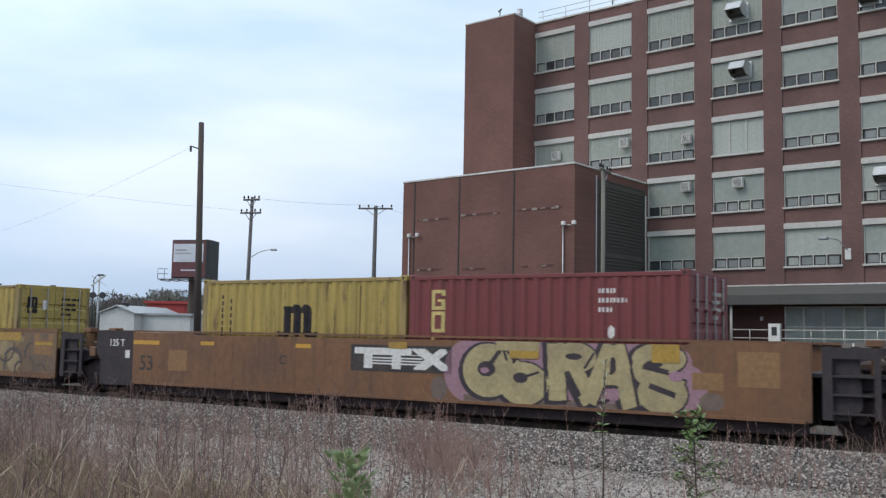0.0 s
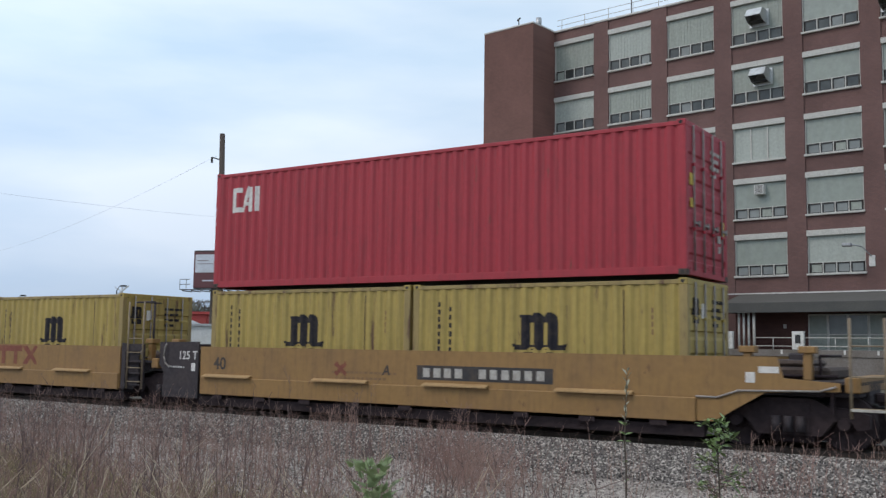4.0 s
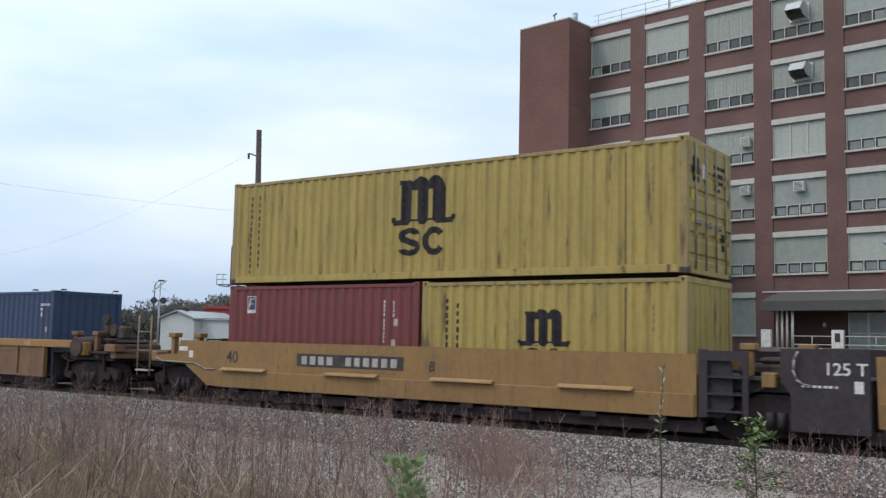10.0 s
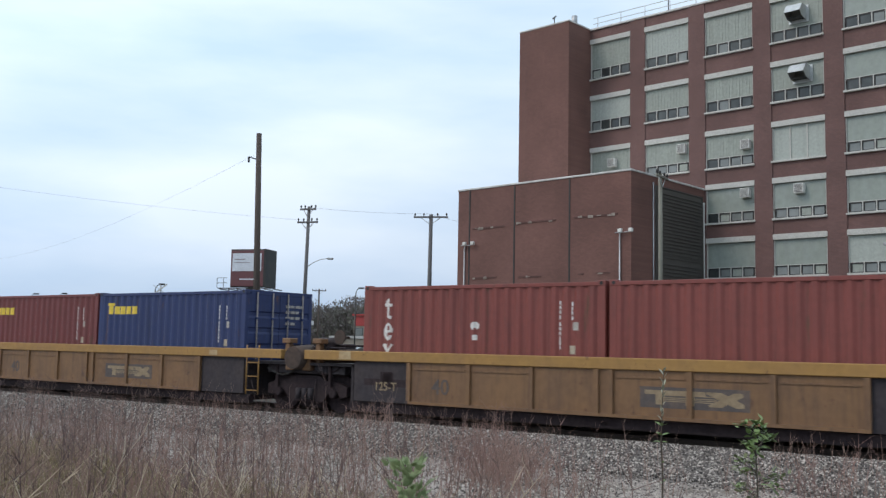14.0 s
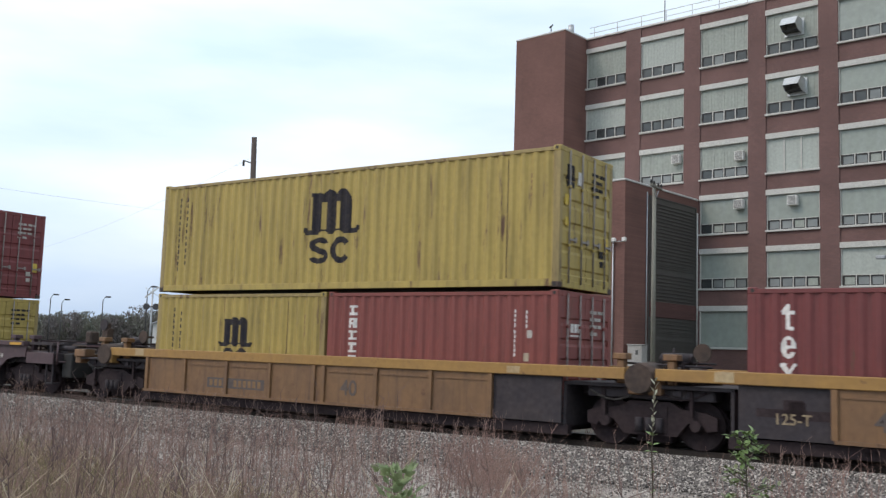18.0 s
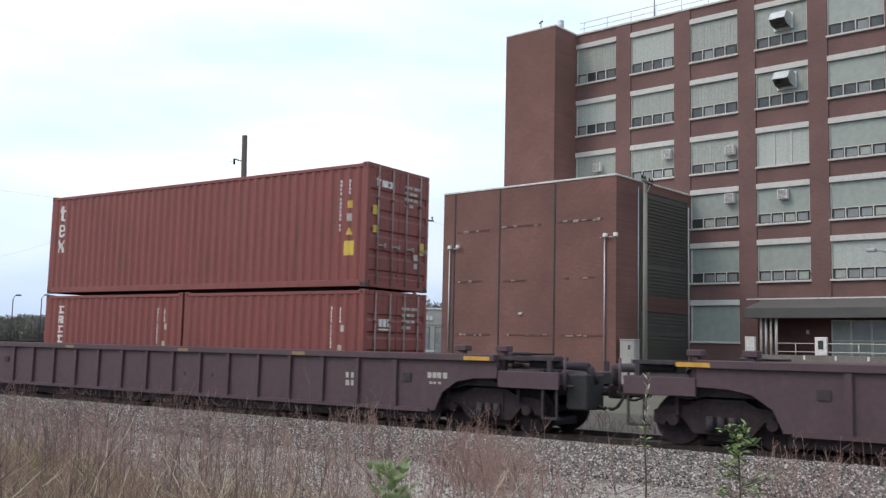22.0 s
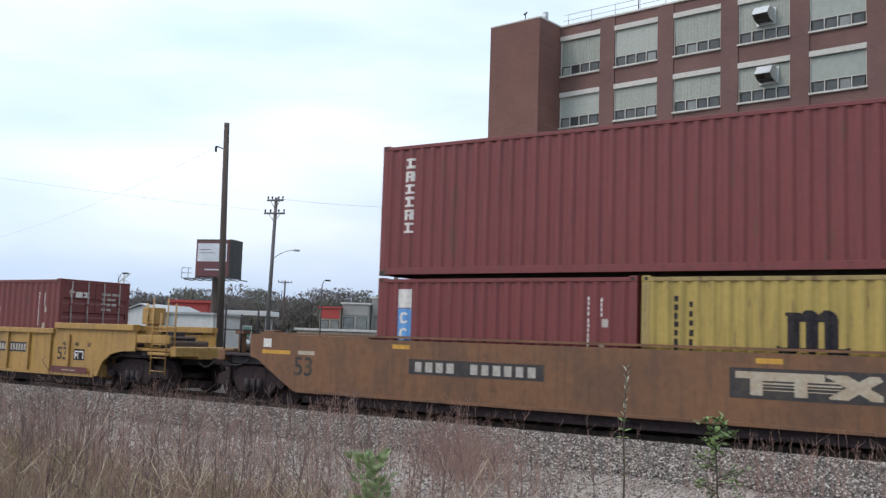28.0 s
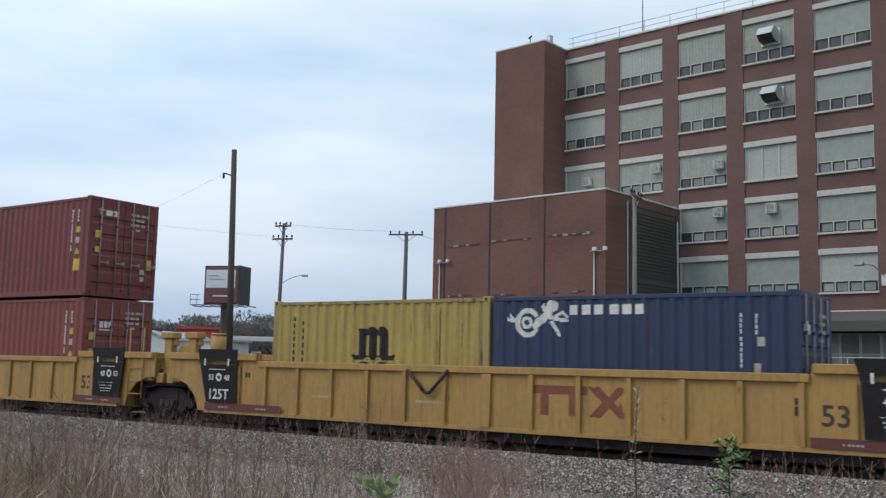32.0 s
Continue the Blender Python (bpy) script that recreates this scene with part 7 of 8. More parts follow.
far_woods("far_bare_trees", BARK, 22, 420, "round", "distant bare brown trees")
far_woods("far_conifers", NEEDLE, 23, 40, "cone", "distant dark evergreen trees")


def store(x0, x1, y, depth, h, wall, fascia, label, bays, band=1.2):
    """A low shop: walls, a coloured fascia, windows and a roof."""
    t = tagged(new("store"), label, "store", "stores beyond the railway")
    t.matrix_world = pose(x0, y, GROUND)
    w = x1 - x0
    part("wall", boxes((0, w, 0, depth, 0, h)), wall, t)
    part("roof", boxes((-0.3, w + 0.3, -0.3, depth + 0.3, h, h + 0.3)), fascia if fascia is ROOF_RED else COPING, t)
    part("fascia", boxes((0.1, w - 0.1, -0.12, -0.004, h - band, h - 0.1)), fascia, t)
    for k in range(bays):
        a, b = w * (k + 0.15) / bays, w * (k + 0.85) / bays
        win = part("window", boxes((a - 0.1, b + 0.1, -0.06, -0.004, 0.5, h - band - 0.35)), SASH, t)
        part("pane", boxes((a, b, -0.1, -0.062, 0.6, h - band - 0.45)), PANE, win)
    return t


store(-25.6, -21.9, 172, 12, 7.0, WALL_BEIGE, ROOF_RED, "narrow beige store with a red roof band", 2, 1.8)
store(-21.7, -16.9, 173, 12, 7.9, WALL_GREY, WALL_GREY, "grey flat-roofed shop with dark windows", 2, 2.0)
mall = store(-16.7, 14, 176, 20, 9.2, WALL_GREY, WALL_GREY, "grey flat-roofed strip of shops with white sign letters", 8, 2.8)
part("sign_bars", boxes(*[(2.1 + k * 0.72, 2.62 + k * 0.72, -0.3, -0.125, 7.2, 8.0) for k in (0, 1, 2, 4, 5, 6, 7)]), COPING, mall)
store(-21, -10, 122, 9, 2.7, WALL_GREY, WALL_BEIGE, "small beige roadside building with dark doorways", 4, 0.9)
store(-72, -54, 210, 16, 6.0, WALL_GREY, ROOF_RED, "distant store with a red fascia", 6)
store(-33, -28.6, 108, 5, 5.3, ROOF_RED, ROOF_RED, "small bright red kiosk", 2)

shed = tagged(new("track_shed"), "white gabled equipment shed beside the railway", "shed")
shed.matrix_world = pose(-28.3, 80, GROUND, 0, 0, -14)
part("wall", slab(bmesh.new(), [(0, 0), (0, 3.6), (1.6, 4.1), (3.2, 3.6), (3.2, 0)], 0, 7.5), SHED_WHITE, shed)
part("wall_long", boxes((3.2, 7.6, 1.2, 6.0, 0, 3.5)), SHED_WHITE, shed)
part("roof", slab(bmesh.new(), [(-0.2, 3.54), (1.6, 4.18), (3.4, 3.54), (3.4, 3.64), (1.6, 4.30), (-0.2, 3.64)], -0.2, 7.7), GALV, shed)
part("roof_long", boxes((3.2, 7.8, 1.0, 6.2, 3.5, 3.68)), GALV, shed)
part("door", boxes((3.9, 4.9, 1.14, 1.196, 0.1, 2.4)), SHED_WHITE, shed)
part("vent", boxes((1.4, 1.8, 1.0, 1.4, 4.2, 4.5)), SASH, shed)

SIGNAL = material("signal_dark", (0.04, 0.04, 0.045), 0.6)
for x, y, h in ((-26.9, 75.5, 6.4),):
    t = tagged(new("crossing_signal"), "railway crossing signal mast with crossed boards", "signal", "crossing signals")
    t.matrix_world = pose(x, y, GROUND)
    part("mast", rods(((0, 0, 0), (0, 0, h), 0.09, 0.07), sides=8), GALV, t)
    for s in (-1, 1):
        part("crossbuck", slab(bmesh.new(), [(-0.6, h - 0.35 - s * 0.4), (-0.52, h - 0.45 - s * 0.4), (0.6, h - 0.35 + s * 0.4), (0.52, h - 0.25 + s * 0.4)], -0.14 - 0.02 * s, -0.12 - 0.02 * s), SHED_WHITE, t)
        part("lamp_disc", rods(((s * 0.38, -0.10, h - 1.5), (s * 0.38, -0.22, h - 1.5), 0.26), sides=12), SIGNAL, t)
    part("lamp_bar", boxes((-0.4, 0.4, -0.1, -0.04, h - 1.54, h - 1.46)), SIGNAL, t)
GREEN_SIGN = material("sign_green", (0.10, 0.22, 0.16), 0.6, amount=0.3)
t = tagged(new("price_sign"), "white and green roadside sign on two posts", "sign")
t.matrix_world = pose(-21.5, 96, GROUND) @ Matrix.Diagonal((0.6, 0.6, 0.6, 1))
part("post", rods(((-0.6, 0, 0), (-0.6, 0, 4.6), 0.09), sides=8), GALV, t)
part("post", rods(((0.6, 0, 0), (0.6, 0, 4.6), 0.09), sides=8), GALV, t)
part("board", boxes((-0.75, 0.75, -0.15, 0.15, 2.4, 4.7), bevel=0.03), SHED_WHITE, t)
part("field", boxes((-0.65, 0.65, -0.17, -0.152, 3.0, 4.6)), GREEN_SIGN, t)
part("figure_bars", boxes((-0.6, 0.5, -0.17, -0.152, 2.74, 2.92), (-0.6, 0.5, -0.17, -0.152, 2.48, 2.66)), SIGNAL, t)


def parked_car(x, y, turn, paint, label, tall=0.0):
    t = tagged(new("parked_car"), label, "car", "parked cars")
    t.matrix_world = pose(x, y, GROUND + 0.1, 0, 0, turn)
    body = [(-2.2, 0.35), (-2.25, 0.75), (-1.5, 0.92 + tall * 0.3), (-0.9, 0.95 + tall * 0.4), (1.7, 0.98 + tall), (2.2, 0.85 + tall), (2.25, 0.4), (1.9, 0.3), (-1.9, 0.3)]
    part("body", slab(bmesh.new(), body, -0.88, 0.88), paint, t)
    part("cabin", slab(bmesh.new(), [(-1.0, 0.94), (-0.35, 1.45 + tall), (1.1, 1.47 + tall), (1.75, 0.97 + tall)], -0.78, 0.78), PANE, t)
    part("roof", boxes((-0.35, 1.1, -0.74, 0.74, 1.452 + tall, 1.50 + tall), bevel=0.02), paint, t)
    for dx in (-1.4, 1.4):
        for s in (-1, 1):
            wheel = part("wheel", rods(((dx, s * 0.72, 0.32), (dx, s * 0.92, 0.32), 0.32), sides=14), RUBBER, t)
            part("hub", rods(((dx, s * 0.92, 0.32), (dx, s * 0.93, 0.32), 0.18), sides=10), GALV, wheel)
    part("headlight", boxes((-2.27, -2.2, -0.8, -0.5, 0.6, 0.75)), SHED_WHITE, t)
    part("headlight", boxes((-2.27, -2.2, 0.5, 0.8, 0.6, 0.75)), SHED_WHITE, t)


PAINTS = [material("car_paint_" + n, c, 0.3, 0.2, amount=0.15) for n, c in (("silver", (0.40, 0.41, 0.42)), ("white", (0.62, 0.62, 0.61)), ("red", (0.32, 0.03, 0.03)), ("blue", (0.05, 0.13, 0.32)), ("dark", (0.035, 0.035, 0.04)))]
NAMES = ("silver", "white", "red", "blue", "dark grey")
for k, (x, y, turn, c, tall) in enumerate(((-35.5, 84, 10, 0, 0), (-40.5, 86, 5, 4, 0.2), (-46, 88, 0, 2, 0), (-18.8, 104, 30, 1, 0), (-14.8, 112, 200, 0, 0.2), (-9.5, 118, 15, 4, 0), (-6.9, 126, 90, 3, 0.4), (-4.4, 128, 80, 1, 0.1), (-24.5, 118, 170, 1, 0), (-28.5, 124, 0, 2, 0.1), (-54, 100, 20, 1, 0.3), (-12.4, 108, 0, 4, 0))):
    parked_car(x, y, turn, PAINTS[c], NAMES[c] + " parked car on the asphalt lot", tall)

fuel = tagged(new("station_canopy"), "white flat canopy on slim posts over a forecourt", "canopy")
fuel.matrix_world = pose(-30.5, 120, GROUND)
part("deck", boxes((0, 6.6, 0, 5, 4.3, 4.9), bevel=0.04), SHED_WHITE, fuel)
for x in (0.8, 5.8):
    for y in (0.8, 4.2):
        part("post", rods(((x, y, 0), (x, y, 4.3), 0.12), sides=8), GALV, fuel)
SILVER = material("car_silver", (0.45, 0.46, 0.48), 0.35, 0.3, amount=0.2)
for x, y, turn in ((-29.2, 104, 8), (-24.3, 106, 172), (-19.0, 112, 5), (-12.6, 118, 176)):
    parked_car(x, y, turn, SILVER, "silver-white parked car on the asphalt lot")


# ---- the train ----
MOVING, WHEELS = [], []


def load(u, left, right, top, rise=0.37, low=2.591):
    """Put containers into the car whose middle is at u: two short ones end to end, or one long, and one on top."""
    for x, spec in ((-3.07, left), (3.07, right)):
        if spec:
            mat, logo, doors, label = spec
            MOVING.append((make_container(20, low, mat, logo, doors, label), u + x, rise))
    if top:
        mat, logo, doors, label, h = top
        MOVING.append((make_container(40, h, mat, logo, doors, label), u, rise + low + 0.05))


def put_car(kind, u, label, front_free, back_free, reach, lead=False):
    car, sets, mat = make_car(kind, label, front_free, back_free, reach, lead)
    MOVING.append((car, u, 0.0))
    WHEELS.append((u, sets))
    return car, mat


Y20 = "yellow corrugated steel short container with navy arched emblem"
Y40 = "yellow corrugated long container with large navy emblem, stacked"
y20 = lambda doors=0: (YELLOW, "arches", doors, Y20)
tex20 = lambda mat=MAROON, doors=0: (mat, "tall_word", doors, "maroon corrugated short container with tall white word shapes")
trit20 = lambda doors=0: (TERRACOTTA, "column_word", doors, "terracotta short container with a column of white blocks")
plain20 = lambda doors=0: (TERRACOTTA, "none", doors, "plain terracotta short container with white code marks")
go20 = lambda doors=0: (BURGUNDY, "framed_pair", doors, "burgundy short container with yellow framed letters")

# smooth-sided orange pair
car1, _ = put_car("smooth", -11.5, "faded orange smooth-sided well car covered with a large graffito", False, False, (9.7, 9.7), True)
car2, _ = put_car("smooth", -31.1, "faded orange smooth-sided well car with grey and yellow graffiti", False, True, (9.7, 10.6))
load(-11.5, y20(), go20(1), None)
load(-31.1, tex20(), y20(1), None)
# five-unit tan set with side ledges
LEDGE = "orange-tan articulated well car with stepped smooth sides"
car3, _ = put_car("ledge", -53.2, LEDGE + ", leading unit", True, False, (9.0, 7.7))
car4, _ = put_car("ledge", -68.8, LEDGE, False, False, (7.7, 7.7))
car5, _ = put_car("ledge", -84.35, LEDGE, False, False, (7.7, 7.7))
car6, _ = put_car("ledge", -99.9, LEDGE + ", dented sill", False, False, (7.7, 7.7))
car7, _ = put_car("ledge", -115.45, LEDGE + ", rear unit", False, True, (7.7, 9.0))
load(-53.2, y20(), y20(1), (BRIGHT_RED, "row_word", 2, "bright red long container with white block word, stacked", 2.896))
load(-68.8, y20(), y20(1), None)
load(-84.35, y20(), y20(), (YELLOW, "arches", 0, Y40 + " and rust streaks", 2.591))
load(-99.9, trit20(), y20(1), None)
load(-115.45, (BURGUNDY, "square_mark", 0, "burgundy short container with a small square mark"), y20(), (YELLOW, "arches", 2, Y40 + ", door end ahead", 2.591))
# five-unit ochre set with thick top chords
CHORDED = "ochre articulated well car with thick orange top chord and ribs"
car8, _ = put_car("chord", -135.4, CHORDED, True, False, (9.4, 7.9))
car9, _ = put_car("chord", -151.4, CHORDED, False, False, (7.9, 7.9))
car10, _ = put_car("chord", -167.5, CHORDED, False, False, (7.9, 7.9))
car11, _ = put_car("chord", -183.3, CHORDED, False, False, (7.9, 7.9))
car12, _ = put_car("chord", -199.25, CHORDED, False, True, (7.9, 9.5))
load(-135.4, (BURGUNDY, "beam_panel", 0, "burgundy short container with a black and yellow panel"), (STEEL_BLUE, "wide_word", 0, "steel-blue short container with white block word"), None)
load(-151.4, tex20(TERRACOTTA), plain20(1), None)
load(-167.5, (MAROON, "yellow_word", 0, "brown-red short container with yellow word blocks"), (NAVY, "yellow_word", 1, "navy short container with yellow word blocks"), None)
load(-183.3, tex20(), y20(), None)
load(-199.25, y20(), trit20(1), (YELLOW, "arches", 2, Y40 + ", tall type", 2.896))
# three brown cars
BROWN = "dark brown ribbed well car with yellow edge marks"
car13, _ = put_car("brown", -220.85, BROWN, True, True, (11.2, 11.2))
car14, _ = put_car("brown", -244.5, BROWN, True, True, (11.2, 11.2))
car15, _ = put_car("brown", -268.1, BROWN, True, True, (11.2, 11.2))
load(-220.85, go20(), y20(1), (BURGUNDY, "beam_panel", 2, "burgundy long container with a black and yellow panel, stacked", 2.896))
load(-244.5, trit20(), plain20(1), (TERRACOTTA, "tall_word", 2, "terracotta long container with tall white word shapes, stacked", 2.896))
load(-268.1, y20(), y20(1), (TERRACOTTA, "square_mark", 2, "red-brown long container with a small square mark, stacked", 2.896))
# smooth-sided orange single, then yellow ribbed set
car16, _ = put_car("smooth", -291.4, "faded orange smooth-sided well car with a dark number panel", True, True, (10.9, 10.9))
load(-291.4, (BURGUNDY, "blue_column", 0, "burgundy short container with a blue column sign"), y20(1), (BURGUNDY, "column_word", 2, "burgundy long container with a column of white blocks, stacked", 2.896))
RIBBED = "yellow ribbed well car with black and red end panels"
car17, _ = put_car("ribbed", -314.6, RIBBED, True, False, (11.2, 9.7))
car18, _ = put_car("ribbed", -334.15, RIBBED, False, False, (9.7, 9.7))
car19, _ = put_car("ribbed", -353.7, RIBBED, False, True, (9.7, 10.9))
load(-314.6, y20(), tex20(MAROON, 1), None, 0.45)
load(-334.15, y20(), (BLUE, "seahorse", 1, "blue short container with a white curled emblem and blocks"), None, 0.45)
MOVING.append((make_container(40, 2.896, TERRACOTTA, "none", 2, "terracotta long container with white code marks in the well"), -353.7, 0.40))
MOVING.append((make_container(40, 2.896, BURGUNDY, "tall_word", 2, "red-brown long container stacked on another"), -353.7, 3.34))


# ---- marks on the cars ----
PINK = material("graffiti_pink", (0.30, 0.17, 0.22), 0.6, amount=0.5, dirt=(0.25, 0.14, 0.1), scale=2)
CREAM = material("graffiti_cream", (0.37, 0.305, 0.155), 0.6, amount=0.8, dirt=(0.24, 0.19, 0.11), scale=1.6)
SPRAY = material("graffiti_black_violet", (0.026, 0.018, 0.026), 0.6, amount=0.35, dirt=(0.10, 0.07, 0.06), scale=3)
CHALKY = material("paint_chalky", (0.36, 0.30, 0.16), 0.7, amount=0.6, dirt=(0.24, 0.17, 0.08), scale=3)
OLIVE_PALE = material("graffiti_pale_olive", (0.285, 0.215, 0.115), 0.65, amount=0.9, dirt=(0.17, 0.12, 0.075), scale=2.5)
MAUVE_WARM = material("graffiti_brown", (0.135, 0.088, 0.058), 0.65, amount=0.7, dirt=(0.19, 0.115, 0.05), scale=2)
OLIVE = material("graffiti_olive", (0.215, 0.155, 0.068), 0.65, amount=0.9, dirt=(0.12, 0.085, 0.065), scale=1.6)
MAUVE = material("graffiti_mauve", (0.12, 0.088, 0.082), 0.65, amount=0.7, dirt=(0.20, 0.14, 0.08), scale=2)
GOLD = material("graffiti_gold", (0.37, 0.225, 0.035), 0.65, amount=0.7, dirt=(0.2, 0.13, 0.06), scale=1.6)
FADED = material("emblem_worn", (0.27, 0.205, 0.125), 0.7, amount=0.6, dirt=(0.16, 0.1, 0.055), scale=5)
SMOKE = material("graffiti_smoke", (0.075, 0.062, 0.058), 0.65, amount=0.5, dirt=(0.17, 0.11, 0.07), scale=2)
AMBER = material("reflector_amber", (0.52, 0.28, 0.035), 0.6, amount=0.4, dirt=(0.3, 0.16, 0.05), scale=4)
CHORD_PALE = material("chord_patch", (0.40, 0.30, 0.17), 0.7, amount=0.7, dirt=(0.3, 0.18, 0.07), scale=4)
DULL_AMBER = material("reflector_grimy", (0.24, 0.165, 0.085), 0.7, amount=0.7, dirt=(0.1, 0.07, 0.055), scale=4)
PATCH = material("repaint_patch", (0.235, 0.125, 0.050), 0.65, amount=0.6, dirt=(0.2, 0.11, 0.055), scale=1.5)
RED_STRIP = material("edge_red", (0.120, 0.030, 0.030), 0.6, amount=0.6, dirt=(0.085, 0.04, 0.035), scale=3)
PANEL_BLACK = material("panel_black", (0.013, 0.012, 0.014), 0.7, amount=0.3, dirt=(0.05, 0.035, 0.03), scale=3, gloss=0.2)


def reflectors(car, xs, z, w=0.45, h=0.09):
    for x in xs:
        side_marks(car, "reflector", [("rect", x, z, x + w, z + h)], AMBER, x, x + w, z, z + h, -SIDE - 0.004, 0.1)


def patches(car, seed, n, x0, x1, z0, z1, mat, y=-SIDE - 0.002):
    r = random.Random(seed)
    for _ in range(n):
        x, z, w, h = r.uniform(x0, x1), r.uniform(z0, z1 - 0.25), r.uniform(0.25, 0.9), r.uniform(0.12, 0.4)
        side_marks(car, "paint_patch", [("rect", x, z, x + w, min(z1, z + h))], mat, x, x + w, z, min(z1, z + h), y, 0.1)


# the big graffito: fat rounded letters over a pink cloud, with a dark edge that falls to one side
def fat_letters(k, dx=0.0, dz=0.0):
    row = [("oval", 2.10, 1.02, 0.58, 0.53), ("oval", 2.88, 0.79, 0.54, 0.41), ("line", 2.70, 1.18, 3.26, 0.86, 0.16),
           ("line", 3.62, 0.50, 3.56, 1.58, 0.36), ("oval", 3.96, 1.32, 0.44, 0.28), ("line", 3.92, 1.12, 4.30, 0.50, 0.36),
           ("line", 4.24, 0.50, 4.70, 1.57, 0.32), ("line", 4.76, 1.57, 5.10, 0.44, 0.36), ("rect", 4.40, 0.84, 4.95, 1.02),
           ("oval", 5.60, 1.34, 0.50, 0.27), ("oval", 5.34, 1.16, 0.24, 0.28), ("oval", 5.66, 0.72, 0.46, 0.36), ("line", 5.22, 1.12, 6.02, 0.80, 0.34)]
    out = []
    for q in row:
        if q[0] == "oval":
            out.append(("oval", q[1] + dx, q[2] + dz, q[3] + k, q[4] + k))
        elif q[0] == "line":
            d = math.hypot(q[3] - q[1], q[4] - q[2])
            ex, ez = (q[3] - q[1]) / d * k, (q[4] - q[2]) / d * k
            out.append(("line", q[1] - ex + dx, q[2] - ez + dz, q[3] + ex + dx, q[4] + ez + dz, q[5] + 2 * k))
        else:
            out.append(("rect", q[1] - k + dx, q[2] - k + dz, q[3] + k + dx, q[4] + k + dz))
    return out


side_marks(car1, "graffito_cloud", [("oval", 1.62, 1.0, 0.55, 0.62), ("rect", 1.6, 0.42, 5.9, 1.59), ("oval", 6.05, 0.85, 0.42, 0.42), ("oval", 5.9, 1.3, 0.3, 0.24), ("cut", 2.6, 0.40, 3.9, 0.52)], PINK, 1.0, 6.6, 0.40, 1.59, -SIDE - 0.004, 0.018)
side_marks(car1, "graffito_shade", [("line", 1.55, 0.46, 6.0, 0.42, 0.14), ("oval", 6.55, 0.62, 0.22, 0.16), ("oval", 0.95, 0.62, 0.2, 0.24)], MAUVE, 0.7, 6.9, 0.38, 0.95, -SIDE - 0.005, 0.03)
side_marks(car1, "graffito_outline", fat_letters(0.055, -0.05, -0.02) + fat_letters(0.03), SPRAY, 1.3, 6.3, 0.37, 1.595, -SIDE - 0.008, 0.016)
side_marks(car1, "graffito_fill", fat_letters(0.0), CREAM, 1.3, 6.3, 0.40, 1.59, -SIDE - 0.012, 0.016)
side_marks(car1, "graffito_counter", [("oval", 2.06, 1.05, 0.20, 0.15), ("line", 2.08, 1.05, 2.42, 1.50, 0.09), ("line", 2.42, 1.50, 2.52, 1.22, 0.05), ("oval", 2.82, 0.90, 0.16, 0.10), ("line", 2.9, 0.92, 3.22, 1.02, 0.05), ("line", 3.36, 0.45, 3.34, 1.3, 0.05),
           ("line", 3.80, 1.05, 4.06, 0.60, 0.11), ("oval", 3.94, 1.34, 0.17, 0.06), ("line", 4.16, 1.12, 4.36, 1.42, 0.05), ("line", 4.62, 0.80, 4.84, 0.80, 0.05), ("oval", 4.73, 1.20, 0.06, 0.15), ("line", 5.24, 0.40, 5.08, 1.15, 0.06),
           ("line", 5.30, 1.20, 5.78, 1.10, 0.09), ("oval", 5.50, 1.24, 0.16, 0.07), ("line", 5.42, 0.86, 5.90, 0.70, 0.10), ("line", 4.45, 0.50, 4.7, 0.58, 0.05)], SPRAY, 1.8, 6.1, 0.40, 1.56, -SIDE - 0.016, 0.014)
side_marks(car1, "graffito_glow", [("oval", 4.74, 0.66, 0.12, 0.12), ("oval", 2.02, 1.02, 0.10, 0.06), ("oval", 5.92, 1.04, 0.14, 0.09)], PINK, 1.8, 6.2, 0.5, 1.2, -SIDE - 0.020, 0.016)
side_marks(car1, "paint_block", [("rect", 2.28, 1.42, 3.22, 1.60)], CHALKY, 2.28, 3.22, 1.42, 1.60, -SIDE - 0.020, 0.1)
for x0, x1, z0, z1 in ((2.58, 3.22, 1.27, 1.42), (5.47, 5.98, 1.27, 1.60), (-0.32, 0.15, 1.40, 1.54)):
    side_marks(car1, "paint_block", [("rect", x0, z0, x1, z1)], GOLD, x0, x1, z0, z1, -SIDE - 0.020, 0.1)
side_marks(car1, "paint_block", [("rect", 6.2, 0.82, 6.75, 1.12)], PATCH, 6.2, 6.75, 0.82, 1.12, -SIDE - 0.006, 0.1)
long_mark(car1, -1.32, 1.25, 0.91, 1.47, WHITE_INK, BLACK_INK)
lettering("53", 0.52, BLACK_INK, car1, -8.05, -SIDE - 0.006, 0.70)
lettering("C", 0.3, BLACK_INK, car1, -3.4, -SIDE - 0.006, 0.98, 0.2)
lettering("125 T", 0.25, WHITE_INK, car1, -9.25, -SIDE + 0.014, 1.28)
reflectors(car1, (-5.9, -2.9), 1.36)
side_marks(car1, "reflector", [("rect", -8.3, 1.34, -7.35, 1.44)], AMBER, -8.3, -7.35, 1.34, 1.44, -SIDE - 0.004, 0.1)
side_marks(car1, "paint_patch", [("rect", -7.0, 0.72, -6.35, 1.22)], PATCH, -7.0, -6.35, 0.72, 1.22, -SIDE - 0.004, 0.1)
side_marks(car1, "paint_patch", [("rect", 7.0, 0.9, 7.7, 1.5)], PATCH, 7.0, 7.7, 0.9, 1.5, -SIDE - 0.004, 0.1)
side_marks(car1, "sticker", [("rect", -8.62, 0.98, -8.45, 1.18)], WHITE_INK, -8.62, -8.45, 0.98, 1.18, -SIDE + 0.014, 0.1)
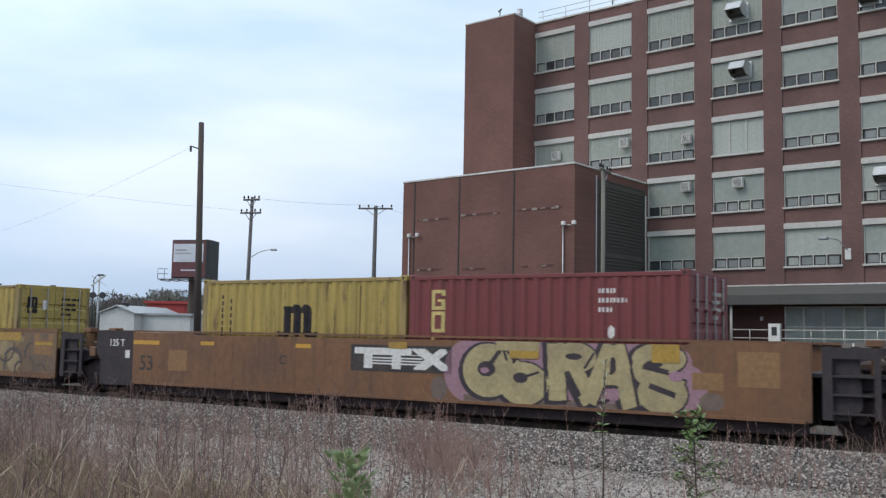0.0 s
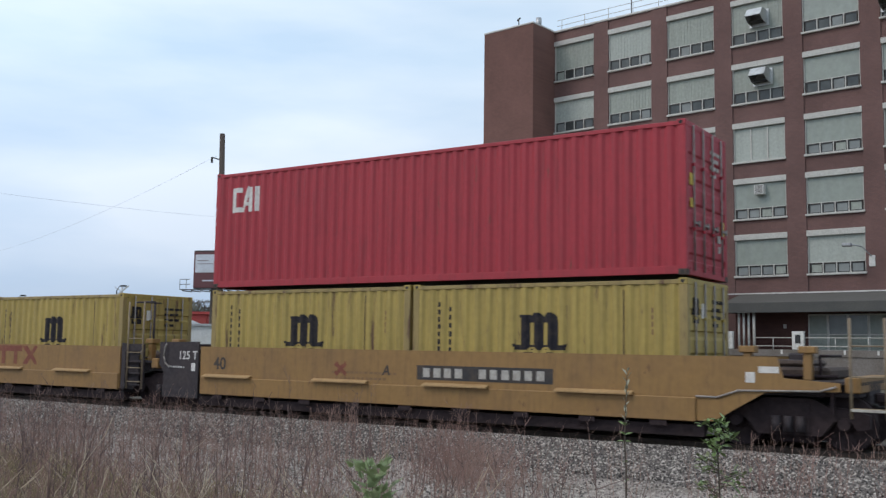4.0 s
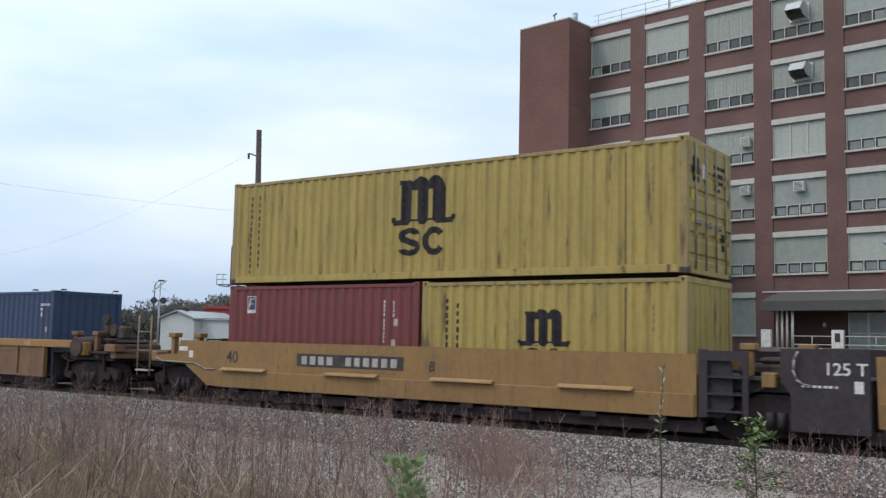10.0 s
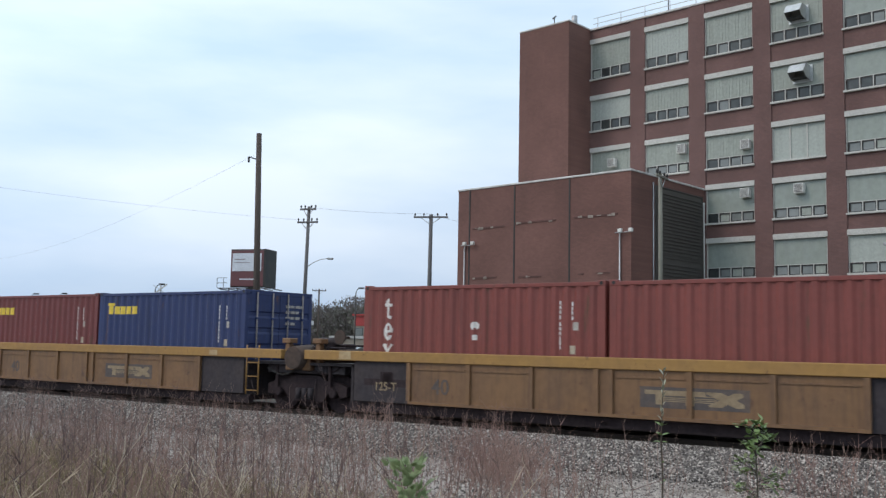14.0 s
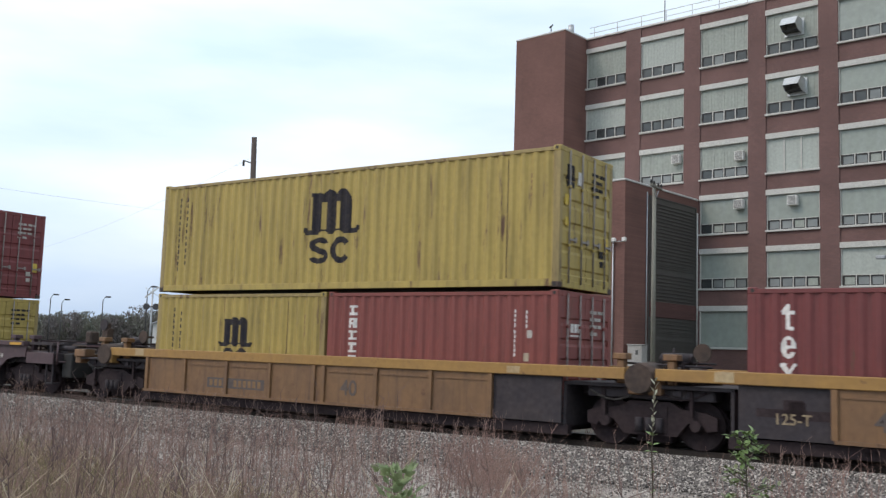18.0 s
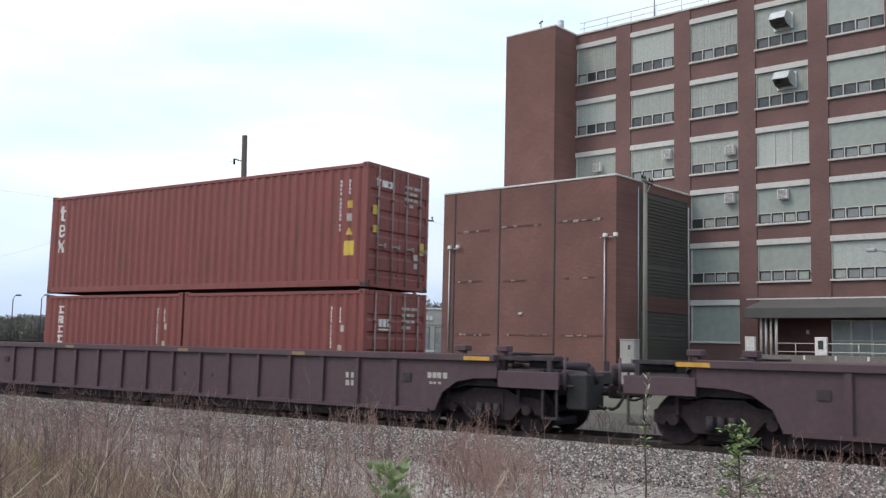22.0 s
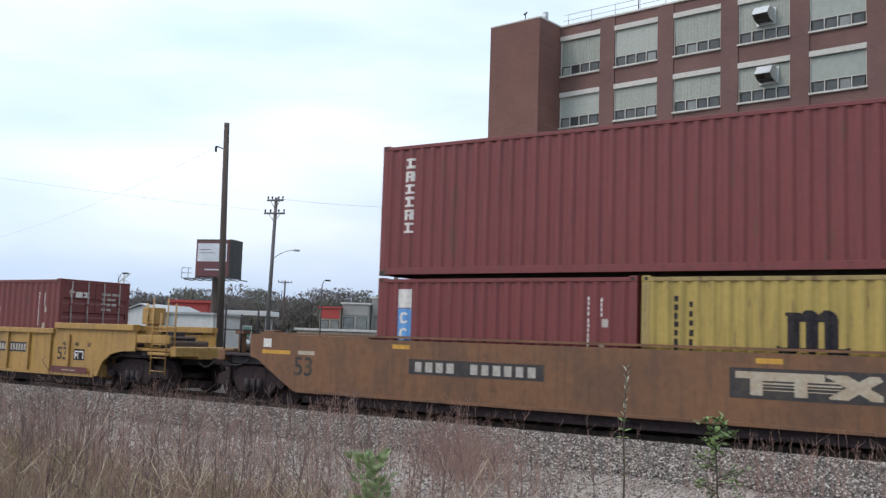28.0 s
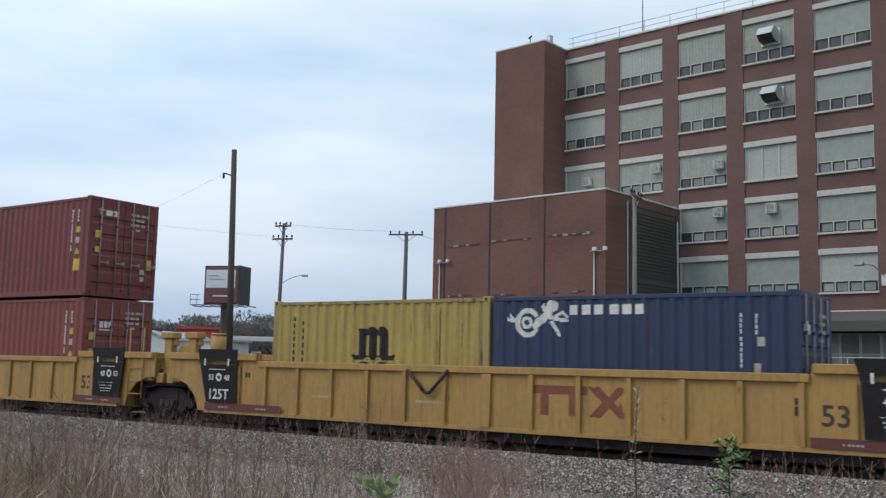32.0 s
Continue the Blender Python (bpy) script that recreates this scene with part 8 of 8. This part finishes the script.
# older graffiti on the second car
side_marks(car2, "graffito_wash", [("rect", 0.75, 0.46, 6.6, 1.56), ("oval", 0.8, 1.0, 0.3, 0.5), ("oval", 6.6, 1.0, 0.35, 0.5)], OLIVE, 0.5, 7.0, 0.44, 1.58, -SIDE - 0.004, 0.04)
side_marks(car2, "graffito_brown", [("rect", 6.75, 0.46, 8.2, 1.58), ("oval", 6.8, 0.9, 0.5, 0.42)], MAUVE_WARM, 6.2, 8.2, 0.44, 1.58, -SIDE - 0.0045, 0.04)
for x0, x1, z0, z1 in ((2.35, 2.95, 1.30, 1.56), (4.45, 6.60, 1.35, 1.58)):
    side_marks(car2, "paint_block", [("rect", x0, z0, x1, z1)], GOLD, x0, x1, z0, z1, -SIDE - 0.006, 0.1)
side_marks(car2, "paint_block", [("rect", 7.25, 0.98, 8.05, 1.55), ("cut", 7.45, 1.38, 7.85, 1.56)], PATCH, 7.2, 8.1, 0.96, 1.57, -SIDE - 0.006, 0.02)
side_marks(car2, "paint_block", [("rect", 7.25, 1.24, 8.05, 1.32)], GOLD, 7.25, 8.05, 1.24, 1.32, -SIDE - 0.010, 0.1)
side_marks(car2, "graffito_letters", [("oval", 1.25, 1.15, 0.32, 0.30), ("oval", 1.75, 0.78, 0.26, 0.26), ("oval", 2.05, 1.20, 0.22, 0.32), ("oval", 3.72, 1.0, 0.50, 0.46), ("oval", 4.75, 0.86, 0.24, 0.36), ("oval", 5.35, 0.82, 0.36, 0.30), ("oval", 5.95, 1.12, 0.34, 0.22), ("oval", 6.35, 0.74, 0.30, 0.26)], OLIVE_PALE, 0.8, 6.8, 0.46, 1.56, -SIDE - 0.008, 0.022)
side_marks(car2, "graffito_smear", [("line", 3.02, 0.46, 3.02, 1.56, 0.26), ("oval", 3.02, 1.45, 0.34, 0.14), ("oval", 5.05, 1.12, 0.22, 0.14), ("oval", 4.2, 1.1, 0.10, 0.30), ("oval", 4.2, 0.82, 0.20, 0.06)], MAUVE, 2.6, 5.4, 0.46, 1.57, -SIDE - 0.010, 0.022)
side_marks(car2, "graffito_strokes", [("arc", 1.25, 1.12, 0.36, 0.04, 60, 230), ("arc", 1.80, 0.86, 0.34, 0.04, 250, 420), ("line", 2.30, 0.6, 2.38, 1.5, 0.05), ("line", 4.56, 0.62, 4.52, 1.52, 0.09), ("line", 4.50, 1.45, 4.72, 1.52, 0.05), ("arc", 5.0, 0.86, 0.34, 0.04, 250, 430), ("arc", 5.40, 0.92, 0.30, 0.05, 60, 250), ("line", 5.25, 0.60, 5.22, 1.0, 0.04), ("arc", 5.95, 1.16, 0.40, 0.06, 190, 380),
           ("line", 5.92, 0.50, 5.98, 0.96, 0.07), ("arc", 6.30, 0.70, 0.42, 0.10, 10, 150), ("arc", 6.62, 0.55, 0.20, 0.08, 60, 260), ("arc", 7.15, 1.0, 0.30, 0.07, 100, 210), ("arc", 7.55, 0.46, 0.26, 0.07, 20, 160), ("arc", 6.95, 0.62, 0.30, 0.08, 300, 430)], SMOKE, 0.8, 7.9, 0.46, 1.56, -SIDE - 0.012, 0.016)
side_marks(car2, "graffito_thin", [("arc", 3.72, 1.0, 0.55, 0.03, 20, 260), ("line", 3.72, 0.55, 3.72, 1.5, 0.025), ("line", 3.25, 1.0, 4.2, 1.0, 0.025), ("line", 4.62, 0.6, 4.66, 1.5, 0.03)] + bar_marks(-0.55, 0.72, 5, 0.13, 0.18, 0.03, False, 7) + [("line", 0.6, 1.3, 0.66, 1.55, 0.04), ("line", 0.72, 1.3, 0.78, 1.55, 0.04)], PALE_INK, -0.6, 5.3, 0.42, 1.58, -SIDE - 0.014, 0.016)
lettering("STEPDAD", 0.27, PALE_INK, car2, 1.2, -SIDE - 0.018, 0.46)
for b in bar_marks(-5.05, 0.98, 4, 0.17, 0.20, 0.09, False, 3) + bar_marks(-3.75, 0.98, 6, 0.17, 0.20, 0.09, False, 5):
    side_marks(car2, "number_bar", [b], PALE_INK, *b[1::2], *b[2::2], -SIDE - 0.006, 0.1)
lettering("B", 0.30, BLACK_INK, car2, -1.6, -SIDE - 0.006, 0.98)
lettering("53", 0.45, BLACK_INK, car2, -8.0, -SIDE - 0.006, 0.85)
reflectors(car2, (-8.6, -6.4, -3.2, -0.3), 1.42)
# tan set
for car, letter in ((car3, "A"), (car4, "E"), (car5, "D"), (car6, "C"), (car7, "B")):
    lettering("40", 0.42, BLACK_INK, car, -5.75 if car is not car7 else -5.9, -SIDE - 0.004, 1.02)
    lettering(letter, 0.30, BLACK_INK, car, {"A": -0.6, "B": 0.4}.get(letter, -2.55), -SIDE - 0.004, 1.02, 0.15)
    side_marks(car, "small_writing", bar_marks(-2.0, 1.02, 14, 0.10, 0.06, 0.03, False, 5) + bar_marks(-1.9, 0.90, 12, 0.09, 0.045, 0.03, False, 6), FAINT, -2.1, 0.1, 0.88, 1.1, -SIDE - 0.004, 0.025)
    if car is not car7:
        lettering("125 T", 0.29, WHITE_INK, car, -7.04, -SIDE + 0.014, 1.24)
        side_marks(car, "sticker", [("rect", -6.56, 0.95, -6.42, 1.15)], WHITE_INK, -6.56, -6.42, 0.95, 1.15, -SIDE + 0.014, 0.1)
        side_marks(car, "small_writing", bar_marks(-7.4, 1.02, 7, 0.06, 0.035, 0.03, False, 5), WHITE_INK, -7.4, -6.7, 1.0, 1.06, -SIDE + 0.014, 0.02)
    if letter in "EDC":
        long_mark(car, 0.78, 2.70, 0.97, 1.50, RED_INK)
    elif car is not car7:
        side_marks(car, "faded_mark", [("line", -1.9, 1.0, -1.6, 1.25, 0.1), ("line", -1.9, 1.25, -1.6, 1.0, 0.1)], RED_INK, -2.0, 1.6, 0.9, 1.35, -SIDE - 0.004)
part("bent_sill_edge", rods(((2.45, -SIDE - 0.045, 0.845), (2.66, -SIDE - 0.045, 0.80), 0.018), ((2.66, -SIDE - 0.045, 0.80), (3.08, -SIDE - 0.045, 0.50), 0.022), ((3.08, -SIDE - 0.045, 0.50), (3.50, -SIDE - 0.045, 0.83), 0.022), sides=6), SOOT, car6, "sill edge bent down in a V")
number_panel(car3, 0.31, 3.5, 0.95, 1.25), number_panel(car7, -3.47, -0.27, 1.0, 1.30)
RAIL_TAN = material("guard_rail_tan", (0.23, 0.175, 0.11), 0.7, amount=0.6, dirt=(0.12, 0.09, 0.07), scale=4)
HOSE_PALE = material("hose_dusty", (0.30, 0.27, 0.24), 0.8, amount=0.5, dirt=(0.12, 0.10, 0.09), scale=5)


def guard(car, xs, z0, z1, rungs, y=-SIDE - 0.03):
    """Two upright posts with rungs between them at a car's end."""
    for x in xs:
        part("guard_post", rods(((x, y, z0), (x, y, z1), 0.024), sides=6), RAIL_TAN, car)
    for z in rungs:
        part("rung", rods(((xs[0], y, z), (xs[1], y, z), 0.016), sides=6), RAIL_TAN, car)


for car in (car4, car6):
    guard(car, (6.66, 7.25), 0.44, 2.70, (0.62, 0.98, 1.38, 1.74))
    part("guard_bar", rods(((6.28, -0.9, 2.72), (7.0, -0.9, 2.72), 0.03), ((7.0, -0.9, 1.17), (7.0, -0.9, 2.72), 0.03), sides=6), SOOT, car)
    part("guard_bar", rods(((7.25, -SIDE - 0.03, 2.68), (7.25, -0.9, 2.68), 0.02), sides=6), SOOT, car)
for car in (car3, car4, car5, car6):
    bend = [(-7.44, 1.62), (-7.50, 1.48), (-7.52, 1.30), (-7.46, 1.14), (-7.36, 1.07), (-7.24, 1.05)]
    part("brake_hose", rods(*[((a[0], -SIDE - 0.04, a[1]), (b[0], -SIDE - 0.04, b[1]), 0.02) for a, b in zip(bend, bend[1:])], sides=6), HOSE_PALE, car, "dusty grey air hose")
for car, s in ((car7, -1), (car3, 1)):
    guard(car, (s * 9.40, s * 8.87), 0.58, 2.2, (0.74, 1.25, 1.75))
    part("end_step", boxes((min(s * 8.87, s * 9.40), max(s * 8.87, s * 9.40), -SIDE - 0.10, -SIDE + 0.12, 0.70, 0.74)), PALE_INK, car)
    for x0, x1, z0, z1 in ((7.39, 7.73, 1.28, 1.39), (7.17, 7.33, 1.11, 1.29)):
        side_marks(car, "sticker", [("rect", min(s * x0, s * x1), z0, max(s * x0, s * x1), z1)], WHITE_INK, min(s * x0, s * x1), max(s * x0, s * x1), z0, z1, -SIDE - 0.004, 0.1)
    line = [(8.64, 1.08), (8.38, 1.0), (7.05, 0.97), (6.68, 0.84), (6.3, 0.845)]
    part("edge_pipe", rods(*[((s * a[0], -SIDE - 0.02, a[1]), (s * b[0], -SIDE - 0.02, b[1]), 0.020) for a, b in zip(line, line[1:])], sides=6), HOSE_PALE, car, "pale dusty pipe along the side's edge")
for car, s in ((car8, 1), (car12, -1)):
    stand = part("brake_stand", boxes((s * 8.55 - 0.05, s * 8.55 + 0.05, -1.0, -0.9, 1.17, 2.15), (s * 8.55 - 0.12, s * 8.55 + 0.12, -1.08, -0.86, 1.7, 2.0), bevel=0.015), RUSTY, car, "rusty hand-brake stand")
    part("brake_wheel", rods(((s * 8.55, -1.12, 2.10), (s * 8.55, -1.08, 2.10), 0.16), sides=16), SOOT, stand)
    part("end_box", boxes((min(s * 8.95, s * 9.45), max(s * 8.95, s * 9.45), -1.40, -1.05, 1.17, 1.38), bevel=0.02), CAR_OCHRE, car)
    part("end_walkway", boxes((min(s * 8.9, s * 9.5), max(s * 8.9, s * 9.5), -1.38, -0.6, 1.50, 1.54)), SOOT, car)
    part("reservoir", boxes((min(s * 9.15, s * 9.42), max(s * 9.15, s * 9.42), -1.1, -0.8, 1.54, 1.9), bevel=0.04), RUSTY, car)
# ochre set
for car in (car9, car10, car11):
    long_mark(car, 0.76, 2.80, 0.58, 0.96, FADED, SMOKE)
    lettering("40", 0.46, SMOKE, car, -4.0, -SIDE - 0.006, 0.60)
for car in (car8, car12):
    number_panel(car, -3.75, -1.73, 0.57, 0.82, FADED if car is car8 else FAINT, SMOKE)
    lettering("40", 0.50, SMOKE, car, 0.68, -SIDE - 0.006, 0.60)
for car in (car8, car9, car10, car11):
    lettering("125-T", 0.26, FADED, car, -5.6, -SIDE + 0.022, 0.62)
    patches(car, 9, 4, -5.9, -4.9, 0.5, 1.2, STEEL, -SIDE + 0.024)
for car in (car8, car9, car10, car11, car12):
    side_marks(car, "chord_patch", [("rect", -6.6, 1.28, -6.25, 1.46), ("rect", 5.1, 1.30, 5.4, 1.42)], CHORD_PALE, -6.7, 5.6, 1.28, 1.46, -1.474, 0.05)
    for x0, x1 in zip((-4.5, -2.95, 0.28, 1.82, 3.3), (-3.15, -1.65, 1.62, 3.1, 4.6)):
        part("stiffener", boxes((x0, x1, -SIDE - 0.018, -SIDE + 0.004, 1.10, 1.13)), CAR_OCHRE, car)
# brown cars
for car in (car13, car14, car15):
    for x in (-10.1, -4.6, 0.2, 4.2, 9.0):
        end = abs(x) > 8
        side_marks(car, "reflector", [("rect", x, 1.43, x + (0.62 if end else 0.4), 1.51)], AMBER if end else DULL_AMBER, x, x + (0.62 if end else 0.4), 1.43, 1.51, -1.504, 0.1)
    side_marks(car, "small_writing", bar_marks(5.8, 0.95, 2, 0.1, 0.12, 0.04, False, 4) + bar_marks(5.8, 0.78, 2, 0.1, 0.12, 0.04, False, 5) + bar_marks(8.05, 1.02, 4, 0.1, 0.14, 0.03, False, 5) + bar_marks(8.1, 0.9, 3, 0.08, 0.05, 0.03, False, 5), PALE_INK, 5.7, 8.6, 0.76, 1.2, -SIDE - 0.004, 0.025)
    side_marks(car, "faded_mark", bar_marks(0.4, 0.8, 4, 0.10, 0.11, 0.4, False, 5), SOOT, 0.3, 2.6, 0.78, 1.0, -SIDE - 0.004, 0.03)
    for x in (-7.7, 7.4):
        part("hand_hold", boxes((x, x + 0.22, -SIDE - 0.03, -SIDE + 0.005, 0.95, 1.12)), SOOT, car)
# single smooth car
lettering("53", 0.60, BLACK_INK, car16, -8.3, -SIDE - 0.006, 0.73)
number_panel(car16, -5.05, -1.84, 0.90, 1.22), long_mark(car16, 1.75, 4.30, 0.82, 1.34, GREY_INK, BLACK_INK)
reflectors(car16, (-5.5, 2.2), 1.42)
side_marks(car16, "reflector", [("rect", -9.3, 1.19, -8.42, 1.28)], AMBER, -9.3, -8.42, 1.19, 1.28, -SIDE - 0.004, 0.1)
side_marks(car16, "faded_strip", [("rect", -8.18, 1.20, -7.68, 1.29)], GREY_INK, -8.18, -7.68, 1.20, 1.29, -SIDE - 0.004, 0.1)
side_marks(car16, "sticker", [("rect", -9.27, 1.34, -9.02, 1.54)], WHITE_INK, -9.27, -9.02, 1.34, 1.54, -SIDE - 0.004, 0.1)
# yellow set
for car in (car17, car18, car19):
    for s, free in ((-1, car is car19), (1, car is car17)):
        x0, x1 = (-8.36, -6.98) if s < 0 else (6.98, 8.34)
        if not free:
            lean = 0.22 if s < 0 else 0.0
            body = [(x0 + 0.16 + lean, 0.58), (x1 + (0.05 if s < 0 else -0.10), 0.58), (x1 + 0.02, 1.50), (x0 + 0.12, 1.50)]
            panel = part("black_panel", slab(bmesh.new(), body, -1.520, -1.502), PANEL_BLACK, car, "black lettered end panel")
            part("panel_cap", slab(bmesh.new(), [(x0 + 0.10, 1.60), (x1, 1.60), (x1 + 0.02, 1.87), (x0 + 0.02, 1.87)], -1.522, -1.502), PANEL_BLACK, car)
            for e, f in ((x0 + 0.11, x0 + 0.26), (x1 - 0.24, x1 + 0.01)):
                part("panel_leg", slab(bmesh.new(), [(e, 1.505), (f, 1.505), (f, 1.595), (e, 1.595)], -1.520, -1.502), PANEL_BLACK, car)
            for e in (x0 + 0.27, x1 - 0.29):
                part("white_tick", slab(bmesh.new(), [(e, 1.47), (e + 0.05, 1.47), (e + 0.05, 1.64), (e, 1.64)], -1.527, -1.523), WHITE_INK, car)
            side_marks(car, "small_writing", bar_marks(x0 + 0.45, 1.37, 8, 0.055, 0.022, 0.018, False, 5) + [("arc", x0 + 0.80, 1.19, 0.075, 0.05, 0, 360)] + ([] if s < 0 else [s2 for k in range(4) for s2 in bar_marks(x0 + 0.40 + 0.03 * k, 0.93 - 0.075 * k, 9 - k, 0.05, 0.022, 0.02, False, 7 + k)]), WHITE_INK, x0, x1, 0.6, 1.45, -1.524, 0.012)
            lettering("53" if s < 0 else "48", 0.19, WHITE_INK, car, x0 + 0.44, -1.523, 1.12), lettering("48" if s < 0 else "53", 0.19, WHITE_INK, car, x0 + 0.98, -1.523, 1.12)
            if s < 0:
                lettering("125T", 0.34, WHITE_INK, car, x0 + 0.44, -1.523, 0.67)
        xa, xb = (-8.05, -5.5) if s < 0 else (6.30, 7.90 if free else 8.28)
        side_marks(car, "edge_strip", [("rect", xa, 0.40, xb, 0.57)], RED_STRIP, xa, xb, 0.40, 0.57, -SIDE - 0.078, 0.1)
        side_marks(car, "small_writing", bar_marks(xa + 0.5, 0.46, 5, 0.05, 0.04, 0.02, False, 4) + bar_marks(xb - 0.8, 0.46, 5, 0.05, 0.04, 0.02, False, 4), GREY_INK, xa, xb, 0.44, 0.53, -SIDE - 0.082, 0.02)
    lettering("53", 0.49, BLACK_INK, car, 6.45, -SIDE - 0.006, 0.76)
    side_marks(car, "small_writing", bar_marks(6.05, 1.08, 2, 0.07, 0.11, 0.03, False, 4) + [("rect", 6.05, 1.03, 6.22, 1.05)] + bar_marks(6.05, 0.90, 2, 0.07, 0.11, 0.03, False, 5) + bar_marks(-6.75, 1.2, 2, 0.07, 0.11, 0.03, False, 4), BLACK_INK, -6.8, 7.0, 0.88, 1.34, -SIDE - 0.004, 0.02)
    side_marks(car, "small_writing", bar_marks(-1.7, 0.82, 8, 0.06, 0.05, 0.03, False, 5) + bar_marks(-4.6, 0.8, 6, 0.06, 0.06, 0.03, False, 6), GREY_INK, -4.7, -0.9, 0.78, 0.9, -SIDE - 0.004, 0.03)
long_mark(car18, 1.05, 3.0, 0.70, 1.27, RED_INK), number_panel(car17, 3.46, 5.07, 0.90, 1.18)
side_marks(car17, "faded_mark", [("line", -1.75, 0.92, -1.3, 1.15, 0.08), ("line", -1.75, 1.15, -1.3, 0.92, 0.08)], RED_INK, -1.8, -1.2, 0.9, 1.2, -SIDE - 0.004)
part("hanging_strap", rods(((-1.89, -SIDE - 0.09, 1.5), (-1.42, -SIDE - 0.09, 1.03), 0.035), ((-1.42, -SIDE - 0.09, 1.03), (-1.30, -SIDE - 0.09, 1.03), 0.035), ((-1.30, -SIDE - 0.09, 1.03), (-0.85, -SIDE - 0.09, 1.51), 0.035), sides=6), SOOT, car18, "dark strap hanging in a V")
side_marks(car17, "sticker", [("rect", 7.21, 0.76, 7.67, 1.06)], PANEL_BLACK, 7.21, 7.67, 0.76, 1.06, -SIDE - 0.004, 0.1)
side_marks(car17, "sticker_print", [("rect", 7.25, 0.98, 7.63, 1.01), ("rect", 7.25, 0.80, 7.28, 1.0), ("rect", 7.39, 0.80, 7.42, 0.96), ("rect", 7.60, 0.80, 7.63, 1.0), ("rect", 7.29, 0.86, 7.37, 0.93)], WHITE_INK, 7.21, 7.67, 0.76, 1.06, -SIDE - 0.008, 0.012)
for text, x in (("45", 6.70), ("48", 7.23), ("53", 7.77)):
    lettering(text, 0.16, BLACK_INK, car17, x, -SIDE - 0.006, 1.14)
ladder(car17, 10.36, CAR_YELLOW, w=0.56, z0=0.5, z1=2.47), ladder(car18, 8.52, CAR_YELLOW, w=0.55, z0=0.58, z1=2.4, y=-SIDE - 0.05), ladder(car19, 8.52, CAR_YELLOW, w=0.55, z0=0.58, z1=2.4, y=-SIDE - 0.05)
for car in (car9, car10, car11):
    ladder(car, 6.45, CHORD, y=-SIDE - 0.02)


# ---- motions, keyed last ----
def rolled(u, t):
    """How far the thing that starts at u along the track has rolled at t seconds."""
    far = np.interp(t, *zip(*ROLLED))
    return far + (np.interp(t, *zip(*SLACK)) if u < -303 else 0.0)


def motions():
    for thing, u, z in MOVING:
        times = [t for t, _ in ROLLED] + ([29.5] if u < -303 else [])
        walk(thing, [(t, on_track(u + rolled(u, t), 0, z)) for t in sorted(times)])
    # the wheels turn as they roll past; beyond the stretch in view they rest
    for u, sets in WHEELS:
        times = [k / 30 for k in range(961) if -46 < u + rolled(u, k / 30) < 24]
        if not times:
            continue
        rows = [(t, math.degrees(rolled(u, t) / 0.457)) for t in times]
        rows = [(0, rows[0][1])] * (times[0] > 0.02) + rows + [(32, rows[-1][1])] * (times[-1] < 31.98)
        for ob in sets:
            p = ob.location.copy()
            walk(ob, [(t, pose(p.x, p.y, p.z, 0, a, 0)) for t, a in rows])


motions()
